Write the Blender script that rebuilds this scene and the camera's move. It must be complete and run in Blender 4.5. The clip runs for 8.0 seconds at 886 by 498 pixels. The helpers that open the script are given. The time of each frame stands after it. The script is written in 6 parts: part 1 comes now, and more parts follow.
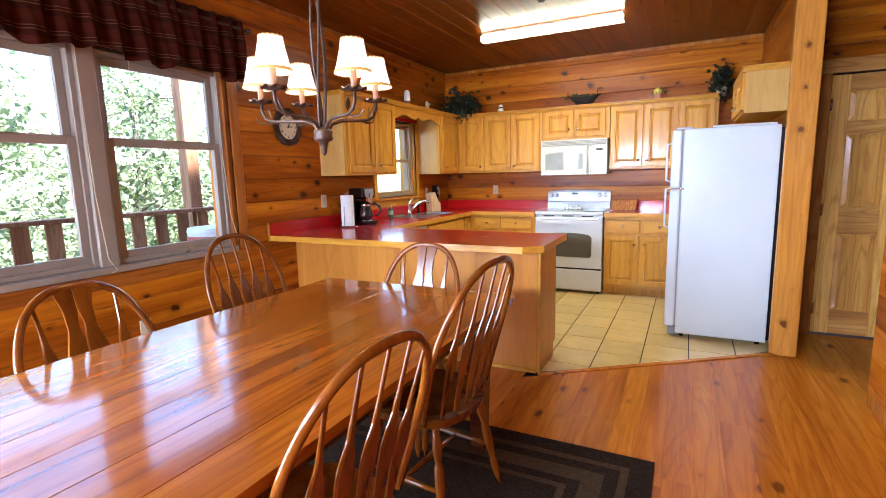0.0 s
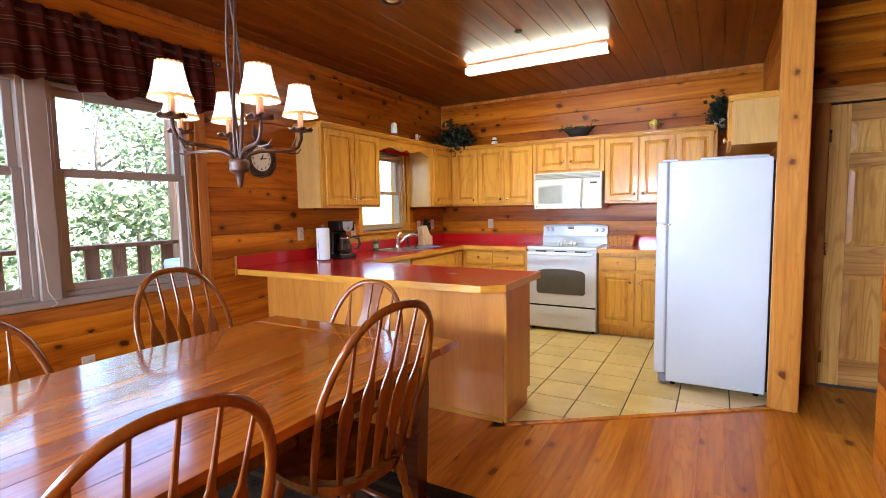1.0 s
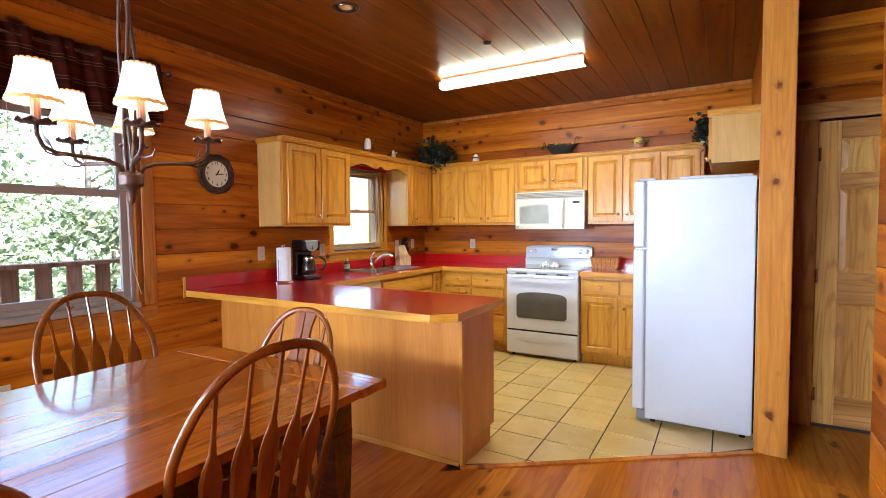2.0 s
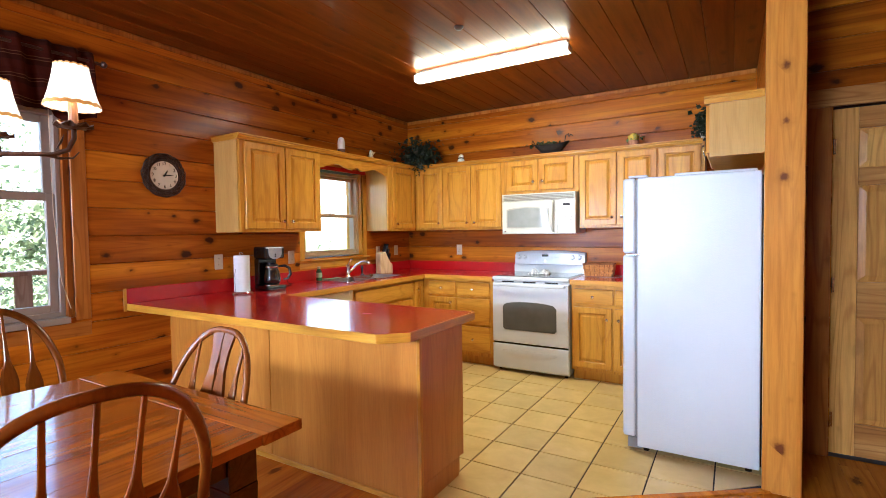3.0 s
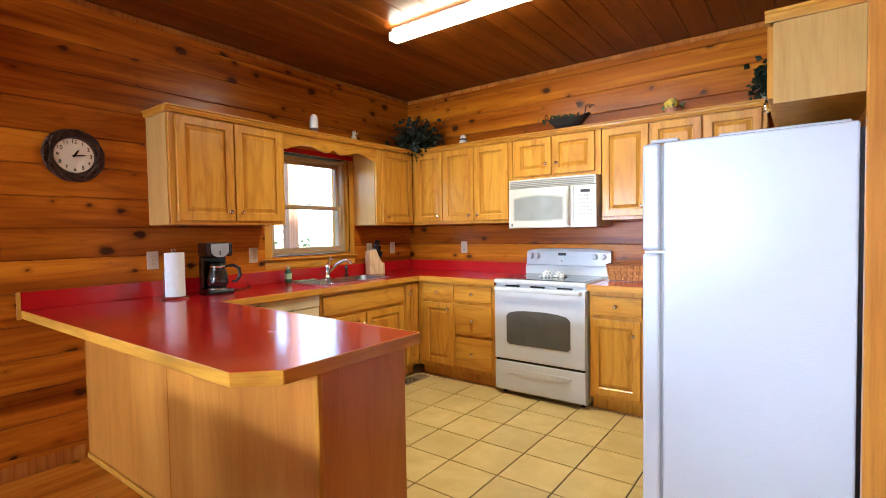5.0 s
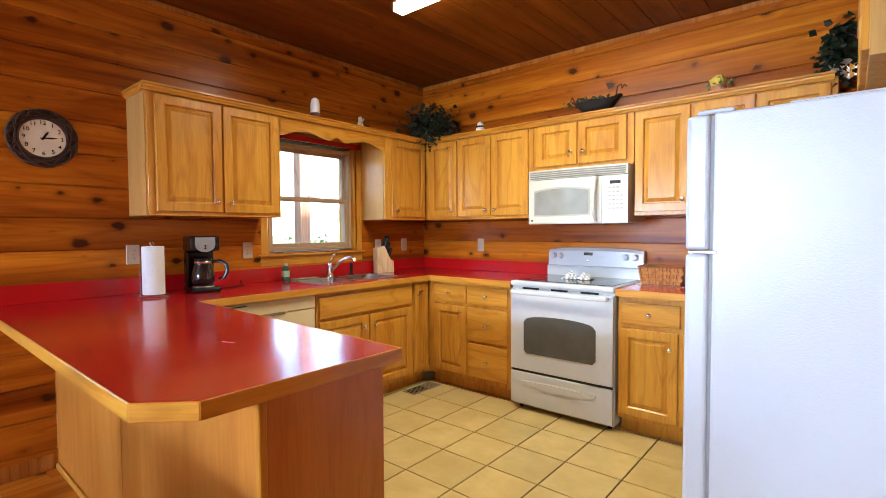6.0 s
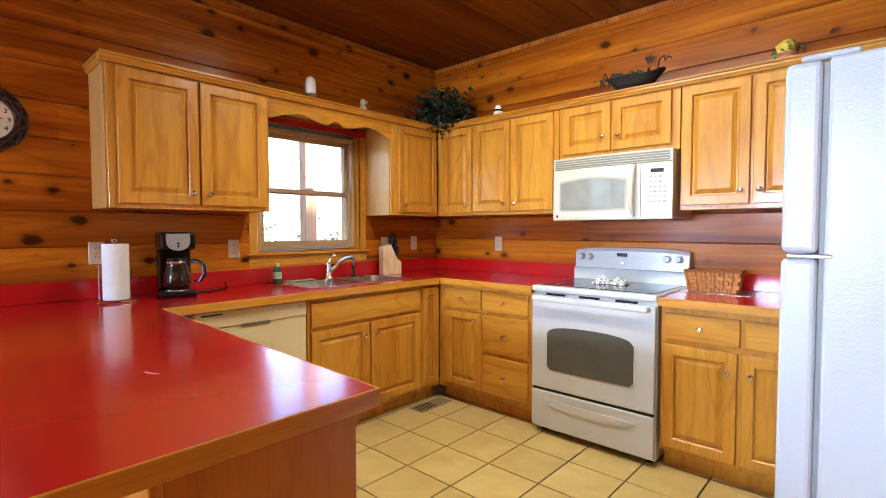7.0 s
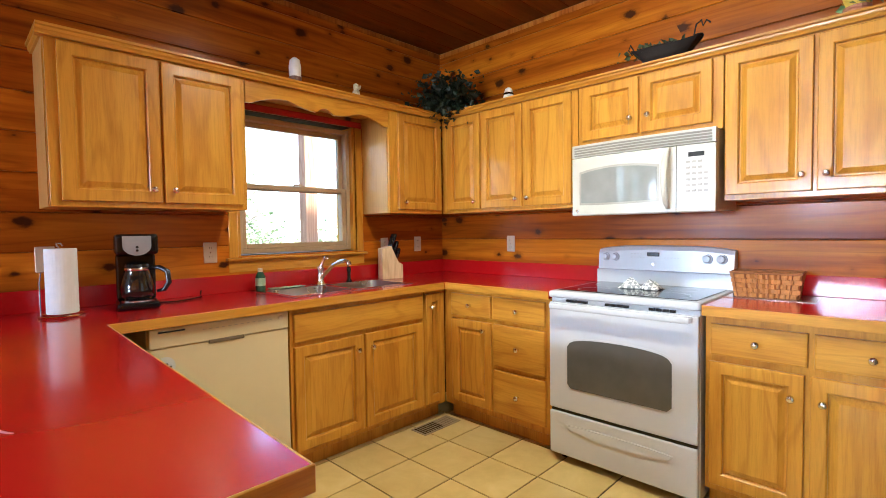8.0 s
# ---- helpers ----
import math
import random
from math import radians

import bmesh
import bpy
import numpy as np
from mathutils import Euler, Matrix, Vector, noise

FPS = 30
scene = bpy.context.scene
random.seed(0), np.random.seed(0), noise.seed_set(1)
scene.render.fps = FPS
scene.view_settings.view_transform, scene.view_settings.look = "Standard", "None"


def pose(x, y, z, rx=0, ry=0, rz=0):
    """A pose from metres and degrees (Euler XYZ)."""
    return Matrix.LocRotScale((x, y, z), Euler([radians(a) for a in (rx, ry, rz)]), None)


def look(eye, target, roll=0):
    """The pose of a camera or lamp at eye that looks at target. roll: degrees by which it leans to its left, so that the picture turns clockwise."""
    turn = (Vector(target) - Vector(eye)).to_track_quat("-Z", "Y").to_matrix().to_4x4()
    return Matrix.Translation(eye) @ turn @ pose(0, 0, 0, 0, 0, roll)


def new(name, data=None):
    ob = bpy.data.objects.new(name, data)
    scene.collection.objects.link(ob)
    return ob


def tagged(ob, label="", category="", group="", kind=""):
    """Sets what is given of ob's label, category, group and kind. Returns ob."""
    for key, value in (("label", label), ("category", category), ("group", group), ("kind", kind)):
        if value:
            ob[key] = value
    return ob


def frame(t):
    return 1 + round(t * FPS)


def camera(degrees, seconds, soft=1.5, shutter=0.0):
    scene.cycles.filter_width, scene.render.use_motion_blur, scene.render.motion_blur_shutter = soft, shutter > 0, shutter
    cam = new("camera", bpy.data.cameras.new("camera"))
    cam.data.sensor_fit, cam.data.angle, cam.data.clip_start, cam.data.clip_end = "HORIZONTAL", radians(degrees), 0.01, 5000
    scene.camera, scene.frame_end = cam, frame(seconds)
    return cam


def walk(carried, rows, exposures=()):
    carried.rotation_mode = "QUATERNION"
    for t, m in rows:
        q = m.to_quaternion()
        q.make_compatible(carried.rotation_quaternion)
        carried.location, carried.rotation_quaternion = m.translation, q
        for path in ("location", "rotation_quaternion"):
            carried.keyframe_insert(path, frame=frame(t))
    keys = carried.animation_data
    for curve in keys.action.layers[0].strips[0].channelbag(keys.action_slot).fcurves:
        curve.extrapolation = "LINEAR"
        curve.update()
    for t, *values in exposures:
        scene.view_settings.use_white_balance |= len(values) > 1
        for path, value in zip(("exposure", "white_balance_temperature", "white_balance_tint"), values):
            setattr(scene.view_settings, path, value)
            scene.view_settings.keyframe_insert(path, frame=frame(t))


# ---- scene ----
cam = camera(85.0, 8.0, soft=0.9)
PATH = [
    (0, (2.988, -6.077, 1.36), (2.095, -4.313, 1.057), -1.4),
    (0.5, (3.136, -5.888, 1.353), (2.179, -4.147, 1.123), -1.4),
    (1, (3.262, -5.722, 1.359), (2.275, -3.991, 1.189), -1.0),
    (1.5, (3.348, -5.556, 1.369), (2.353, -3.825, 1.244), -0.6),
    (3, (3.441, -4.914, 1.359), (2.412, -3.201, 1.287), -0.8),
    (3.5, (3.422, -4.7, 1.348), (2.384, -2.992, 1.276), -1.1),
    (4, (3.403, -4.457, 1.336), (2.335, -2.768, 1.263), -1.1),
    (4.5, (3.427, -4.213, 1.319), (2.295, -2.566, 1.247), -1.1),
    (6, (3.292, -3.62, 1.284), (2.008, -2.089, 1.206), -0.3),
    (6.5, (3.178, -3.428, 1.272), (1.855, -1.931, 1.190), -0.2),
    (7, (3.048, -3.243, 1.272), (1.702, -1.767, 1.188), -0.1),
    (7.5, (2.931, -3.092, 1.258), (1.572, -1.627, 1.180), -0.4),
    (8, (2.842, -2.908, 1.254), (1.447, -1.477, 1.176), -0.85),
]
walk(cam, [(t, look(eye, target, roll)) for t, eye, target, roll in PATH])

# ---- light: bright overcast day outside, lamps on inside ----
scene.view_settings.exposure = 3.2
scene.view_settings.use_white_balance = True
scene.view_settings.white_balance_temperature = 5560
world = bpy.data.worlds.new("sky")
scene.world = world
world.use_nodes = True
wn = world.node_tree
sky = wn.nodes.new("ShaderNodeTexSky")
sky.sky_type = "NISHITA"
sky.sun_disc = False
sky.sun_elevation, sky.sun_rotation = radians(52), radians(90)
sky.altitude = 400
wn.links.new(sky.outputs[0], wn.nodes["Background"].inputs[0])
wn.nodes["Background"].inputs[1].default_value = 0.15


def lamp(name, kind, energy, colour, m, size=None, size_y=None, soft=None, spread=180):
    data = bpy.data.lights.new(name, kind)
    data.energy, data.color = energy, colour
    if kind == "AREA":
        data.shape, data.size, data.size_y = "RECTANGLE", size, size_y
        data.spread = radians(spread)
    elif soft is not None:
        data.shadow_soft_size = soft
    ob = new(name, data)
    ob.matrix_world = m
    return ob


sun = lamp("sun", "SUN", 5.0, (1.0, 0.95, 0.86), look((6, 1, 9), (0, 0, 0)))
sun.data.angle = radians(6)
# fill light from an added west opening, then daylight in the south window
lamp("fill_living", "AREA", 46, (0.76, 0.87, 1.0), look((-0.12, -7.3, 1.1), (2.4, -5.6, 0.0)), 2.0, 1.9, spread=140)
lamp("daylight_south", "AREA", 58, (0.82, 0.89, 1.0), look((1.95, -8.78, 1.36), (2.4, -4.5, -0.2)), 1.5, 1.2, spread=110)

# ---- materials ----


class Nodes:
    """A small wrapper that writes node trees briefly."""

    def __init__(self, name):
        self.mat = bpy.data.materials.new(name)
        self.mat.use_nodes = True
        self.t = self.mat.node_tree
        self.bsdf = self.t.nodes["Principled BSDF"]

    def add(self, kind, operation=None, feature=None, wave_type=None, data_type=None, blend_type=None):
        n = self.t.nodes.new(kind)
        if operation:
            n.operation = operation
        if feature:
            n.feature = feature
        if wave_type:
            n.wave_type = wave_type
        if data_type:
            n.data_type = data_type
        if blend_type:
            n.blend_type = blend_type
        return n

    def link(self, a, b):
        self.t.links.new(a, b)

    def coords(self, scale=(1, 1, 1), random_shift=True, spread=40.0):
        tc = self.add("ShaderNodeTexCoord")
        out = tc.outputs["Object"]
        if random_shift:
            info = self.add("ShaderNodeObjectInfo")
            geo = self.add("ShaderNodeNewGeometry")
            add = self.add("ShaderNodeMath", operation="ADD")
            self.link(info.outputs["Random"], add.inputs[0])
            self.link(geo.outputs["Random Per Island"], add.inputs[1])
            mul = self.add("ShaderNodeVectorMath", operation="SCALE")
            comb = self.add("ShaderNodeCombineXYZ")
            comb.inputs[0].default_value = comb.inputs[1].default_value = comb.inputs[2].default_value = 1
            comb.inputs[1].default_value = 0.37
            self.link(comb.outputs[0], mul.inputs[0])
            sc = self.add("ShaderNodeMath", operation="MULTIPLY")
            sc.inputs[1].default_value = spread
            self.link(add.outputs[0], sc.inputs[0])
            self.link(sc.outputs[0], mul.inputs["Scale"])
            sh = self.add("ShaderNodeVectorMath", operation="ADD")
            self.link(out, sh.inputs[0])
            self.link(mul.outputs[0], sh.inputs[1])
            out = sh.outputs[0]
        mp = self.add("ShaderNodeVectorMath", operation="MULTIPLY")
        mp.inputs[1].default_value = scale
        self.link(out, mp.inputs[0])
        return mp.outputs[0]

    def noise(self, vec, scale, detail=4, rough=0.55, distortion=0.0):
        n = self.add("ShaderNodeTexNoise")
        n.inputs["Scale"].default_value, n.inputs["Detail"].default_value = scale, detail
        n.inputs["Roughness"].default_value, n.inputs["Distortion"].default_value = rough, distortion
        self.link(vec, n.inputs["Vector"])
        return n.outputs["Fac"]

    def ramp(self, fac, stops):
        r = self.add("ShaderNodeValToRGB")
        e = r.color_ramp.elements
        while len(e) < len(stops):
            e.new(0.5)
        for el, (p, c) in zip(e, stops):
            el.position, el.color = p, (*c, 1) if len(c) == 3 else c
        self.link(fac, r.inputs[0])
        return r.outputs[0]

    def mix(self, fac, a, b, blend="MIX"):
        m = self.add("ShaderNodeMix", data_type="RGBA", blend_type=blend)
        for sock, v in ((m.inputs[0], fac), (m.inputs[6], a), (m.inputs[7], b)):
            if isinstance(v, (int, float)):
                sock.default_value = v
            elif isinstance(v, tuple):
                sock.default_value = (*v, 1)
            else:
                self.link(v, sock)
        return m.outputs[2]

    def finish(self, colour, rough, bump=None, bump_strength=0.1, metallic=0.0, coat=0.0, distance=0.002, spec=0.5):
        b = self.bsdf
        for sock, v in ((b.inputs["Base Color"], colour), (b.inputs["Roughness"], rough)):
            if isinstance(v, (int, float)):
                sock.default_value = v
            elif isinstance(v, tuple):
                sock.default_value = (*v, 1)
            else:
                self.link(v, sock)
        b.inputs["Metallic"].default_value = metallic
        b.inputs["Coat Weight"].default_value = coat
        b.inputs["Coat Roughness"].default_value = 0.12
        b.inputs["Specular IOR Level"].default_value = spec
        if bump is not None:
            n = self.add("ShaderNodeBump")
            n.inputs["Strength"].default_value, n.inputs["Distance"].default_value = bump_strength, distance
            self.link(bump, n.inputs["Height"])
            self.link(n.outputs[0], b.inputs["Normal"])
        return self.mat


def contour_grain(n, axis, across, along, lines):
    """Cathedral grain: the level lines of a noise stretched along the board."""
    st = [across] * 3
    st[axis] = along
    f = n.noise(n.coords(tuple(st)), 1.0, 2, 0.45, 0.25)
    m = n.add("ShaderNodeMath", operation="MULTIPLY")
    m.inputs[1].default_value = lines
    n.link(f, m.inputs[0])
    w = n.add("ShaderNodeMath", operation="SINE")
    n.link(m.outputs[0], w.inputs[0])
    return w.outputs[0]


def pine(name, light, mid, dark, axis=0, knots=1.0, rough=0.34, coat=0.05, spec=0.18, tones=1.0, knot_colour=(0.075, 0.020, 0.006), dense=1.0, grain=0.42, flat=None, rare=0.27, klong=4.4):
    """Varnished knotty pine, grain along the local axis given."""
    n = Nodes(name)
    long = [6.0, 6.0, 6.0]
    long[axis] = 0.35
    v = n.coords(tuple(long))
    broad = n.noise(v, 1.3, 3, 0.5, 0.6)
    fine = n.noise(v, 9.0, 5, 0.65, 0.3)
    col = n.ramp(broad, [(0.3, light), (0.52, mid), (0.72, dark)])
    streak = n.ramp(fine, [(0.35, (0.62, 0.55, 0.5)), (0.6, (1, 1, 1))])
    col = n.mix(0.5, col, streak, "MULTIPLY")
    rings = n.ramp(contour_grain(n, axis, 5.5, 0.45, 75.0), [(0.0, (1.08, 1.1, 1.1)), (0.55, (1, 1, 1)), (1.0, (0.58, 0.42, 0.28))])
    col = n.mix(grain, col, rings, "MULTIPLY")
    # each board has its own tone
    info = n.add("ShaderNodeObjectInfo")
    tone = n.ramp(info.outputs["Random"], [(0.0, (0.74, 0.66, 0.56)), (0.35, (0.94, 0.90, 0.84)), (0.7, (1.05, 1.07, 1.05)), (1.0, (1.2, 1.3, 1.36))])
    col = n.mix(tones, col, tone, "MULTIPLY")
    ks = [8.5 * dense] * 3
    ks[axis] = klong * dense
    kv = n.coords(tuple(ks))
    vor = n.add("ShaderNodeTexVoronoi", feature="F1")
    if flat is not None:
        # knots go straight through a board: lay the cells out in its face alone
        cut = n.add("ShaderNodeSeparateXYZ")
        n.link(kv, cut.inputs[0])
        join = n.add("ShaderNodeCombineXYZ")
        for i, k in enumerate(k for k in range(3) if k != flat):
            n.link(cut.outputs[k], join.inputs[i])
        kv = join.outputs[0]
        vor.voronoi_dimensions = "2D"
    vor.inputs["Scale"].default_value = 1.0
    n.link(kv, vor.inputs["Vector"])
    wob = n.noise(kv, 5.0, 3)
    d0 = n.add("ShaderNodeMath", operation="MULTIPLY_ADD")
    d0.inputs[1].default_value = 0.26
    n.link(wob, d0.inputs[0])
    n.link(vor.outputs["Distance"], d0.inputs[2])
    sep = n.add("ShaderNodeSeparateColor")
    n.link(vor.outputs["Color"], sep.inputs[0])
    d = n.add("ShaderNodeMath", operation="MULTIPLY_ADD")
    d.inputs[1].default_value = rare
    n.link(sep.outputs[0], d.inputs[0])
    n.link(d0.outputs[0], d.inputs[2])
    halo = n.ramp(d.outputs[0], [(0.30, (1, 1, 1)), (0.40, (0.55, 0.55, 0.55)), (0.58, (0, 0, 0))])
    core = n.ramp(d.outputs[0], [(0.29, (1, 1, 1)), (0.39, (0, 0, 0))])
    k1 = n.add("ShaderNodeMath", operation="MULTIPLY")
    k1.inputs[1].default_value = 0.62 * knots
    n.link(halo, k1.inputs[0])
    k2 = n.add("ShaderNodeMath", operation="MULTIPLY")
    k2.inputs[1].default_value = 0.95 * knots
    n.link(core, k2.inputs[0])
    col = n.mix(k1.outputs[0], col, tuple(0.6 * c for c in dark))
    col = n.mix(k2.outputs[0], col, knot_colour)
    return n.finish(col, rough, fine, 0.12, coat=coat, spec=spec)


def oak(name, light, mid, axis=2, rough=0.3, coat=0.18, spec=0.25, figured=0.3, pored=0.3):
    n = Nodes(name)
    long = [9.0, 9.0, 9.0]
    long[axis] = 0.5
    v = n.coords(tuple(long))
    broad = n.noise(v, 0.9, 3, 0.5, 0.9)
    fine = n.noise(v, 12.0, 5, 0.7)
    col = n.ramp(broad, [(0.3, light), (0.7, mid)])
    figure = n.ramp(contour_grain(n, axis, 4.5, 0.75, 52.0), [(0.0, (1.06, 1.06, 1.05)), (0.5, (1, 1, 1)), (1.0, (0.58, 0.42, 0.26))])
    col = n.mix(figured, col, figure, "MULTIPLY")
    pores = n.ramp(fine, [(0.36, (0.52, 0.43, 0.34)), (0.55, (1, 1, 1))])
    col = n.mix(pored, col, pores, "MULTIPLY")
    return n.finish(col, rough, fine, 0.2, coat=coat, spec=spec)


def plain(name, colour, rough=0.4, metallic=0.0, vary=0.12, scale=8.0, bump=0.05, coat=0.0):
    """A painted, moulded or metal surface with faint mottling and relief."""
    n = Nodes(name)
    v = n.coords()
    a = n.noise(v, scale, 4)
    lo = tuple(c * (1 - vary) for c in colour)
    hi = tuple(min(1.0, c * (1 + vary)) for c in colour)
    col = n.ramp(a, [(0.3, lo), (0.7, hi)])
    r = n.add("ShaderNodeMapRange")
    r.inputs[3].default_value, r.inputs[4].default_value = rough * 0.85, min(1, rough * 1.15)
    n.link(a, r.inputs[0])
    return n.finish(col, r.outputs[0], n.noise(v, scale * 14, 3), bump, metallic, coat)


WALL_PINE = pine("wall_pine", (0.56, 0.187, 0.007), (0.39, 0.102, 0.003), (0.18, 0.035, 0.0012), rough=0.3, spec=0.12, dense=1.0, klong=5.5, flat=1, rare=0.8, grain=0.32, knot_colour=(0.045, 0.011, 0.003))
# ceiling colour set well below the wall pine to stand in for shade overhead
CEIL_PINE = pine("shaded_ceiling_pine", (0.20, 0.055, 0.003), (0.15, 0.036, 0.002), (0.095, 0.020, 0.001), axis=1, knots=0.6, rough=0.28, flat=2, rare=0.9, dense=1.2, grain=0.15, spec=0.12, coat=0.02)
POST_PINE = pine("post_pine", (0.60, 0.27, 0.045), (0.53, 0.205, 0.026), (0.42, 0.14, 0.014), axis=2, rough=0.32, dense=0.85, klong=7.0, spec=0.2, flat=1, rare=0.75, grain=0.18, knot_colour=(0.13, 0.034, 0.010))
DOOR_PINE = pine("door_pine", (0.66, 0.345, 0.085), (0.58, 0.275, 0.06), (0.44, 0.18, 0.032), axis=2, knots=0.15)
FLOOR_PINE = pine("floor_pine", (0.58, 0.205, 0.015), (0.50, 0.158, 0.009), (0.37, 0.10, 0.005), axis=1, knots=0.7, rough=0.24, coat=0.15, tones=0.45, grain=0.3, flat=2, rare=1.6)
TRIM_PINE = pine("trim_pine", (0.46, 0.18, 0.03), (0.38, 0.125, 0.018), (0.27, 0.075, 0.010), axis=2, knots=0.4)
OAK = oak("cabinet_oak", (0.60, 0.305, 0.034), (0.48, 0.205, 0.017))
OAK_H = oak("cabinet_oak_across", (0.60, 0.305, 0.034), (0.48, 0.205, 0.017), axis=0)
OAK_Y = oak("cabinet_oak_along", (0.60, 0.305, 0.034), (0.48, 0.205, 0.017), axis=1)
PANEL_OAK = oak("panel_oak", (0.54, 0.225, 0.035), (0.46, 0.17, 0.022), rough=0.3, figured=0.14, pored=0.22)
TABLE_WOOD = pine("table_wood", (0.37, 0.104, 0.006), (0.28, 0.068, 0.004), (0.17, 0.034, 0.002), axis=1, knots=0.2, rough=0.22, coat=0.75, tones=0.35)
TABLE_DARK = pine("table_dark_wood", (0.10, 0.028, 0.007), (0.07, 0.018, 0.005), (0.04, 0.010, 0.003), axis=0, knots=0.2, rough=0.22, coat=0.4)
CHAIR_WOOD = oak("chair_oak", (0.215, 0.060, 0.005), (0.10, 0.024, 0.002), rough=0.25, coat=0.3)
VENEER = oak("pale_side_veneer", (0.55, 0.33, 0.095), (0.48, 0.27, 0.066), figured=0.08, pored=0.2)
LAMINATE = plain("red_laminate", (0.40, 0.005, 0.006), 0.22, vary=0.02, scale=5, bump=0.02, coat=0.55)
WHITE_ENAMEL = plain("white_enamel", (0.55, 0.565, 0.58), 0.25, vary=0.02, coat=0.3)
BISQUE = plain("bisque_enamel", (0.64, 0.54, 0.33), 0.3, vary=0.02)
IVORY = plain("ivory_plastic", (0.58, 0.48, 0.33), 0.4, vary=0.03)
BLACK = plain("black_plastic", (0.004, 0.004, 0.0043), 0.24, vary=0.2)
GLOSS_BLACK = plain("black_glass", (0.008, 0.008, 0.009), 0.06, vary=0.1, bump=0.0)
OVEN_GLASS = plain("oven_glass", (0.09, 0.088, 0.075), 0.1, vary=0.1, bump=0.0)
CHROME = plain("chrome", (0.8, 0.8, 0.8), 0.12, 1.0, vary=0.03, bump=0.0)
STEEL = plain("brushed_steel", (0.68, 0.68, 0.68), 0.2, 1.0, vary=0.06)
BRASS = plain("worn_brass", (0.75, 0.62, 0.38), 0.25, 1.0, vary=0.1)
BRONZE = plain("aged_bronze", (0.065, 0.032, 0.020), 0.42, 0.35, vary=0.35, scale=25, bump=0.3)
SASH = plain("taupe_sash_vinyl", (0.29, 0.235, 0.19), 0.45, vary=0.06)
GROUT = plain("grout", (0.02, 0.012, 0.007), 0.9, vary=0.2, scale=30)
BACKING = plain("joint_shadow_wood", (0.05, 0.018, 0.006), 0.8)
DARK_VOID = plain("dark_plinth", (0.025, 0.015, 0.01), 0.7)


def fridge_skin():
    n = Nodes("orange_peel_white")
    v = n.coords(random_shift=False)
    a = n.noise(v, 170.0, 2)
    col = n.ramp(n.noise(v, 2.0, 2), [(0.3, (0.54, 0.56, 0.57)), (0.7, (0.58, 0.60, 0.605))])
    return n.finish(col, 0.24, a, 0.3, distance=0.003)


FRIDGE = fridge_skin()


def tile_mat():
    n = Nodes("ceramic_tile")
    v = n.coords()
    col = n.ramp(n.noise(v, 5.0, 5, 0.6, 0.4), [(0.3, (0.48, 0.34, 0.115)), (0.55, (0.57, 0.415, 0.155)), (0.75, (0.63, 0.48, 0.21))])
    info = n.add("ShaderNodeObjectInfo")
    col = n.mix(1.0, col, n.ramp(info.outputs["Random"], [(0, (0.9, 0.9, 0.88)), (1, (1.05, 1.04, 1.0))]), "MULTIPLY")
    return n.finish(col, 0.28, n.noise(v, 18, 3), 0.08)


TILE = tile_mat()


def glass_mat():
    n = Nodes("window_glass")
    n.bsdf.inputs["Base Color"].default_value = (1, 1, 1, 1)
    n.bsdf.inputs["Roughness"].default_value = 0.0
    n.bsdf.inputs["Transmission Weight"].default_value = 1.0
    n.bsdf.inputs["IOR"].default_value = 1.02
    return n.mat


GLASS = glass_mat()


def glow(name, colour, strength, base=(0.8, 0.8, 0.8)):
    n = Nodes(name)
    n.bsdf.inputs["Base Color"].default_value = (*base, 1)
    n.bsdf.inputs["Emission Color"].default_value = (*colour, 1)
    n.bsdf.inputs["Emission Strength"].default_value = strength
    return n.mat


TUBE = glow("lit_diffuser", (1.0, 0.92, 0.62), 4.2)
SHADE = glow("lit_parchment_shade", (1.0, 0.84, 0.58), 0.2, (0.85, 0.7, 0.45))
SHADE_TRIM = glow("lit_shade_braid", (1.0, 0.5, 0.12), 0.045, (0.55, 0.28, 0.08))

# ---- mesh helpers ----


def part(name, bm, material, parent=None, label="", smooth=False, m=None):
    """Link a bmesh as one mesh object, under a thing or a part where a parent is given."""
    me = bpy.data.meshes.new(name)
    bm.normal_update()
    bm.to_mesh(me)
    bm.free()
    me.materials.append(material)
    if smooth:
        for p in me.polygons:
            p.use_smooth = True
    ob = new(name, me)
    ob.parent = parent
    if m is not None:
        ob.matrix_basis = m
    if label:
        ob["label"] = label
    return ob


def thing(name, label, category, group="", m=None, kind=""):
    """An Empty at the base of a thing, that its parts hang under."""
    ob = new(name)
    ob.empty_display_size = 0.1
    if m is not None:
        ob.matrix_basis = m
    return tagged(ob, label, category, group, kind)


def box(bm, x0, y0, z0, x1, y1, z1, bevel=0.0, segments=1):
    vs = [bm.verts.new(p) for p in ((x0, y0, z0), (x1, y0, z0), (x1, y1, z0), (x0, y1, z0), (x0, y0, z1), (x1, y0, z1), (x1, y1, z1), (x0, y1, z1))]
    fs = [bm.faces.new([vs[i] for i in q]) for q in ((3, 2, 1, 0), (4, 5, 6, 7), (0, 1, 5, 4), (1, 2, 6, 5), (2, 3, 7, 6), (3, 0, 4, 7))]
    if bevel:
        es = list({e for f in fs for e in f.edges})
        bmesh.ops.bevel(bm, geom=es, offset=bevel, segments=segments, affect="EDGES", profile=0.5)
    return bm


def boxed(x0, y0, z0, x1, y1, z1, bevel=0.0, segments=1):
    return box(bmesh.new(), x0, y0, z0, x1, y1, z1, bevel, segments)


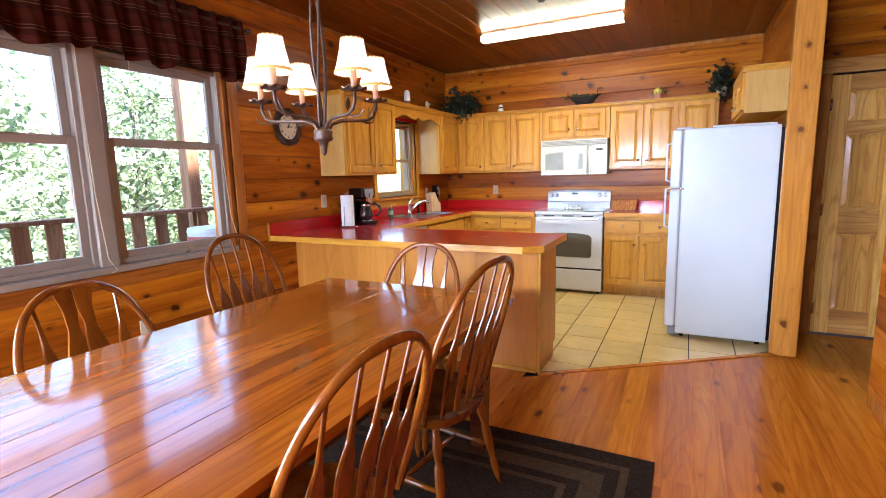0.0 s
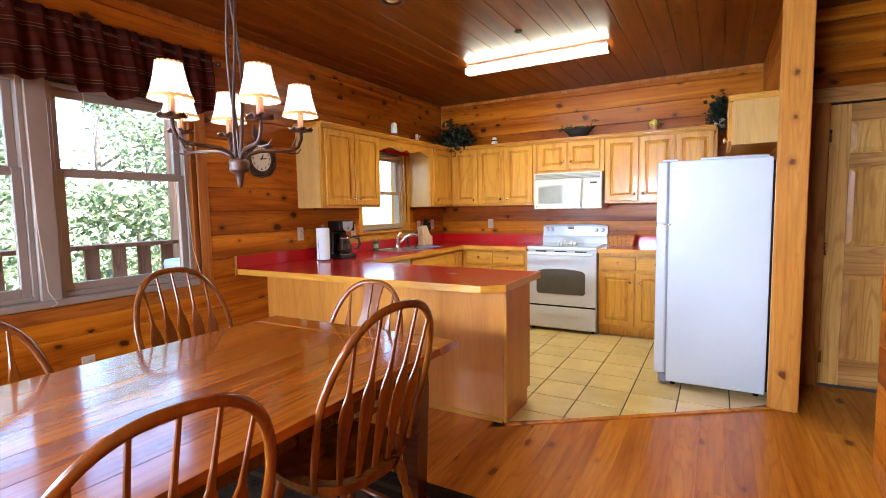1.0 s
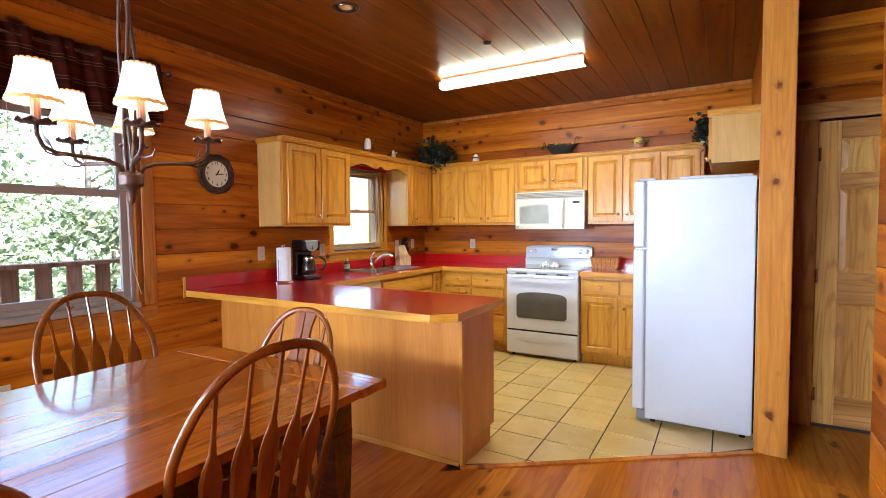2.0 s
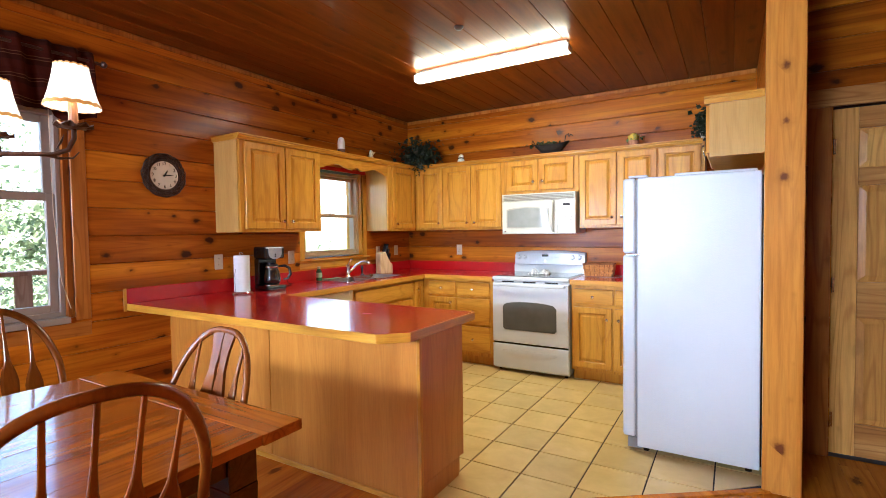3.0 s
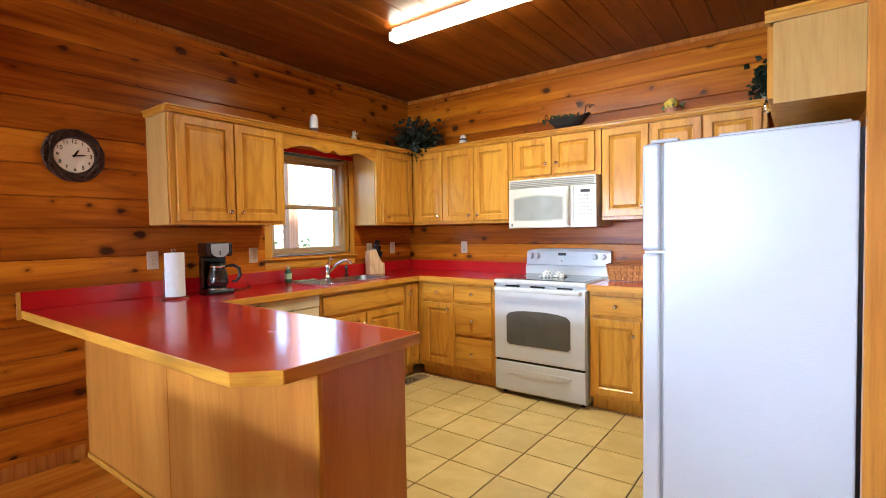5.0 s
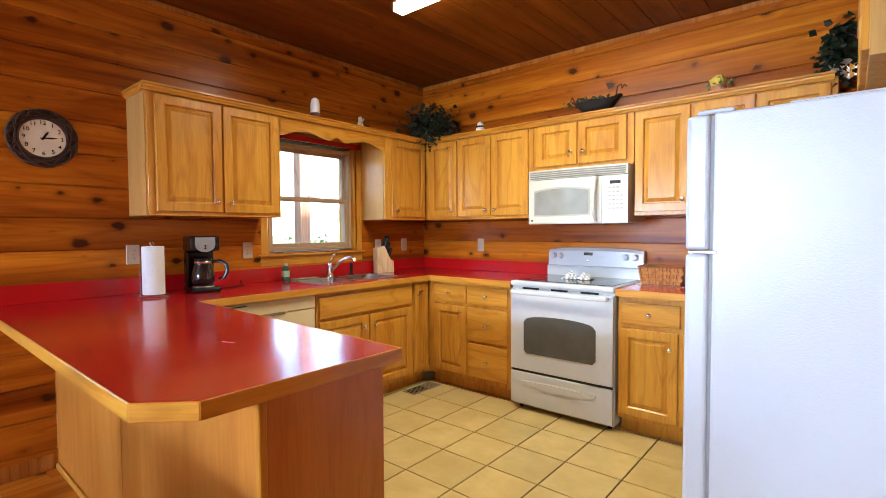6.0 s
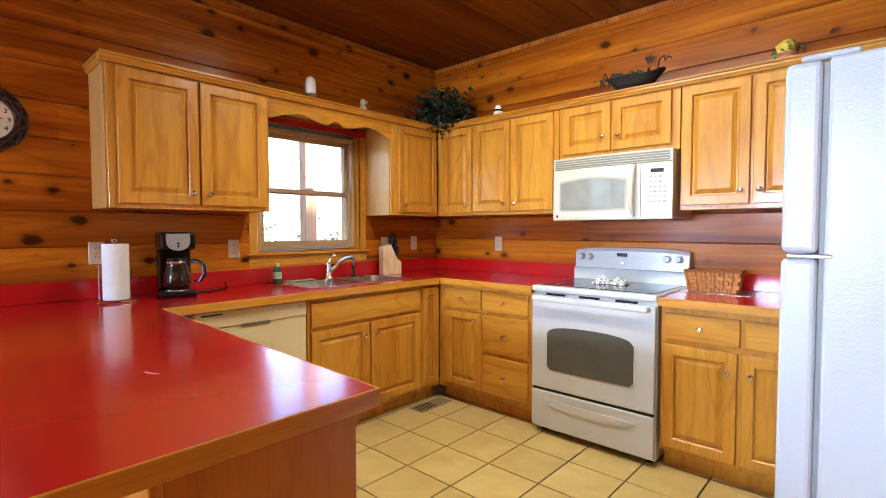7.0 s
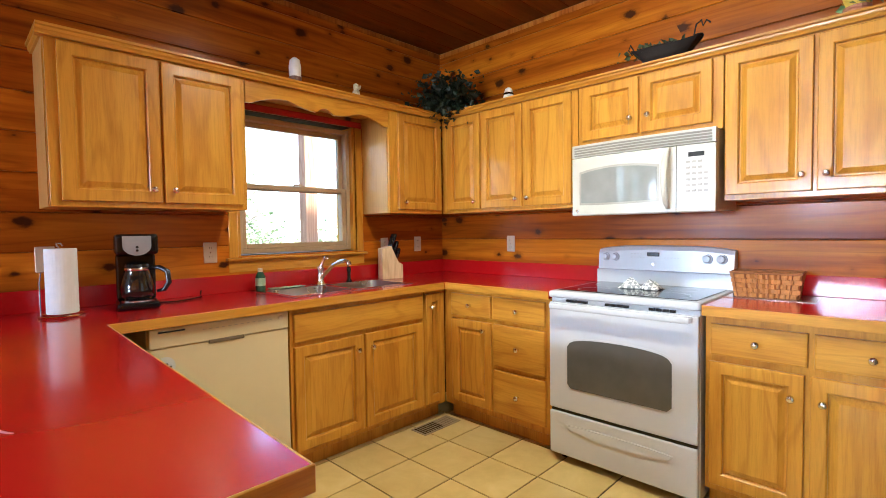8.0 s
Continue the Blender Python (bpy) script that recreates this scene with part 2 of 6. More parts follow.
def lathe(bm, profile, n=20, centre=(0, 0), z0=0.0):
    """Revolve (radius, height) pairs round z."""
    rings = []
    for r, z in profile:
        if r < 1e-5:
            rings.append([bm.verts.new((centre[0], centre[1], z0 + z))])
        else:
            rings.append([bm.verts.new((centre[0] + r * math.cos(2 * math.pi * i / n), centre[1] + r * math.sin(2 * math.pi * i / n), z0 + z)) for i in range(n)])
    for a, b in zip(rings, rings[1:]):
        for i in range(n):
            j = (i + 1) % n
            if len(a) == 1 and len(b) == 1:
                continue
            if len(a) == 1:
                bm.faces.new((a[0], b[j], b[i]))
            elif len(b) == 1:
                bm.faces.new((a[i], a[j], b[0]))
            else:
                bm.faces.new((a[i], a[j], b[j], b[i]))
    for ring, flip in ((rings[0], True), (rings[-1], False)):
        if len(ring) > 1:
            bm.faces.new(ring[::-1] if flip else ring)
    return bm


def tube(bm, pts, radius, n=8, squash=1.0, side=None):
    """A tube along points; radius a number or one per point. squash flattens it along side."""
    pts = [Vector(p) for p in pts]
    rs = [float(r) for r in radius] if isinstance(radius, (list, tuple)) else [float(radius)] * len(pts)
    rings, ref = [], None
    for i, p in enumerate(pts):
        d = (pts[min(i + 1, len(pts) - 1)] - pts[max(i - 1, 0)]).normalized()
        if side is not None:
            u = (Vector(side) - d * d.dot(Vector(side))).normalized()
        elif ref is None:
            u = d.orthogonal().normalized()
        else:
            u = (ref - d * d.dot(ref)).normalized()
        ref = u
        w = d.cross(u)
        rings.append([bm.verts.new(p + rs[i] * (squash * math.cos(2 * math.pi * k / n) * u + math.sin(2 * math.pi * k / n) * w)) for k in range(n)])
    for a, b in zip(rings, rings[1:]):
        for k in range(n):
            j = (k + 1) % n
            bm.faces.new((a[k], a[j], b[j], b[k]))
    bm.faces.new(rings[0][::-1])
    bm.faces.new(rings[-1])
    return bm


def slab(bm, outline, z0, z1, bevel=0.0):
    """A flat piece with a given outline (counter-clockwise x, y), from z0 to z1."""
    lo = [bm.verts.new((x, y, z0)) for x, y in outline]
    hi = [bm.verts.new((x, y, z1)) for x, y in outline]
    bm.faces.new(lo[::-1])
    top = bm.faces.new(hi)
    k = len(lo)
    for i in range(k):
        j = (i + 1) % k
        bm.faces.new((lo[i], lo[j], hi[j], hi[i]))
    if bevel:
        bmesh.ops.bevel(bm, geom=list(top.edges), offset=bevel, segments=2, affect="EDGES", profile=0.5)
    return bm


def turned(bm, m):
    bmesh.ops.transform(bm, matrix=m, verts=bm.verts)
    return bm

# ---- structure ----
CEIL = 2.70
RIGHT = 3.98      # east wall of the dining and living space
SOUTH = -8.7
PITCH = 0.1785    # board height on the walls
BASE = 1.004 - 6 * PITCH


def wall_core(name, label, x0, y0, x1, y1, z0=0.0, z1=CEIL, openings=(), along="y"):
    """The solid wall behind the boards, with real openings (a0, a1, z0, z1) cut through."""
    bm = bmesh.new()
    a0, a1 = (y0, y1) if along == "y" else (x0, x1)
    cuts = sorted({a0, a1, *[o[0] for o in openings], *[o[1] for o in openings]})
    for p, q in zip(cuts, cuts[1:]):
        spans = [(z0, z1)]
        for o in openings:
            if o[0] <= p + 1e-6 and o[1] >= q - 1e-6:
                spans = [(s, e) for u, v in spans for s, e in ((u, min(v, o[2])), (max(u, o[3]), v)) if e - s > 1e-4]
        for s, e in spans:
            if along == "y":
                box(bm, x0, p, s, x1, q, e)
            else:
                box(bm, p, y0, s, q, y1, e)
    return tagged(part(name, bm, BACKING), label, "wall", kind="structure")


def board_row(length_span, z0, z1, openings):
    """Rectangles (a0, a1, z0, z1) left of one board when openings are cut out."""
    rects = [(length_span[0], length_span[1], z0, z1)]
    for o in openings:
        out = []
        for a, b, s, e in rects:
            if o[1] <= a or o[0] >= b or o[3] <= s or o[2] >= e:
                out.append((a, b, s, e))
                continue
            if o[0] > a:
                out.append((a, o[0], s, e))
            if o[1] < b:
                out.append((o[1], b, s, e))
            if o[2] > s:
                out.append((max(a, o[0]), min(b, o[1]), s, o[2]))
            if o[3] < e:
                out.append((max(a, o[0]), min(b, o[1]), o[3], e))
        rects = out
    return rects


def wall_boards(wall, origin, rz, span, openings, z_top=CEIL):
    """Tongue-and-groove boards as pieces; local x runs along the wall, local y into it."""
    k = 0
    z = BASE
    while z < z_top - 0.01:
        s, e = max(z, 0.0) + 0.001, min(z + PITCH, z_top) - 0.001
        z += PITCH
        if e - s < 0.01:
            continue
        bm = bmesh.new()
        zc = (s + e) / 2
        for a, b, p, q in board_row(span, s, e, openings):
            if b - a < 0.004 or q - p < 0.004:
                continue
            ch = 0.004
            prof = [(0.0, p), (-0.0125, p), (-0.016, p + ch), (-0.016, q - ch), (-0.0125, q), (0.0, q)]
            if q - p < 0.03:
                prof = [(0.0, p), (-0.016, p), (-0.016, q), (0.0, q)]
            l = [bm.verts.new((a, y, h - zc)) for y, h in prof]
            r = [bm.verts.new((b, y, h - zc)) for y, h in prof]
            for i in range(len(prof) - 1):
                bm.faces.new((l[i], l[i + 1], r[i + 1], r[i])[::-1])
            bm.faces.new(l[::-1])
            bm.faces.new(r)
        bmesh.ops.recalc_face_normals(bm, faces=bm.faces)
        part("board", bm, WALL_PINE, wall, m=pose(origin[0], origin[1], zc, 0, 0, rz))
        k += 1


# openings: along the wall, then height
BIG = (-5.36, -3.56, 0.87, 2.12)
SINK = (-1.72, -0.88, 1.12, 1.98)
FILL_OPENING = (-8.4, -6.25, 0.06, 2.12)
SOUTH_WIN = (1.15, 2.75, 0.72, 2.0)
HALL_DOOR = (3.93, 4.74, 0.0, 2.045)

wall_west = wall_core("wall_west", "amber knotty pine plank wall with two windows", -0.2, SOUTH, -0.016, 0.0, openings=(BIG, SINK, FILL_OPENING))
wall_north = wall_core("wall_north", "amber knotty pine plank wall behind the stove", -0.2, 0.016, 3.62, 0.18, along="x")
wall_kitchen_east = wall_core("wall_kitchen_east", "short knotty pine wall beside the refrigerator", 3.636, -1.93, 3.724, 0.0)
wall_hall = wall_core("wall_hall", "knotty pine plank wall around the hall door", 3.74, -1.314, 5.6, -1.2, openings=(HALL_DOOR,), along="x")
wall_east = wall_core("wall_east", "knotty pine plank wall of the dining space", RIGHT + 0.016, SOUTH, RIGHT + 0.14, -2.66)
wall_hall_south = wall_core("wall_hall_south", "knotty pine plank wall of the hall", RIGHT + 0.16, -2.76, 5.6, -2.66, along="x")
wall_hall_end = wall_core("wall_hall_end", "plain wall at the end of the hall", 5.6, -2.76, 5.7, -1.2)
# added wall that keeps sky light from leaking round the hall door
tagged(part("wall_closet", boxed(3.74, -1.17, 0.0, 5.6, -1.1, CEIL), BACKING), "unseen dark wall added to block sky leaks behind the hall door", "wall", kind="structure")
wall_south = wall_core("wall_south", "pine plank wall closing the living space", -0.2, SOUTH - 0.2, RIGHT + 0.14, SOUTH - 0.016, openings=(SOUTH_WIN,), along="x")

floor_wood = tagged(part("floor", boxed(-0.2, SOUTH - 0.2, -0.08, 5.7, 0.2, -0.02), BACKING), "amber pine plank floor", "floor", kind="structure")
ceiling_bm = bmesh.new()
box(ceiling_bm, -0.2, SOUTH - 0.2, CEIL + 0.02, 5.7, 0.2, CEIL + 0.12)
x = 0.0
while x < 5.6:
    w = 0.172
    e = min(x + w - 0.0012, 5.6)
    prof = [(x, CEIL + 0.02), (x, CEIL + 0.003), (x + 0.0035, CEIL), (e - 0.0035, CEIL), (e, CEIL + 0.003), (e, CEIL + 0.02)]
    a = [ceiling_bm.verts.new((px, SOUTH, pz)) for px, pz in prof]
    b = [ceiling_bm.verts.new((px, 0.0, pz)) for px, pz in prof]
    for i in range(5):
        ceiling_bm.faces.new((a[i], a[i + 1], b[i + 1], b[i]))
    x += w
bmesh.ops.recalc_face_normals(ceiling_bm, faces=ceiling_bm.faces)
tagged(part("ceiling", ceiling_bm, CEIL_PINE), "amber tongue-and-groove plank ceiling, coloured darker for the shade up high", "ceiling", kind="structure")
tagged(part("roof", boxed(-0.9, SOUTH - 0.9, CEIL + 0.2, 6.2, 0.6, CEIL + 0.3), BACKING), "dark roof deck over the ceiling", "roof", kind="structure")

# post at the end of the kitchen wall, and the beam line above it
post = part("post", boxed(3.575, -1.985, 0.0, 3.742, -1.93, CEIL, 0.004), POST_PINE)
tagged(post, "knotty pine casing post at the kitchen opening", "post", kind="structure")
tagged(part("trim", boxed(3.6, -1.93, 0.0, 3.62, -1.62, CEIL), TRIM_PINE), "pine facing behind the refrigerator", "trim", kind="structure")


def cove(name, x0, y0, x1, y1, label):
    tagged(part(name, boxed(x0, y0, CEIL - 0.045, x1, y1, CEIL - 0.001, 0.008), TRIM_PINE), label, "trim", kind="structure")


cove("trim", 0.0, SOUTH, 0.02, -0.02, "pine cove trim along the ceiling")
cove("trim", 0.02, -0.02, 3.6, 0.0, "pine cove trim along the ceiling")

# ---- windows, door and trim ----


def sash(bm_frame, y0, y1, z0, z1, x0, x1, w):
    box(bm_frame, x0, y0, z0, x1, y0 + w, z1, 0.003)
    box(bm_frame, x0, y1 - w, z0, x1, y1, z1, 0.003)
    box(bm_frame, x0, y0 + w, z0, x1, y1 - w, z0 + w, 0.003)
    box(bm_frame, x0, y0 + w, z1 - w, x1, y1 - w, z1, 0.003)


def double_hung(win, y0, y1, z0, z1, zm, material, w=0.045):
    """Two sliding sashes with their panes; the lower one stands further in."""
    fr = bmesh.new()
    sash(fr, y0, y1, z0, z1, -0.14, -0.03, 0.028)
    part("window_frame", fr, material, win)
    for nm, a, b, xo in (("lower_sash", z0 + 0.028, zm + 0.018, -0.06), ("upper_sash", zm - 0.018, z1 - 0.028, -0.095)):
        bm = bmesh.new()
        sash(bm, y0 + 0.028, y1 - 0.028, a, b, xo - 0.015, xo + 0.015, w)
        s = part(nm, bm, material, win)
        p = part("pane", boxed(xo - 0.002, y0 + 0.028 + w, a + w, xo + 0.002, y1 - 0.028 - w, b - w), GLASS, s, "clear glass pane")
        p.visible_shadow = False
    part("sash_lock", boxed(-0.045, (y0 + y1) / 2 - 0.03, zm + 0.018, -0.02, (y0 + y1) / 2 + 0.03, zm + 0.03, 0.004), IVORY, win)


window_1 = thing("window_1", "pair of taupe double-hung windows with pine casing", "window", kind="structure")
MUL = (-4.515, -4.415)
double_hung(window_1, MUL[1], BIG[1] - 0.03, BIG[2] + 0.01, BIG[3] - 0.01, 1.6, SASH)
double_hung(window_1, BIG[0] + 0.03, MUL[0], BIG[2] + 0.01, BIG[3] - 0.01, 1.6, SASH)
part("mullion", boxed(-0.14, MUL[0], BIG[2], -0.005, MUL[1], BIG[3], 0.004), SASH, window_1)
part("jamb", boxed(-0.2, BIG[1] - 0.03, BIG[2], 0.002, BIG[1], BIG[3]), TRIM_PINE, window_1)
part("jamb", boxed(-0.2, BIG[0], BIG[2], 0.002, BIG[0] + 0.03, BIG[3]), TRIM_PINE, window_1)
part("casing", boxed(0.0, BIG[1], BIG[2] - 0.02, 0.02, BIG[1] + 0.085, BIG[3] + 0.085, 0.004), TRIM_PINE, window_1)
part("casing", boxed(0.0, BIG[0] - 0.085, BIG[2] - 0.02, 0.02, BIG[0], BIG[3] + 0.085, 0.004), TRIM_PINE, window_1)
part("head_casing", boxed(0.0, BIG[0], BIG[3], 0.02, BIG[1], BIG[3] + 0.085, 0.004), OAK_Y, window_1)
part("window_sill", boxed(-0.2, BIG[0] + 0.03, BIG[2] - 0.03, 0.035, BIG[1] - 0.03, BIG[2] + 0.008, 0.004), SASH, window_1)
part("apron", boxed(0.0, BIG[0] - 0.085, BIG[2] - 0.12, 0.018, BIG[1] + 0.085, BIG[2] - 0.031, 0.004), pine("apron_pine", (0.46, 0.18, 0.03), (0.38, 0.125, 0.018), (0.27, 0.075, 0.010), axis=1, knots=0.4), window_1)
part("crank_handle", tube(bmesh.new(), [(0.0, -3.98, 0.885), (0.03, -3.98, 0.9), (0.04, -4.02, 0.895)], 0.006), STEEL, window_1)

window_2 = thing("window_2", "small double-hung window over the sink with oak casing", "window", kind="structure")
double_hung(window_2, SINK[0] + 0.02, SINK[1] - 0.02, SINK[2] + 0.01, SINK[3] - 0.02, 1.535, plain("tan_sash_vinyl", (0.42, 0.30, 0.17), 0.4, vary=0.06), 0.03)
part("jamb", boxed(-0.2, SINK[1] - 0.02, SINK[2], 0.002, SINK[1], SINK[3]), OAK, window_2)
part("jamb", boxed(-0.2, SINK[0], SINK[2], 0.002, SINK[0] + 0.02, SINK[3]), OAK, window_2)
part("casing", boxed(0.0, SINK[1], SINK[2] - 0.01, 0.02, SINK[1] + 0.055, SINK[3], 0.004), OAK, window_2)
part("casing", boxed(0.0, SINK[0] - 0.055, SINK[2] - 0.01, 0.02, SINK[0], SINK[3], 0.004), OAK, window_2)
# red here paints in the reddish light on the wall above the window
part("head_casing", boxed(0.0, SINK[0] - 0.055, SINK[3], 0.02, SINK[1] + 0.055, SINK[3] + 0.04, 0.004), LAMINATE, window_2, "header strip coloured red for the red light on the wall")
part("window_sill", boxed(-0.2, SINK[0] - 0.075, SINK[2] - 0.025, 0.045, SINK[1] + 0.075, SINK[2] - 0.0105, 0.004), OAK_Y, window_2)
part("apron", boxed(0.0, SINK[0] - 0.06, SINK[2] - 0.095, 0.018, SINK[1] + 0.06, SINK[2] - 0.026, 0.003), OAK_Y, window_2)

# glazed porch door behind the walk, unseen and added to light the refrigerator side
fill_window = thing("fill_window", "unseen white-framed glazed porch door added to let in fill light", "window", kind="structure")
for k in range(2):
    u0 = FILL_OPENING[0] + k * (FILL_OPENING[1] - FILL_OPENING[0]) / 2
    u1 = u0 + (FILL_OPENING[1] - FILL_OPENING[0]) / 2
    bm = bmesh.new()
    sash(bm, u0, u1, FILL_OPENING[2], FILL_OPENING[3], -0.19, -0.14, 0.07)
    part("window_frame", bm, WHITE_ENAMEL, fill_window)

# south window of the living space
window_4 = thing("window_4", "taupe framed window in the south wall", "window", kind="structure")
bm = bmesh.new()
for u0, u1, v0, v1 in ((1.15, 1.21, 0.72, 2.0), (2.69, 2.75, 0.72, 2.0), (1.21, 2.69, 0.72, 0.78), (1.21, 2.69, 1.94, 2.0), (1.92, 1.98, 0.78, 1.94)):
    box(bm, u0, SOUTH - 0.17, v0, u1, SOUTH - 0.11, v1)
part("window_frame", bm, SASH, window_4)

# hall door, six panels, standing shut
door_1 = thing("door_1", "closed six-panel pine door with brass hinges", "door", kind="structure")
dy = -1.31
px = (3.935, 4.052, 4.30, 4.37, 4.62, 4.735)
pz = (0.015, 0.205, 0.83, 1.035, 1.59, 1.69, 1.915, 2.035)
bm = bmesh.new()
for a, b in ((0, 1), (2, 3), (4, 5)):
    box(bm, px[a], dy, pz[0], px[b], dy + 0.035, pz[7], 0.002)
part("door_stile", bm, DOOR_PINE, door_1)
rail_mat = pine("door_rail_pine", (0.56, 0.28, 0.08), (0.45, 0.20, 0.05), (0.33, 0.13, 0.03), axis=0, knots=0.1)
bm = bmesh.new()
for a, b in ((0, 1), (2, 3), (4, 5), (6, 7)):
    for c, d in ((1, 2), (3, 4)):
        box(bm, px[c] + 0.0005, dy + 0.001, pz[a], px[d] - 0.0005, dy + 0.034, pz[b], 0.002)
part("door_rail", bm, rail_mat, door_1)
for a, b in ((1, 2), (3, 4), (5, 6)):
    for c, d in ((1, 2), (3, 4)):
        bm = bmesh.new()
        box(bm, px[c], dy + 0.016, pz[a], px[d], dy + 0.024, pz[b])
        x0, x1, z0, z1 = px[c] + 0.006, px[d] - 0.006, pz[a] + 0.006, pz[b] - 0.006
        f = [bm.verts.new(p) for p in ((x0, dy + 0.0155, z0), (x1, dy + 0.0155, z0), (x1, dy + 0.0155, z1), (x0, dy + 0.0155, z1))]
        i = 0.032
        g = [bm.verts.new(p) for p in ((x0 + i, dy + 0.006, z0 + i), (x1 - i, dy + 0.006, z0 + i), (x1 - i, dy + 0.006, z1 - i), (x0 + i, dy + 0.006, z1 - i))]
        bm.faces.new(g)
        for k in range(4):
            bm.faces.new((f[k], f[(k + 1) % 4], g[(k + 1) % 4], g[k]))
        part("door_panel", bm, DOOR_PINE, door_1)
for hz in (1.82, 1.014, 0.215):
    bm = lathe(bmesh.new(), [(0.006, -0.045), (0.006, 0.045)], 8, (3.934, dy - 0.006), hz)
    box(bm, 3.92, dy - 0.003, hz - 0.044, 3.95, dy - 0.001, hz + 0.044)
    part("hinge", bm, BRASS, door_1)
part("door_knob", lathe(bmesh.new(), [(0.0, 0.0), (0.02, 0.003), (0.028, 0.02), (0.02, 0.04), (0.01, 0.05), (0.012, 0.06)], 14), BRASS, door_1, m=pose(4.68, dy - 0.06, 0.98, -90, 0, 0))
bm = bmesh.new()
box(bm, 3.815, -1.352, 0.0, 3.925, -1.331, 2.045, 0.003)
part("casing", bm, TRIM_PINE, door_1)
part("casing", boxed(4.745, -1.352, 0.0, 4.85, -1.331, 2.045, 0.003), TRIM_PINE, door_1)
part("head_casing", boxed(3.815, -1.352, 2.046, 4.85, -1.331, 2.15, 0.003), rail_mat, door_1)


def skirting(x0, y0, x1, y1):
    tagged(part("baseboard", boxed(x0, y0, 0.0, x1, y1, 0.09, 0.004), TRIM_PINE), "pine baseboard along the floor", "baseboard", kind="structure")


skirting(RIGHT - 0.016, SOUTH, RIGHT, -2.68)
tagged(part("trim", boxed(RIGHT - 0.004, -2.68, 0.0, RIGHT + 0.158, -2.644, CEIL, 0.003), POST_PINE), "pine corner casing at the hall opening", "trim", kind="structure")
skirting(0.0, SOUTH, 0.016, -3.0)

# ---- kitchen cabinets ----
KNOB_PROFILE = [(0.009, 0.0), (0.006, 0.006), (0.006, 0.014), (0.014, 0.02), (0.015, 0.026), (0.01, 0.031), (0.0, 0.032)]
_knob = lathe(bmesh.new(), KNOB_PROFILE, 12)
KNOB_MESH = bpy.data.meshes.new("knob")
_knob.to_mesh(KNOB_MESH)
_knob.free()
KNOB_MESH.materials.append(CHROME)
for _p in KNOB_MESH.polygons:
    _p.use_smooth = True

# local frame of a cabinet front: x along the front to the viewer's right, y towards the room (negative), z up
def knob(parent, x, z, y):
    ob = new("knob", KNOB_MESH)
    ob.parent = parent
    ob.matrix_basis = pose(x, y, z, 90, 0, 0)
    ob["label"] = "small round chrome knob"


def door_front(parent, x0, x1, z0, z1, knob_at=None, name="door"):
    """A raised-panel door, 19 mm thick, its back on local y = 0."""
    w, t = 0.055, 0.019
    i = min(0.03, (x1 - x0 - 2 * w) * 0.25)
    bm = bmesh.new()
    rings = []
    for inset, y in ((0.0, 0.0), (0.0, -t + 0.004), (0.0015, -t + 0.0015), (0.004, -t), (w - 0.006, -t), (w - 0.001, -t + 0.005), (w, -0.004), (w + 0.007, -0.004), (w + i, -0.0165)):
        rings.append([bm.verts.new(p) for p in ((x0 + inset, y, z0 + inset), (x1 - inset, y, z0 + inset), (x1 - inset, y, z1 - inset), (x0 + inset, y, z1 - inset))])
    for p, q in zip(rings, rings[1:]):
        for k in range(4):
            j = (k + 1) % 4
            bm.faces.new((p[k], p[j], q[j], q[k]))
    bm.faces.new(rings[-1])
    bm.faces.new(rings[0][::-1])
    ob = part(name, bm, OAK, parent)
    if knob_at:
        knob(ob, knob_at[0], knob_at[1], -t)
    return ob


def drawer_front(parent, x0, x1, z0, z1, name="drawer", knobbed=True, material=None):
    bm = boxed(x0, -0.019, z0, x1, 0, z1)
    front = [f for f in bm.faces if f.normal.y < -0.9 or all(abs(v.co.y + 0.019) < 1e-6 for v in f.verts)]
    bmesh.ops.bevel(bm, geom=list(front[0].edges), offset=0.008, segments=2, affect="EDGES", profile=0.6)
    ob = part(name, bm, material or OAK_H, parent)
    if knobbed:
        knob(ob, (x0 + x1) / 2, (z0 + z1) / 2, -0.019)
    return ob


def cabinet(name, label, m, width, depth, z0, z1, group, toe=0.0):
    """A cabinet box with a face frame at local y = 0; its body reaches back to +depth."""
    c = thing(name, label, "cabinet", group, m)
    bm = bmesh.new()
    box(bm, 0.002, 0.0, z0 + toe, width - 0.002, depth, z1, 0.0015)
    if toe:
        box(bm, 0.002, 0.07, z0, width - 0.002, depth, z0 + toe)
    part("body", bm, OAK, c)
    return c


UP0, UP1 = 1.375, 2.085
NORTH = lambda x, y: pose(x, y, 0, 0, 0, 0)           # fronts facing south
WEST = lambda x, y: pose(x, y, 0, 0, 0, 90)           # fronts facing east: local x runs north
EASTW = lambda x, y: pose(x, y, 0, 0, 0, -90)         # fronts facing west: local x runs south
UG, BG = "upper kitchen cabinets", "base kitchen cabinets"
U = 0.308

# uppers on the west wall
c = cabinet("upper_cabinet", "honey oak two-door wall cabinet over the coffee maker", WEST(U, -2.607), 0.822, U - 0.002, UP0, UP1, UG)
door_front(c, 0.04, 0.413, 1.4, 2.055, (0.375, 1.46))
part("side_panel", boxed(-0.004, 0.02, UP0 + 0.002, 0.0017, U - 0.003, UP1 - 0.001), VENEER, c, "pale oak veneer end panel")
door_front(c, 0.424, 0.795, 1.4, 2.055, (0.462, 1.46))
c = cabinet("upper_cabinet", "honey oak corner wall cabinet beside the window", WEST(U, -0.815), 0.505, U - 0.002, UP0, UP1, UG)
door_front(c, 0.07, 0.485, 1.4, 2.055, (0.115, 1.45))
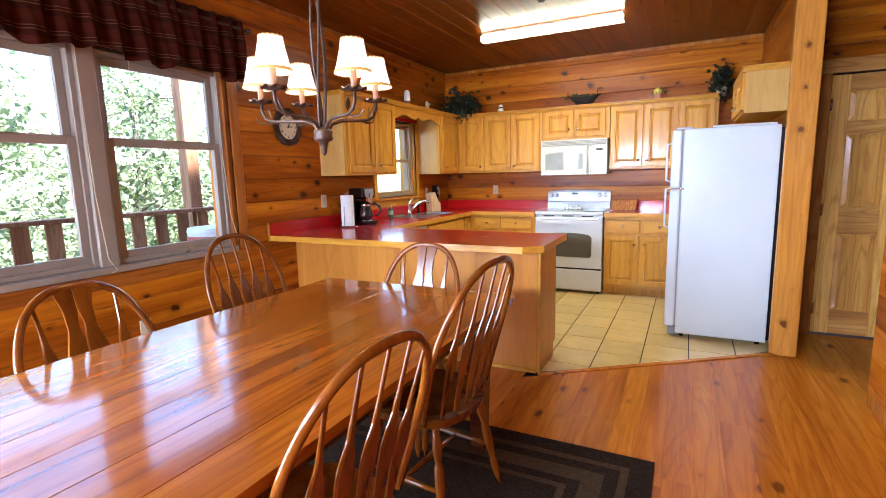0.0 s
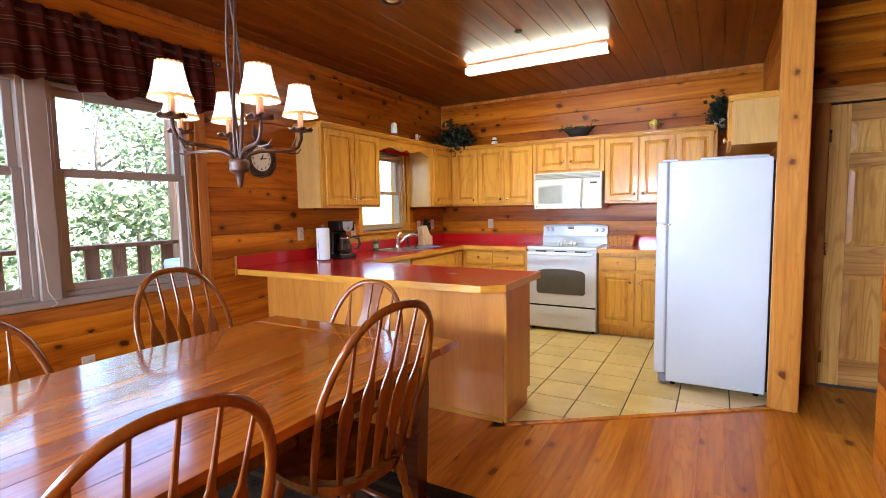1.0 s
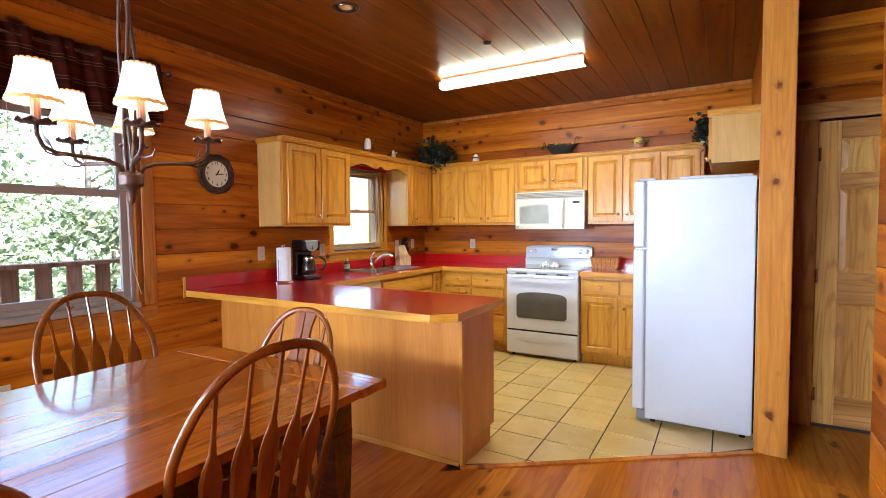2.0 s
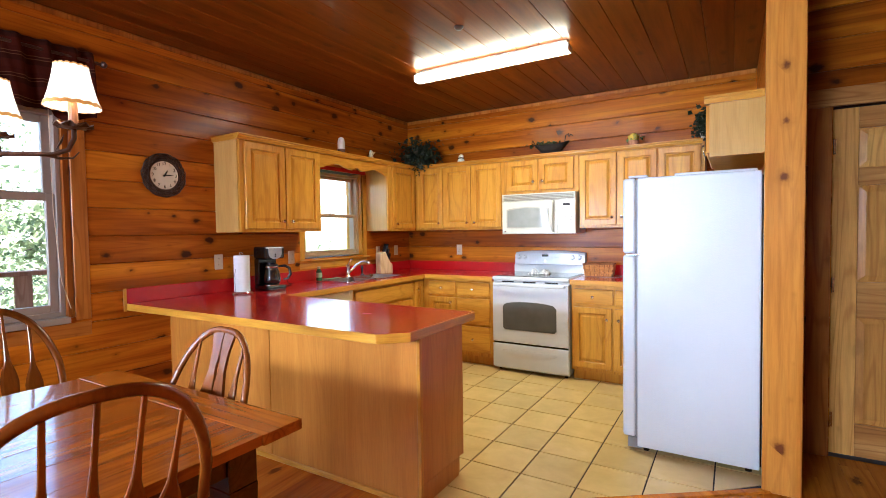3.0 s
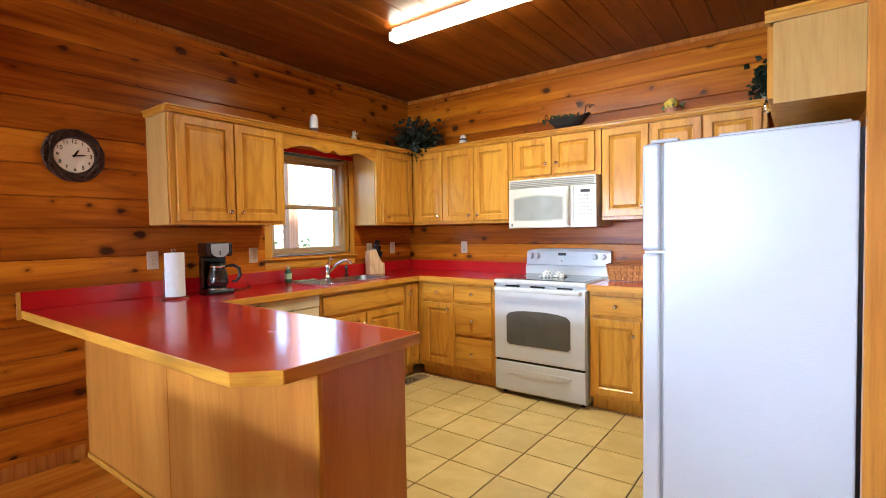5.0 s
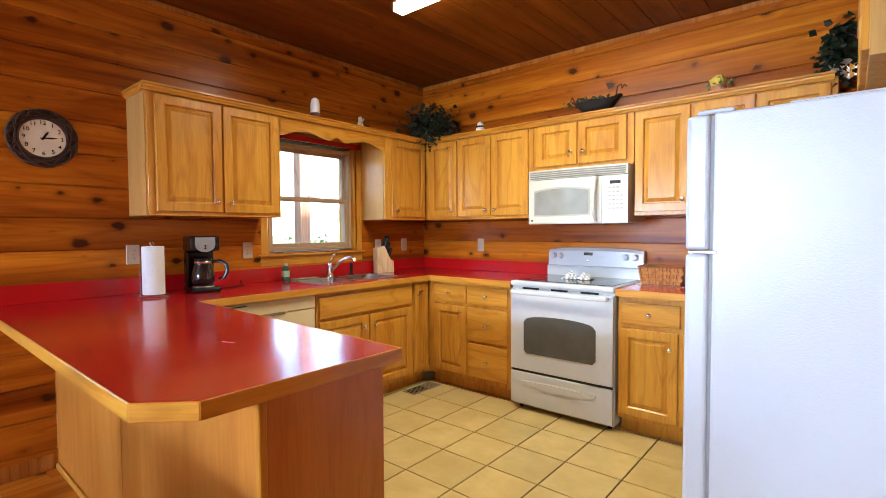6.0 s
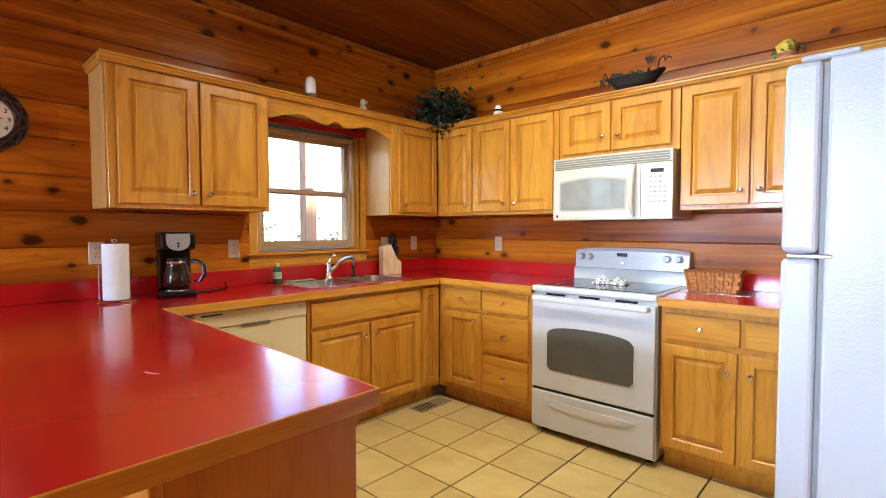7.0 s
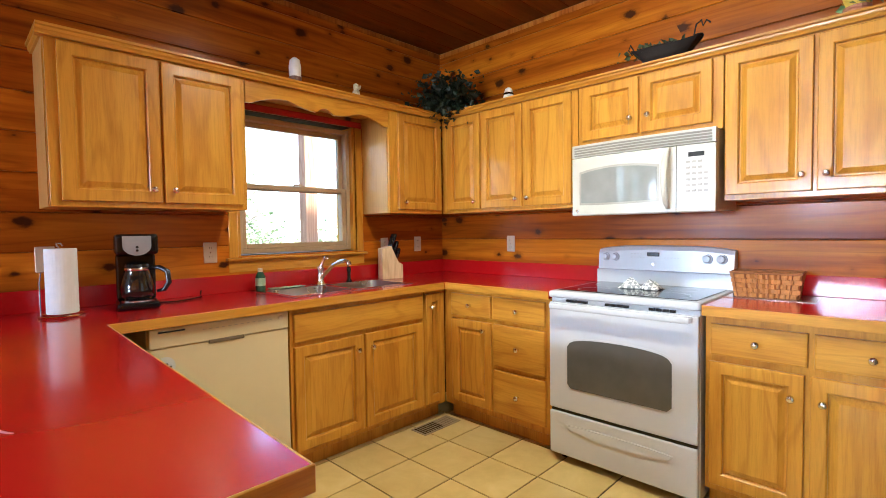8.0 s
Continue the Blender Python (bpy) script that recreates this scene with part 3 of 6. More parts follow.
part("side_panel", boxed(-0.004, 0.02, UP0 + 0.002, 0.0017, U - 0.003, UP1 - 0.045), VENEER, c, "pale oak veneer end panel")
# uppers on the north wall
c = cabinet("upper_cabinet", "honey oak three-door wall cabinet between corner and microwave", NORTH(0.312, -U), 1.115, U - 0.002, UP0, UP1, UG)
door_front(c, 0.06, 0.37, 1.4, 2.055, (0.33, 1.45))
door_front(c, 0.385, 0.722, 1.4, 2.055, (0.685, 1.45))
door_front(c, 0.738, 1.075, 1.4, 2.055, (0.775, 1.45))
c = cabinet("upper_cabinet", "short honey oak cabinet above the microwave", NORTH(1.428, -U), 0.757, U - 0.002, 1.722, UP1, UG)
door_front(c, 0.03, 0.355, 1.755, 2.055, (0.315, 1.84))
door_front(c, 0.37, 0.71, 1.755, 2.055, (0.41, 1.84))
c = cabinet("upper_cabinet", "honey oak three-door wall cabinet beside the refrigerator", NORTH(2.187, -U), 1.05, U - 0.002, UP0, UP1, UG)
door_front(c, 0.01, 0.34, 1.4, 2.055, (0.305, 1.47))
door_front(c, 0.355, 0.68, 1.4, 2.055, (0.39, 1.47))
door_front(c, 0.692, 1.02, 1.4, 2.055, (0.73, 1.47))
# over the refrigerator, facing west
c = cabinet("upper_cabinet", "honey oak cabinet above the refrigerator with a pale veneer side", EASTW(3.325, -0.95), 0.91, 0.3, 1.752, 2.058, UG)
door_front(c, 0.02, 0.44, 1.775, 2.035, (0.40, 1.83))
door_front(c, 0.455, 0.885, 1.775, 2.035, (0.50, 1.83))
part("side_panel", boxed(0.911, 0.0, 1.749, 0.917, 0.27, 2.056), VENEER, c, "pale oak veneer end panel")


def crown(m, length, name="crown_moulding", lip=1.0):
    """Stepped cap moulding on top of the uppers."""
    prof = [(0.02, 0.0), (-0.022, 0.0), (-0.026, 0.008), (-0.034, 0.016), (-0.036, 0.026), (-0.046, 0.03), (-0.046, 0.04), (0.02, 0.04)]
    bm = bmesh.new()
    prof = [(y * lip if y < 0 else y, z) for y, z in prof]
    a = [bm.verts.new((0, y, z)) for y, z in prof]
    b = [bm.verts.new((length, y, z)) for y, z in prof]
    for i in range(len(prof)):
        j = (i + 1) % len(prof)
        bm.faces.new((a[i], a[j], b[j], b[i]))
    bm.faces.new(a[::-1])
    bm.faces.new(b)
    bmesh.ops.recalc_face_normals(bm, faces=bm.faces)
    return tagged(part(name, bm, OAK_H, m=m), "stepped oak crown moulding along the cabinet tops", "moulding")


crown(pose(U, -2.634, UP1 - 0.02, 0, 0, 90), 2.3)
crown(pose(0.002, -2.607, UP1 - 0.021), 0.33, lip=0.6)
crown(pose(0.35, -U, UP1 - 0.02), 2.87)
crown(pose(3.325, -0.96, 2.036, 0, 0, -90), 0.917, lip=0.5)
crown(pose(3.3, -1.868, 2.036), 0.29, lip=0.5)
# top board between the uppers, above the window
tagged(part("soffit_board", boxed(0.02, -1.783, 2.045, U - 0.02, -0.817, 2.063), OAK_Y), "oak board bridging the cabinets over the window", "board")

# scalloped valance board over the sink window
N = 48
outline = []
for i in range(N + 1):
    u = i / N
    s = abs(2 * u - 1)
    if s > 0.93:
        z = 1.945
    elif s > 0.5:
        z = 1.945 + 0.05 * math.sin(math.pi * (0.93 - s) / 0.86) ** 0.8
    elif s > 0.12:
        z = 1.995 - 0.035 * math.sin(math.pi * (0.5 - s) / 0.76)
    else:
        z = 1.96 + 0.03 * math.cos(math.pi * s / 0.24)
    outline.append((-1.783 + 0.966 * u, z))
bm = bmesh.new()
fr = [[bm.verts.new((x, y, z)) for y, z in outline] for x in (U, U - 0.019)]
tp = [[bm.verts.new((x, y, UP1 - 0.02)) for y, z in outline] for x in (U, U - 0.019)]
for i in range(N):
    bm.faces.new((fr[0][i], fr[0][i + 1], tp[0][i + 1], tp[0][i]))
    bm.faces.new((fr[1][i + 1], fr[1][i], tp[1][i], tp[1][i + 1]))
    bm.faces.new((fr[0][i + 1], fr[0][i], fr[1][i], fr[1][i + 1]))
bmesh.ops.recalc_face_normals(bm, faces=bm.faces)
tagged(part("window_valance", bm, OAK_Y), "scalloped oak valance board over the sink window", "valance")

# base cabinets
B, TOE, TOP = 0.60, 0.10, 0.872
c = cabinet("base_cabinet", "honey oak sink base with a false drawer front", WEST(B, -1.725), 0.93, B - 0.005, 0, TOP, BG, TOE)
drawer_front(c, 0.02, 0.91, 0.695, 0.84, "false_front", False)
door_front(c, 0.02, 0.44, 0.13, 0.67, (0.40, 0.59))
door_front(c, 0.46, 0.90, 0.13, 0.67, (0.50, 0.59))
c = cabinet("base_cabinet", "narrow honey oak corner base cabinet", WEST(B, -0.793), 0.19, B - 0.005, 0, TOP, BG, TOE)
door_front(c, 0.005, 0.165, 0.13, 0.845, (0.04, 0.76))
c = cabinet("base_cabinet", "honey oak base cabinet with drawers beside the stove", NORTH(0.60, -B), 0.822, B - 0.005, 0, TOP, BG, TOE)
drawer_front(c, 0.075, 0.402, 0.705, 0.845)
door_front(c, 0.075, 0.402, 0.14, 0.68, (0.35, 0.63))
drawer_front(c, 0.42, 0.785, 0.705, 0.845)
drawer_front(c, 0.42, 0.785, 0.425, 0.68)
drawer_front(c, 0.42, 0.785, 0.14, 0.40)
c = cabinet("base_cabinet", "honey oak base cabinet between stove and refrigerator", NORTH(2.192, -B), 1.03, B - 0.005, 0, TOP, BG, TOE)
drawer_front(c, 0.025, 0.365, 0.70, 0.835)
drawer_front(c, 0.385, 0.725, 0.70, 0.835)
door_front(c, 0.02, 0.355, 0.13, 0.67, (0.315, 0.575))
door_front(c, 0.375, 0.715, 0.13, 0.67, (0.415, 0.575))
door_front(c, 0.735, 1.0, 0.13, 0.835, (0.78, 0.7))
# peninsula, its back panelled towards the table
pen = thing("peninsula_cabinet", "peninsula cabinet run with pale oak back panels", "cabinet", BG)
part("body", boxed(0.002, -2.965, 0.0, 2.12, -2.566, TOP), OAK, pen)
part("back_panel", boxed(0.018, -2.985, 0.02, 1.052, -2.966, TOP, 0.002), PANEL_OAK, pen)
part("back_panel", boxed(1.058, -2.985, 0.02, 2.123, -2.966, TOP, 0.002), PANEL_OAK, pen)
part("end_panel", boxed(2.121, -2.9655, 0.105, 2.14, -2.552, TOP, 0.002), PANEL_OAK, pen)
part("end_panel", boxed(2.121, -2.9655, 0.0, 2.139, -2.61, 0.1045), PANEL_OAK, pen)
part("corner_strip", boxed(2.124, -2.99, 0.0, 2.145, -2.966, TOP, 0.003), OAK, pen)
part("corner_strip", boxed(0.003, -2.99, 0.0, 0.0175, -2.966, TOP, 0.003), OAK, pen)
part("base_strip", boxed(0.02, -3.0, 0.0, 2.12, -2.986, 0.03, 0.005), OAK_H, pen)

# countertop, one run round three sides
CT0, CT1 = 0.873, 0.912
counter = thing("countertop", "red laminate countertop with an oak front edge", "countertop")


E_ = 0.006
hole = (0.085, -1.66, 0.515, -0.82)
bm = bmesh.new()
# peninsula top with clipped corners
PI, PE, PX = -2.49, -2.54, 2.215   # inner edge at the corner and at the free end, and the free end
slab(bm, [(0.002, -3.27 + E_), (PX - 0.12, -3.27 + E_), (PX - E_, -3.155), (PX - E_, PE - E_), (0.648, PI - E_), (0.002, PI - E_)], CT0, CT1)
part("laminate_top", bm, LAMINATE, counter)
X1 = 0.648 - E_
bm = bmesh.new()
rect = lambda r, z: [bm.verts.new((x, y, z)) for x, y in ((r[0], r[1]), (r[2], r[1]), (r[2], r[3]), (r[0], r[3]))]
run = (0.002, PI - E_, X1, -0.002)
ot, ht, ol, hl = rect(run, CT1), rect(hole, CT1), rect(run, CT0), rect(hole, CT0)
for k in range(4):
    j = (k + 1) % 4
    bm.faces.new((ot[k], ot[j], ht[j], ht[k]))
    bm.faces.new((ol[j], ol[k], hl[k], hl[j]))
    bm.faces.new((ol[k], ol[j], ot[j], ot[k]))
    bm.faces.new((hl[j], hl[k], ht[k], ht[j]))
part("laminate_top", bm, LAMINATE, counter)
part("laminate_top", boxed(X1, -0.648 + E_, CT0, 1.428, -0.002, CT1), LAMINATE, counter)
part("laminate_top", boxed(2.19, -0.648 + E_, CT0, 3.25, -0.002, CT1), LAMINATE, counter)


def edging(pts, nm="wood_edge"):
    """Oak nosing along a line of counter edge points; the room lies to its right."""
    for p, q in zip(pts, pts[1:]):
        p, q = Vector((*p, 0)), Vector((*q, 0))
        d = q - p
        ang = math.degrees(math.atan2(d.y, d.x))
        bm = boxed(0, 0, CT0 - 0.004, d.length, E_, CT1 + 0.0008, 0.002)
        part(nm, bm, OAK_H, counter, m=pose(p.x, p.y, 0, 0, 0, ang))


edging([(0.002, -3.27), (PX - 0.11, -3.27)])
edging([(PX - 0.11, -3.27), (PX, -3.165)])
edging([(PX, -3.165), (PX, PE)])
edging([(PX - E_, PE), (0.648, PI)])
edging([(0.648, PI), (0.648, -0.648)])
edging([(0.648, -0.648), (1.428, -0.648)])
edging([(2.19, -0.648), (3.25, -0.648)])
BS = 1.012
part("backsplash", boxed(0.001, -3.27, CT1, 0.02, -0.001, BS, 0.002), LAMINATE, counter)
part("backsplash_cap", boxed(0.001, -3.29, CT0 - 0.01, 0.022, -3.2705, BS + 0.002, 0.002), OAK, counter, "oak end strip of the backsplash")
part("backsplash_top", boxed(0.001, -3.27, BS + 0.0005, 0.014, -1.80, BS + 0.008, 0.002), OAK_Y, counter)
part("backsplash", boxed(0.021, -0.02, CT1, 1.428, -0.001, BS, 0.002), LAMINATE, counter)
part("backsplash", boxed(2.19, -0.02, CT1, 3.25, -0.001, BS, 0.002), LAMINATE, counter)

# pale scuff worn into the laminate
scuff = [(0.03 * math.cos(a), 0.012 * math.sin(a)) for a in np.linspace(0.3, 2.8, 9)]
scuff += [(0.027 * math.cos(a), 0.006 * math.sin(a)) for a in np.linspace(2.7, 0.4, 9)]
part("scuff", slab(bmesh.new(), scuff, CT1 + 0.0001, CT1 + 0.0005), plain("scuffed_laminate", (0.55, 0.26, 0.26), 0.4), counter, "pale curved scuff mark", m=pose(1.70, -2.845, 0, 0, 0, 200))

# ---- appliances ----


def refrigerator():
    f = thing("refrigerator", "white top-freezer refrigerator with a pebbled side", "refrigerator")
    x0, xd, x1 = 2.862, 2.942, 3.572
    y0, y1 = -1.82, -1.06
    part("body", boxed(xd + 0.004, y0, 0.03, x1, y1, 1.664, 0.008, 2), FRIDGE, f)
    # black sheet gives the shade of the gap between refrigerator and post
    part("back_grille", boxed(x1 + 0.0005, y0 + 0.01, 0.05, x1 + 0.025, y1 - 0.02, 1.64), BLACK, f, "black sheet standing in for the dark gap behind")
    part("gasket", boxed(xd - 0.006, y0 + 0.012, 0.09, xd + 0.0035, y1 - 0.012, 1.654), plain("grey_gasket", (0.25, 0.25, 0.25), 0.6), f)
    fd = part("freezer_door", boxed(x0, y0 + 0.004, 1.212, xd - 0.0065, y1 - 0.004, 1.664, 0.014, 3), FRIDGE, f)
    rd = part("fridge_door", boxed(x0, y0 + 0.004, 0.085, xd - 0.0065, y1 - 0.004, 1.199, 0.014, 3), FRIDGE, f)
    part("hinge_cover", boxed(x0 + 0.03, y0 + 0.01, 1.6645, xd + 0.06, y0 + 0.05, 1.679, 0.005), WHITE_ENAMEL, f)
    part("hinge", boxed(x0 + 0.012, y0 - 0.003, 1.2005, xd + 0.02, y0 + 0.03, 1.2105, 0.002), STEEL, f, "chrome centre hinge")
    hx = x0 - 0.055
    for d, za, zb in ((fd, 1.24, 1.60), (rd, 0.82, 1.20)):
        hy = y1 - 0.07
        pts = [(x0, hy, zb), (hx, hy, zb - 0.02), (hx, hy, (za + zb) / 2), (hx, hy, za + 0.02), (x0, hy, za)]
        part("handle", tube(bmesh.new(), pts, 0.010, 8, 1.3, (0, 1, 0)), WHITE_ENAMEL, d, smooth=True)
    part("kick_grille", boxed(x0 + 0.03, y0 + 0.01, 0.02, xd + 0.03, y1 - 0.01, 0.08), plain("grey_kick_plate", (0.2, 0.2, 0.2), 0.6), f)
    for yy in (y0 + 0.05, y1 - 0.05):
        for xx in (xd + 0.05, x1 - 0.05):
            part("foot", lathe(bmesh.new(), [(0.018, 0.0), (0.018, 0.0299)], 10, (xx, yy)), BLACK, f)


refrigerator()
# thin white slab on top of the refrigerator
tray = boxed(3.14, -1.74, 1.6647, 3.555, -1.2, 1.685, 0.004)
tagged(part("serving_tray", tray, WHITE_ENAMEL), "flat white slab on the refrigerator top", "tray")


def stove():
    s = thing("stove", "white electric range with a black glass cooktop", "stove")
    x0, x1, yf, yb = 1.433, 2.187, -0.655, -0.03
    part("body", boxed(x0 + 0.004, yf + 0.03, 0.03, x1 - 0.004, yb, 0.885, 0.004), WHITE_ENAMEL, s)
    part("cooktop_rim", boxed(x0, yf, 0.8855, x1, yb, 0.922, 0.012, 3), WHITE_ENAMEL, s)
    part("cooktop_glass", boxed(x0 + 0.03, yf + 0.055, 0.9222, x1 - 0.03, yb - 0.07, 0.9255, 0.001), GLOSS_BLACK, s)
    # burner rings on the glass
    for bx, by, r in ((1.62, -0.50, 0.085), (1.99, -0.50, 0.11), (1.62, -0.24, 0.11), (1.99, -0.24, 0.075)):
        bm = bmesh.new()
        n = 40
        i0 = [bm.verts.new((bx + r * math.cos(2 * math.pi * k / n), by + r * math.sin(2 * math.pi * k / n), 0.926)) for k in range(n)]
        i1 = [bm.verts.new((bx + (r - 0.003) * math.cos(2 * math.pi * k / n), by + (r - 0.003) * math.sin(2 * math.pi * k / n), 0.926)) for k in range(n)]
        for k in range(n):
            bm.faces.new((i0[k], i0[(k + 1) % n], i1[(k + 1) % n], i1[k]))
        part("burner_ring", bm, plain("burner_print", (0.16, 0.16, 0.16), 0.3), s)
    # oven door with an arched window
    bm = boxed(x0 + 0.006, yf, 0.292, x1 - 0.006, yf + 0.029, 0.862, 0.006, 2)
    door = part("oven_door", bm, WHITE_ENAMEL, s)
    cx, hw, zb, zt = (x0 + x1) / 2, 0.262, 0.415, 0.655
    pts = [(cx - hw + 0.02, zb), (cx + hw - 0.02, zb), (cx + hw, zb + 0.02), (cx + hw, zt - 0.02), (cx + hw - 0.015, zt)]
    pts += [(cx + (hw - 0.02) * math.cos(a), zt + 0.032 * math.sin(a)) for a in np.linspace(0.15, math.pi - 0.15, 14)]
    pts += [(cx - hw + 0.015, zt), (cx - hw, zt - 0.02), (cx - hw, zb + 0.02)]
    bm = slab(bmesh.new(), pts, 0.0, 0.004)
    part("oven_window", turned(bm, pose(0, yf, 0, 90, 0, 0)), OVEN_GLASS, door, "dark grey oven glass")
    bm = slab(bmesh.new(), [(cx + (x - cx) * 1.035, 0.545 + (z - 0.545) * 1.06) for x, z in pts], 0.0, 0.0015)
    part("window_rim", turned(bm, pose(0, yf, 0, 90, 0, 0)), plain("pale_grey_rim", (0.5, 0.5, 0.5), 0.4), door)
    bm = bmesh.new()
    box(bm, x0 + 0.03, yf - 0.05, 0.832, x1 - 0.03, yf - 0.028, 0.862, 0.009, 3)
    box(bm, x0 + 0.03, yf - 0.03, 0.836, x0 + 0.06, yf, 0.858)
    box(bm, x1 - 0.06, yf - 0.03, 0.836, x1 - 0.03, yf, 0.858)
    part("door_handle", bm, WHITE_ENAMEL, door)
    for k in range(3):
        a = x0 + 0.10 + k * 0.215
        bm = bmesh.new()
        for i in range(4):
            box(bm, a + i * 0.031, yf + 0.012, 0.866, a + i * 0.031 + 0.024, yf + 0.0285, 0.878)
        part("vent_slot", bm, BLACK, s)
    part("gap", boxed(x0 + 0.012, yf + 0.012, 0.268, x1 - 0.012, yf + 0.0285, 0.291), BLACK, s)
    bm = boxed(x0 + 0.006, yf, 0.045, x1 - 0.006, yf + 0.029, 0.274, 0.006, 2)
    dr = part("storage_drawer", bm, WHITE_ENAMEL, s)
    pts = [(cx - 0.27, 0.215), (cx - 0.25, 0.19), (cx - 0.1, 0.172), (cx + 0.1, 0.172), (cx + 0.25, 0.19), (cx + 0.27, 0.215)]
    pts += [(cx + 0.27 * math.cos(a), 0.213 + 0.01 * math.sin(a)) for a in np.linspace(0.2, math.pi - 0.2, 8)]
    part("grip", turned(slab(bmesh.new(), pts, 0.0, 0.006, 0.003), pose(0, yf, 0, 90, 0, 0)), WHITE_ENAMEL, dr)
    # back console with rounded top
    bm = bmesh.new()
    prof = [(-0.10, 0.923), (-0.10, 1.0), (-0.082, 1.005), (-0.075, 1.12), (-0.06, 1.142), (-0.03, 1.148), (-0.01, 1.14), (-0.01, 0.923)]
    n = 16
    rows = []
    for i in range(n + 1):
        u = i / n
        drop = 0.02 * (abs(2 * u - 1) ** 3.5)
        rows.append([bm.verts.new((x0 + 0.006 + (x1 - x0 - 0.012) * u, y, z - (drop if z > 1.06 else 0))) for y, z in prof])
    for a, b in zip(rows, rows[1:]):
        for k in range(len(prof)):
            j = (k + 1) % len(prof)
            bm.faces.new((a[k], b[k], b[j], a[j]))
    bm.faces.new(rows[0])
    bm.faces.new(rows[-1][::-1])
    bmesh.ops.recalc_face_normals(bm, faces=bm.faces)
    con = part("console", bm, WHITE_ENAMEL, s)
    for kx in (1.485, 1.545, 2.055, 2.125):
        part("control_knob", lathe(bmesh.new(), [(0.026, 0.0), (0.025, 0.01), (0.02, 0.012), (0.017, 0.028), (0.0, 0.03)], 16), WHITE_ENAMEL, con, m=pose(kx, -0.079, 1.078, 87, 0, 0))
    part("display", boxed(1.735, -0.0815, 1.085, 1.805, -0.077, 1.108, 0.002), BLACK, con, "black clock display")
    GREY_PRINT = plain("grey_print", (0.45, 0.45, 0.45), 0.5)
    for k in range(5):
        for bx, bz in ((1.64, 1.075), (1.83, 1.075), (1.64, 1.095)):
            part("button", boxed(bx + k * 0.018, -0.081, bz, bx + k * 0.018 + 0.01, -0.078, bz + 0.006), GREY_PRINT, con)
    part("badge", lathe(bmesh.new(), [(0.008, 0.0), (0.008, 0.002), (0.0, 0.002)], 12), STEEL, con, m=pose(1.77, -0.0815, 1.04, 88, 0, 0))
    for xx in (x0 + 0.05, x1 - 0.05):
        for yy in (yf + 0.08, yb - 0.05):
            part("foot", lathe(bmesh.new(), [(0.015, 0.0), (0.015, 0.0299)], 8, (xx, yy)), BLACK, s)


stove()


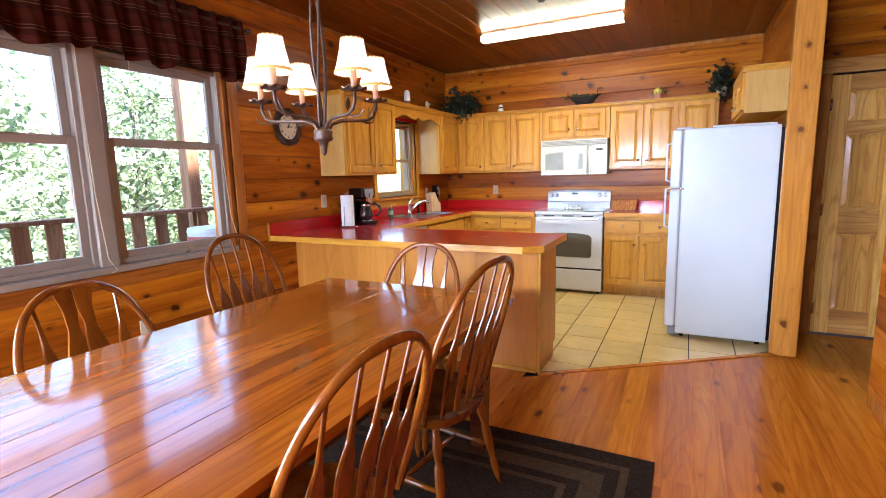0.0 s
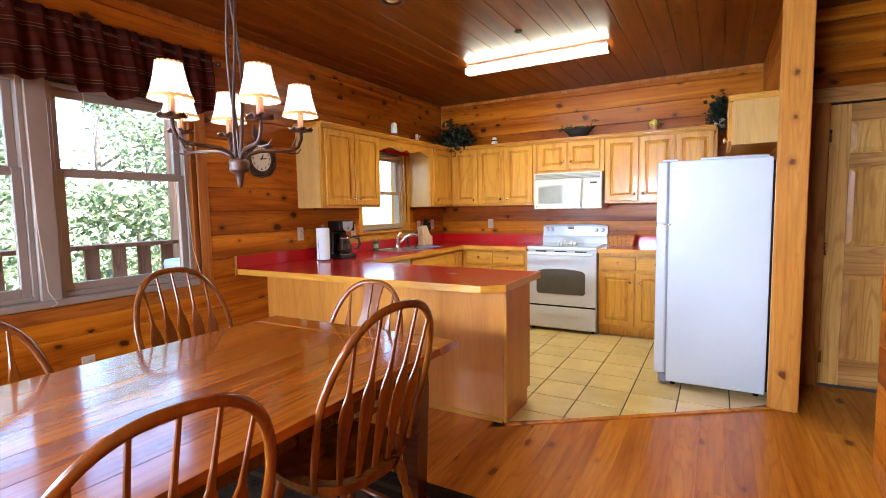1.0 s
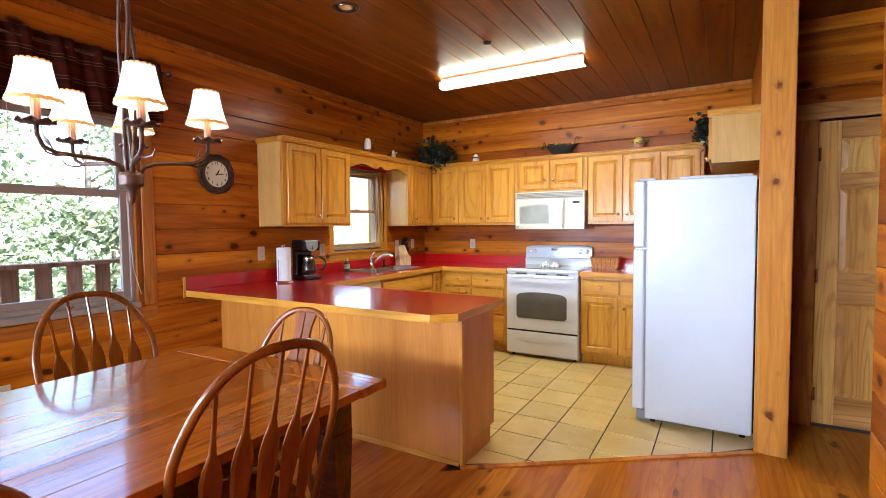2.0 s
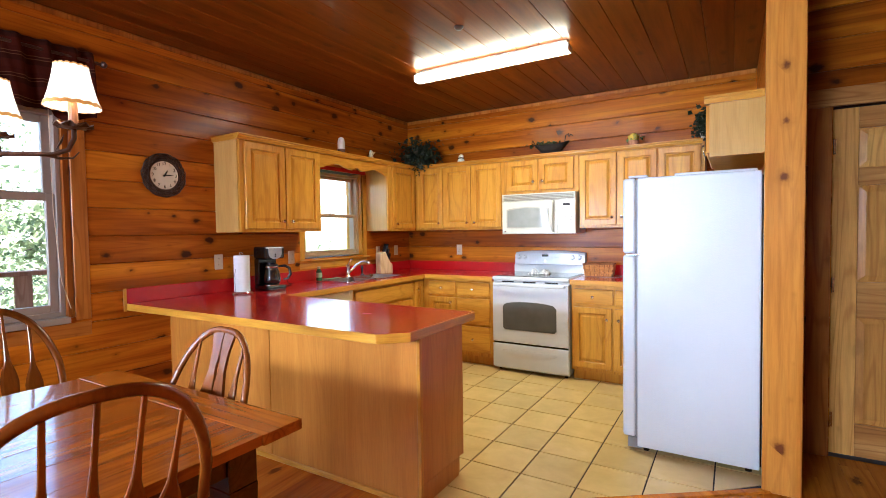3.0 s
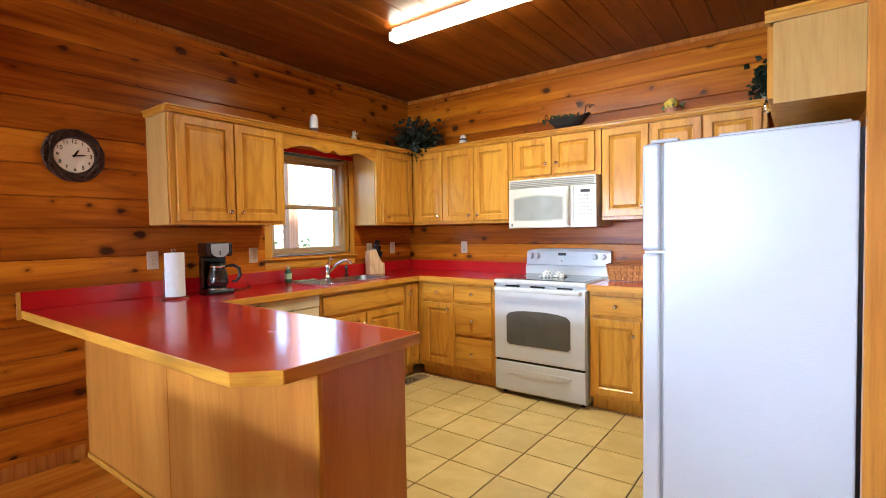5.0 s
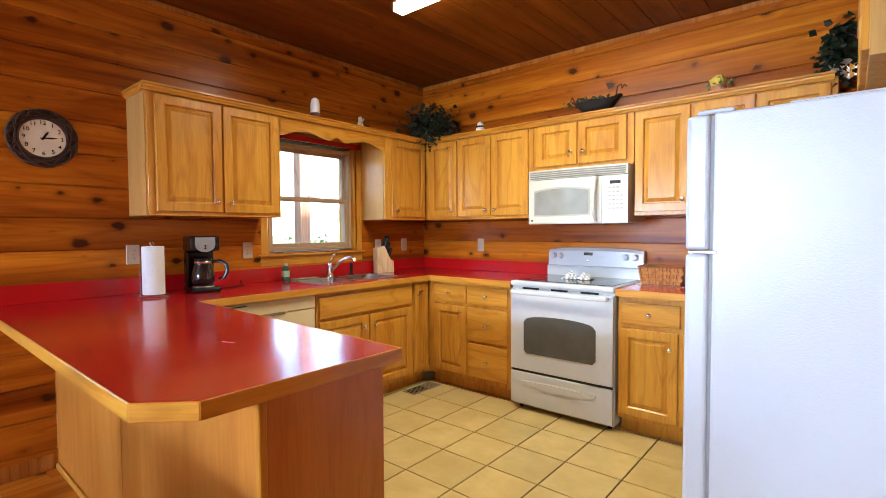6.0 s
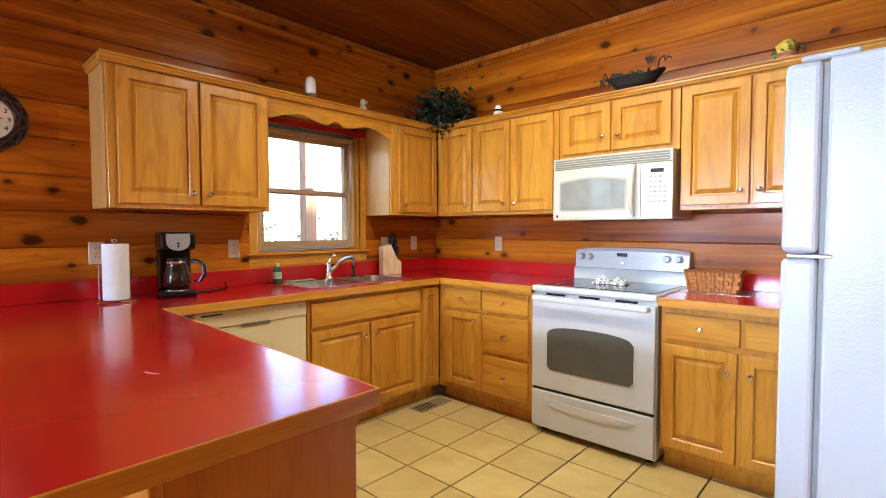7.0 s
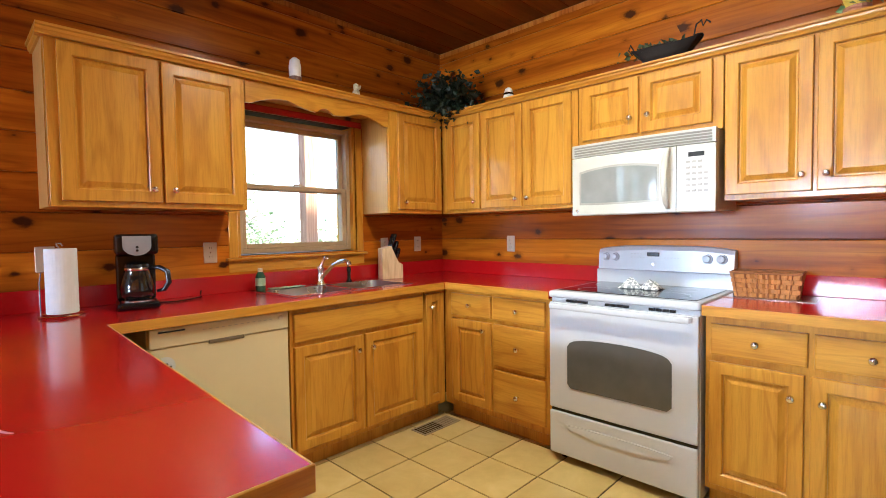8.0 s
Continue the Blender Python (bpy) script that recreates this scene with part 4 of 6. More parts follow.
def microwave():
    m = thing("microwave", "off-white over-the-range microwave oven", "microwave")
    x0, x1, yf = 1.43, 2.172, -0.385
    z0, z1 = 1.32, 1.72
    part("body", boxed(x0, yf + 0.04, z0 + 0.012, x1, -0.003, z1, 0.004), IVORY_W, m)
    # bowed front: door and control panel
    def bowed(a, b, za, zb, name, mat, par, out=0.0, inset=0.0, arch=0.0, sag=0.0):
        bm = bmesh.new()
        n = 10
        rows = []
        for i in range(n + 1):
            x = a + (b - a) * i / n
            u = (x - x0) / (x1 - x0) * 2 - 1
            y = yf - 0.022 * (1 - u * u) - out
            e = 1 - (2 * i / n - 1) ** 2
            lo, hi = za - sag * e, zb + arch * e
            rows.append([bm.verts.new(p) for p in ((x, yf + 0.039, lo), (x, y + inset, lo), (x, y, lo + 0.006), (x, y, hi - 0.006), (x, y + inset, hi), (x, yf + 0.039, hi))])
        for p, q in zip(rows, rows[1:]):
            for k in range(5):
                bm.faces.new((p[k], q[k], q[k + 1], p[k + 1]))
        bm.faces.new(rows[0])
        bm.faces.new(rows[-1][::-1])
        bmesh.ops.recalc_face_normals(bm, faces=bm.faces)
        return part(name, bm, mat, par)
    bowed(x0, x1, 1.652, z1, "vent_grille", IVORY_W, m)
    for k in range(4):
        bowed(x0 + 0.015, x1 - 0.015, 1.66 + k * 0.014, 1.6625 + k * 0.014, "vent_slot", plain("vent_shadow", (0.30, 0.28, 0.24), 0.6), m, 0.001)
    d = bowed(x0, 2.0, z0 + 0.004, 1.648, "door", IVORY_W, m, inset=0.004)
    bowed(1.478, 1.922, 1.383, 1.568, "window_bezel", plain("pale_bezel", (0.36, 0.34, 0.29), 0.35), d, 0.0012, arch=0.022, sag=0.004)
    bowed(1.49, 1.91, 1.394, 1.557, "door_window", MW_GLASS, d, 0.0024, arch=0.022, sag=0.004)
    pts = [(1.965, yf - 0.02, 1.345), (1.962, yf - 0.046, 1.37), (1.96, yf - 0.062, 1.43), (1.96, yf - 0.066, 1.50), (1.962, yf - 0.056, 1.58), (1.965, yf - 0.036, 1.625), (1.966, yf - 0.018, 1.64)]
    part("door_handle", tube(bmesh.new(), pts, [0.009, 0.013, 0.015, 0.015, 0.015, 0.012, 0.008], 10, 0.7, (0, 1, 0)), IVORY_W, d, smooth=True)
    p = bowed(2.004, x1, z0 + 0.004, 1.648, "control_panel", IVORY_W, m, inset=0.004)
    bowed(2.055, 2.125, 1.59, 1.612, "display", plain("matte_display", (0.006, 0.006, 0.006), 0.6), p, 0.0012)
    TAN_PRINT = plain("tan_print", (0.34, 0.32, 0.27), 0.5)
    for r in range(6):
        for q in range(4 if r > 1 else 3):
            a, b = 2.045 + q * 0.026, 1.56 - r * 0.028
            u = (a + 0.009 - x0) / (x1 - x0) * 2 - 1
            yb = yf - 0.022 * (1 - u * u)
            part("button", boxed(a, yb - 0.0016, b, a + 0.018, yb + 0.006, b + 0.011, 0.0008), TAN_PRINT, p)
    part("badge", lathe(bmesh.new(), [(0.009, 0.0), (0.009, 0.003), (0.0, 0.003)], 12), STEEL, d, m=pose(1.462, yf - 0.0035, 1.35, 90, 0, 0))


IVORY_W = plain("off_white_plastic", (0.56, 0.545, 0.47), 0.3, vary=0.02)
MW_GLASS = plain("microwave_window", (0.26, 0.265, 0.25), 0.08, vary=0.1, bump=0.0)
microwave()


def dishwasher():
    d = thing("dishwasher", "bisque built-in dishwasher with a pocket handle", "dishwasher")
    y0, y1, x = -2.352, -1.73, 0.60
    part("body", boxed(0.03, y0 + 0.003, 0.10, x - 0.03, y1 - 0.003, 0.868), plain("grey_tub", (0.3, 0.3, 0.3), 0.6), d)
    part("door_panel", boxed(x - 0.0295, y0 + 0.003, 0.12, x + 0.005, y1 - 0.003, 0.777, 0.005, 2), BISQUE, d)
    cp = part("control_panel", boxed(x - 0.0295, y0 + 0.003, 0.779, x + 0.012, y1 - 0.003, 0.862, 0.006, 2), BISQUE, d)
    part("handle_pocket", boxed(x + 0.0055, -2.115, 0.766, x + 0.013, -1.955, 0.784, 0.003), plain("brown_pocket", (0.16, 0.12, 0.075), 0.5), cp)
    part("vent", boxed(x + 0.0115, -2.315, 0.842, x + 0.0135, -2.21, 0.849), BLACK, cp)
    bm = bmesh.new()
    for k in range(12):
        box(bm, x + 0.0115, -2.14 + k * 0.028, 0.832, x + 0.0128, -2.14 + k * 0.028 + 0.014, 0.836)
    part("button", bm, plain("faded_print", (0.48, 0.42, 0.3), 0.5), cp)
    part("dial", lathe(bmesh.new(), [(0.012, 0), (0.011, 0.006), (0.0, 0.007)], 14), IVORY, cp, m=pose(x + 0.012, -1.775, 0.835, 0, 90, 0))
    bm = lathe(bmesh.new(), [(0.04, 0), (0.04, 0.001), (0.0, 0.001)], 24)
    st = part("sticker", turned(bm, pose(x + 0.0052, -2.29, 0.70, 0, 90, 0)), plain("white_sticker", (0.6, 0.6, 0.6), 0.5), d, "round white sticker")
    for k, w in enumerate((0.022, 0.052, 0.034)):
        part("print_bar", boxed(x + 0.0062, -2.29 - w / 2, 0.706 - 0.013 * k, x + 0.0068, -2.29 + w / 2, 0.713 - 0.013 * k), BLACK, st)
    part("kick_plate", boxed(0.05, y0 + 0.003, 0.0, x - 0.06, y1 - 0.003, 0.0995), BISQUE, d)


dishwasher()

# ---- dining table and chairs ----


def dining_table():
    t = thing("dining_table", "long dark-stained plank dining table with breadboard ends", "table")
    x0, x1, y0, y1, z = 1.085, 2.245, -5.86, -3.83, 0.762
    n = 7
    w = (x1 - x0) / n
    for k in range(n):
        a = x0 + k * w
        part("plank", boxed(a + 0.0007, y0 + 0.15, z - 0.032, a + w - 0.0007, y1 - 0.15, z, 0.0012), TABLE_WOOD, t)
    for a, b in ((y0, y0 + 0.1485), (y1 - 0.1485, y1)):
        part("breadboard_end", boxed(x0 - 0.004, a, z - 0.034, x1 + 0.004, b, z + 0.0006, 0.0015), TABLE_WOOD2, t)
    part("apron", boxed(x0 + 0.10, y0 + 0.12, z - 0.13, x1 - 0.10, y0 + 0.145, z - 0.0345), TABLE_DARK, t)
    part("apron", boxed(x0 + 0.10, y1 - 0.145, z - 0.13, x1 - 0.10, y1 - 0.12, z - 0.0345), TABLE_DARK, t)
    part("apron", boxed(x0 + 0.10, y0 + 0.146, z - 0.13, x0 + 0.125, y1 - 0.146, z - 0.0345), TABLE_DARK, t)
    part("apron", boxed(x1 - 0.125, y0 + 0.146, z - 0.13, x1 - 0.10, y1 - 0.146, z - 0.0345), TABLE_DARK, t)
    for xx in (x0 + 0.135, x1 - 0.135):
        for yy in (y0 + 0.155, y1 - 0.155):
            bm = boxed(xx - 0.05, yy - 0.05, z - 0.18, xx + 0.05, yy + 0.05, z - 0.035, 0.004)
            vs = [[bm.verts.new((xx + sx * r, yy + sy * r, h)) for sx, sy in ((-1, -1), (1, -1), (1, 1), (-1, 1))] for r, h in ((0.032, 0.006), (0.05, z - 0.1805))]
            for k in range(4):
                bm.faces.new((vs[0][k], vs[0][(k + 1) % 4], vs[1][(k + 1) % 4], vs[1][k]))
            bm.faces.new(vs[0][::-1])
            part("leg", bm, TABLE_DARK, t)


TABLE_WOOD2 = pine("table_end_wood", (0.37, 0.104, 0.006), (0.28, 0.068, 0.004), (0.17, 0.034, 0.002), axis=0, knots=0.2, rough=0.22, coat=0.75)
for mt in (TABLE_WOOD, TABLE_WOOD2):
    mt.node_tree.nodes["Principled BSDF"].inputs["Coat IOR"].default_value = 1.6
    mt.node_tree.nodes["Principled BSDF"].inputs["Coat Roughness"].default_value = 0.09
dining_table()

SEAT_Z, BACK_TOP = 0.445, 1.0


def back_plane(u, z):
    """A point of the reclined chair back at sideways u and height z; the chair faces +y."""
    s = (z - SEAT_Z) / (BACK_TOP - SEAT_Z)
    return (u, -0.17 - 0.13 * s - 0.015 * s * s + 0.05 * (u / 0.25) ** 2 * (1 - 0.6 * s), z)


def flat_stick(bm, u0, u1, z0, z1, widths, thick=0.011):
    """A flat shaped spindle: widths are (fraction of height, half width)."""
    hs = np.linspace(0, 1, 26)
    hw = np.interp(hs, [w[0] for w in widths], [w[1] for w in widths])
    rows = []
    for h, w in zip(hs, hw):
        u, z = u0 + (u1 - u0) * h, z0 + (z1 - z0) * h
        c = Vector(back_plane(u, z))
        th = min(thick, w * 1.4) / 2
        rows.append([bm.verts.new(c + Vector(o)) for o in ((-w, th * 0.4, 0), (-w * 0.7, th, 0), (w * 0.7, th, 0), (w, th * 0.4, 0), (w, -th * 0.4, 0), (w * 0.7, -th, 0), (-w * 0.7, -th, 0), (-w, -th * 0.4, 0))])
    for a, b in zip(rows, rows[1:]):
        for k in range(8):
            j = (k + 1) % 8
            bm.faces.new((a[k], b[k], b[j], a[j]))
    bm.faces.new(rows[0])
    bm.faces.new(rows[-1][::-1])
    bmesh.ops.recalc_face_normals(bm, faces=bm.faces)
    return bm


def half_splat(bm, side, z0, z1):
    """One half of the fiddle splat, with a wavy outer edge and a keyhole on its inner edge."""
    hs = np.linspace(0, 1, 40)
    outer = np.interp(hs, [0, 0.12, 0.35, 0.55, 0.72, 0.86, 1.0], [0.055, 0.06, 0.082, 0.075, 0.05, 0.052, 0.072])
    inner = np.interp(hs, [0, 0.25, 0.36, 0.48, 0.56, 0.64, 0.74, 0.84, 1.0], [0.003, 0.004, 0.011, 0.005, 0.003, 0.004, 0.012, 0.004, 0.003])
    rows = []
    for h, o, i in zip(hs, outer, inner):
        z = z0 + (z1 - z0) * h
        rows.append([bm.verts.new(Vector(back_plane(side * u, z)) + Vector((0, d, 0))) for u, d in ((i, 0.006), (o, 0.006), (o, -0.006), (i, -0.006))])
    for a, b in zip(rows, rows[1:]):
        for k in range(4):
            j = (k + 1) % 4
            bm.faces.new((a[k], b[k], b[j], a[j]))
    bm.faces.new(rows[0])
    bm.faces.new(rows[-1][::-1])
    bmesh.ops.recalc_face_normals(bm, faces=bm.faces)
    return bm


def bow_point(a):
    """The bent hoop, a from 0 (one foot) to pi."""
    c = math.cos(a)
    z = SEAT_Z + (BACK_TOP - SEAT_Z) * math.sin(a) ** 0.62
    u = 0.258 * math.copysign(abs(c) ** 0.8, c)
    low = max(0.0, 1 - (z - SEAT_Z) / 0.3)
    return back_plane(u * (1 - 0.14 * low), z)


def bow_height(u):
    best = min((abs(bow_point(a)[0] - u), bow_point(a)[2]) for a in np.linspace(0.3, math.pi - 0.3, 200))
    return best[1] - 0.006


ARROW = [(0, 0.011), (0.15, 0.018), (0.38, 0.029), (0.48, 0.031), (0.55, 0.025), (0.63, 0.0105), (0.75, 0.0065), (1, 0.0055)]


def chair(name, label, m, splat, size):
    c = thing(name, label, "chair", "chairs round the dining table", m)
    # saddled seat
    n = 36
    bm = bmesh.new()
    rim_hi, rim_lo, mid = [], [], []
    for k in range(n):
        a = 2 * math.pi * k / n
        ca, sa = math.cos(a), math.sin(a)
        x = 0.225 * math.copysign(abs(ca) ** 0.7, ca)
        y = 0.21 * math.copysign(abs(sa) ** 0.75, sa)
        x *= 1 + 0.06 * (y / 0.21)
        rim_hi.append(bm.verts.new((x, y, SEAT_Z)))
        rim_lo.append(bm.verts.new((x * 0.93, y * 0.93, SEAT_Z - 0.038)))
        mid.append(bm.verts.new((x * 0.72, y * 0.72, SEAT_Z - 0.012)))
    for k in range(n):
        j = (k + 1) % n
        bm.faces.new((rim_lo[k], rim_lo[j], rim_hi[j], rim_hi[k]))
        bm.faces.new((rim_hi[k], rim_hi[j], mid[j], mid[k]))
    bm.faces.new(mid)
    bm.faces.new(rim_lo[::-1])
    part("seat", bm, CHAIR_WOOD, c, smooth=False)
    part("bow", tube(bmesh.new(), [bow_point(a) for a in np.linspace(0.0, math.pi, 49)], 0.0145, 10, 0.8, (0, 1, 0.2)), CHAIR_WOOD, c, smooth=True)
    zb = SEAT_Z - 0.005
    if splat:
        for s in (-1, 1):
            part("splat", half_splat(bmesh.new(), s, zb, bow_height(0.0)), CHAIR_WOOD, c)
            part("spindle", flat_stick(bmesh.new(), s * 0.115, s * 0.145, zb, bow_height(0.145), [(0, 0.008), (0.2, 0.012), (0.5, 0.023), (0.62, 0.021), (0.78, 0.009), (1, 0.006)]), CHAIR_WOOD, c)
    else:
        for u in (-0.14, -0.07, 0.0, 0.07, 0.14):
            part("spindle", flat_stick(bmesh.new(), u, u * 1.18, zb, bow_height(u * 1.18), ARROW), CHAIR_WOOD, c)
    feet = []
    for sx in (-1, 1):
        for sy in (-1, 1):
            top, bot = Vector((sx * 0.15, sy * 0.13, SEAT_Z - 0.03)), Vector((sx * 0.21, sy * 0.20, 0.012))
            pts = [top.lerp(bot, f) for f in (0, 0.1, 0.2, 0.28, 0.32, 0.36, 0.5, 0.66, 0.7, 0.74, 0.9, 1)]
            part("leg", tube(bmesh.new(), pts, [0.013, 0.016, 0.02, 0.017, 0.012, 0.018, 0.021, 0.017, 0.012, 0.018, 0.015, 0.011], 10), CHAIR_WOOD, c, smooth=True)
            feet.append(top.lerp(bot, 0.58))
    for sx in (0, 2):
        a, b = feet[sx], feet[sx + 1]
        part("stretcher", tube(bmesh.new(), [a.lerp(b, f) for f in (0, 0.25, 0.5, 0.75, 1)], [0.008, 0.011, 0.015, 0.011, 0.008], 8), CHAIR_WOOD, c, smooth=True)
    part("stretcher", tube(bmesh.new(), [((feet[0] + feet[1]) / 2).lerp((feet[2] + feet[3]) / 2, f) for f in (0, 0.25, 0.5, 0.75, 1)], [0.008, 0.011, 0.015, 0.011, 0.008], 8), CHAIR_WOOD, c, smooth=True)
    c.scale = size
    return c


ARROW_LABEL = "brown oak bow-back chair with arrow-shaped spindles"
SPLAT_LABEL = "brown oak bow-back chair with a fiddle-shaped centre splat"
RUG_TOP = 0.012
chair("dining_chair", ARROW_LABEL, pose(2.08, -4.43, RUG_TOP, 0, 0, 83), False, (1.03, 1.0, 1.04))
chair("dining_chair", ARROW_LABEL, pose(2.11, -5.185, RUG_TOP, 0, 0, 83), False, (1.0, 1.0, 0.99))
chair("dining_chair", ARROW_LABEL, pose(1.01, -4.185, RUG_TOP, 0, 0, -88), False, (1.05, 1.0, 1.035))
chair("dining_chair", SPLAT_LABEL, pose(1.24, -5.12, RUG_TOP, 0, 0, -90), True, (0.95, 1.0, 0.968))
chair("dining_chair", SPLAT_LABEL, pose(1.69, -4.02, RUG_TOP, 0, 0, 180), True, (0.95, 1.0, 0.962))


def rug_mat(name, a, b):
    n = Nodes(name)
    v = n.coords(random_shift=False)
    col = n.ramp(n.noise(v, 60, 3), [(0.35, a), (0.65, b)])
    return n.finish(col, 0.95, n.noise(v, 300, 2), 0.6, distance=0.004, spec=0.1)


RUG_DARK = rug_mat("rug_dark_pile", (0.012, 0.007, 0.005), (0.025, 0.015, 0.010))
RUG_MID = rug_mat("rug_brown_pile", (0.04, 0.024, 0.014), (0.06, 0.036, 0.02))
rug = thing("rug", "dark brown rug with nested rectangular borders", "rug")
rx0, ry0, rx1, ry1 = 0.42, -6.25, 2.91, -3.79
for k, (inset, width, mt) in enumerate(((0, 0.10, RUG_DARK), (0.1, 0.035, RUG_MID), (0.135, 0.06, RUG_DARK), (0.195, 0.09, RUG_MID), (0.285, 0.05, RUG_DARK), (0.335, 0.03, RUG_MID))):
    bm = bmesh.new()
    a, b, c_, d = rx0 + inset, ry0 + inset, rx1 - inset, ry1 - inset
    h = 0.011 + 0.0006 * (k % 2)
    for r in ((a, b, c_, b + width), (a, d - width, c_, d), (a, b + width, a + width, d - width), (c_ - width, b + width, c_, d - width)):
        box(bm, r[0], r[1], 0.0005, r[2], r[3], h)
    part("border", bm, mt, rug)
part("field", boxed(rx0 + 0.365, ry0 + 0.365, 0.0005, rx1 - 0.365, ry1 - 0.365, 0.0112), RUG_DARK, rug)

# ---- lamps ----
ceiling_light = thing("ceiling_light", "long fluorescent ceiling fixture with a glowing diffuser", "ceiling light")
part("base_pan", boxed(1.15, -1.50, CEIL - 0.025, 2.43, -1.44, CEIL - 0.0005, 0.003), WHITE_ENAMEL, ceiling_light)
bm = bmesh.new()
prof = [(-0.04, -0.034), (-0.045, -0.06), (-0.034, -0.083), (0.034, -0.083), (0.045, -0.06), (0.04, -0.034)]
a = [bm.verts.new((1.145, -1.47 + y, CEIL + z)) for y, z in prof]
b = [bm.verts.new((2.435, -1.47 + y, CEIL + z)) for y, z in prof]
for i in range(6):
    bm.faces.new((a[i], a[(i + 1) % 6], b[(i + 1) % 6], b[i]))
bm.faces.new(a)
bm.faces.new(b[::-1])
bmesh.ops.recalc_face_normals(bm, faces=bm.faces)
part("diffuser", bm, TUBE, ceiling_light, "glowing acrylic diffuser")
for e in ((1.138, 1.1445), (2.4355, 2.442)):
    part("end_cap", boxed(e[0], -1.517, CEIL - 0.085, e[1], -1.423, CEIL - 0.028, 0.003), WHITE_ENAMEL, ceiling_light)

lamp("fixture_light", "AREA", 4.2, (1.0, 0.92, 0.66), pose(1.79, -1.47, CEIL - 0.09), 1.25, 0.08, spread=150)

CH = Vector((1.60, -4.43, 0.0))


def chandelier():
    c = thing("chandelier", "rustic bronze branch chandelier with five lit parchment shades", "chandelier", m=pose(CH.x, CH.y, 1.45))
    hub = part("hub", lathe(bmesh.new(), [(0.0, 0.0), (0.010, 0.012), (0.014, 0.035), (0.02, 0.06), (0.036, 0.066), (0.04, 0.075), (0.036, 0.085), (0.04, 0.1), (0.036, 0.112), (0.018, 0.12), (0.0, 0.125)], 18), BRONZE, c, smooth=True)
    # intertwined branch stems up to the ceiling canopy
    top = CEIL - 1.45
    for k, ph in enumerate((0.0, 2.1, 4.2)):
        pts = []
        for f in np.linspace(0, 1, 30):
            r = 0.010 + 0.020 * math.sin(math.pi * min(1, f * 1.25)) * (0.6 + 0.4 * math.sin(5 * f + k))
            if f > 0.8:
                r = 0.012
            an = ph + 4.5 * f
            pts.append((r * math.cos(an), r * math.sin(an), 0.11 + (top - 0.15) * f))
        part("branch_stem", tube(bmesh.new(), pts, [0.0075 - 0.002 * f for f in np.linspace(0, 1, 30)], 7), BRONZE, c, smooth=True)
    part("canopy", lathe(bmesh.new(), [(0.012, -0.06), (0.03, -0.035), (0.062, -0.02), (0.065, 0.0)], 20, z0=top - 0.001), BRONZE, c, smooth=True)
    for k, (fx, fy, fz) in enumerate(((0.05, 0.03, 0.86), (-0.06, 0.02, 0.9), (0.03, -0.06, 0.82))):
        pts = [(0.01 * fx / 0.05, 0.01, fz - 0.1), (fx * 0.5, fy * 0.5, fz - 0.06), (fx, fy, fz)]
        part("twig", tube(bmesh.new(), pts, [0.005, 0.004, 0.002], 6), BRONZE, c)
        part("leaf", tube(bmesh.new(), [(fx, fy, fz - 0.005), (fx * 1.2, fy * 1.2, fz + 0.012), (fx * 1.5, fy * 1.5, fz + 0.02)], [0.002, 0.012, 0.001], 8, 0.2, (0, 0, 1)), BRONZE, c)
    # arms: place of each shade's base, from the chandelier's foot
    for dx, dy in ((-0.285, -0.055), (0.01, -0.27), (-0.215, 0.125), (0.235, -0.085), (0.135, 0.205)):
        r = math.hypot(dx, dy)
        an = math.degrees(math.atan2(dy, dx))
        rot = pose(0, 0, 0, 0, 0, an)
        arm = [(0.02, 0, 0.10), (0.04, 0, 0.135), (0.08, 0, 0.15), (r - 0.05, 0, 0.155), (r - 0.015, 0, 0.17), (r, 0, 0.205), (r, 0, 0.235)]
        a = part("arm", turned(tube(bmesh.new(), arm, [0.009, 0.008, 0.008, 0.007, 0.007, 0.007, 0.007], 7), rot), BRONZE, c, smooth=True)
        tw = [(r - 0.08, 0, 0.155), (r - 0.04, 0.015, 0.145), (r - 0.01, 0.03, 0.15), (r + 0.005, 0.035, 0.17)]
        part("twig", turned(tube(bmesh.new(), tw, [0.005, 0.004, 0.003, 0.002], 6), rot), BRONZE, a)
        part("leaf", turned(tube(bmesh.new(), [(r - 0.045, -0.006, 0.165), (r - 0.03, -0.012, 0.19), (r - 0.02, -0.016, 0.215)], [0.002, 0.012, 0.001], 8, 0.25, (1, 0, 0)), rot), BRONZE, a)
        m = pose(dx, dy, 0)
        # scalloped drip cup
        bm = bmesh.new()
        n = 24
        cups = []
        for rr, z, wv in ((0.012, 0.232, 0), (0.03, 0.236, 0), (0.05, 0.243, 0.006), (0.05, 0.246, 0.006), (0.03, 0.240, 0), (0.0, 0.239, 0)):
            cups.append([bm.verts.new((rr * math.cos(2 * math.pi * k / n), rr * math.sin(2 * math.pi * k / n), z + wv * math.sin(8 * 2 * math.pi * k / n))) for k in range(n)] if rr else [bm.verts.new((0, 0, z))])
        for p, q in zip(cups, cups[1:]):
            for k in range(n):
                j = (k + 1) % n
                bm.faces.new((p[k], p[j], q[j], q[k]) if len(q) > 1 else (p[k], p[j], q[0]))
        part("drip_cup", bm, BRONZE, a, m=m)
        part("candle_sleeve", lathe(bmesh.new(), [(0.0125, 0.24), (0.0125, 0.32), (0.0, 0.322)], 10), CANDLE, a, "tan candle sleeve", m=m)
        # open bell shade, thin wall
        outer = [(0.072, 0.298), (0.06, 0.335), (0.05, 0.38), (0.043, 0.42)]
        bm = bmesh.new()
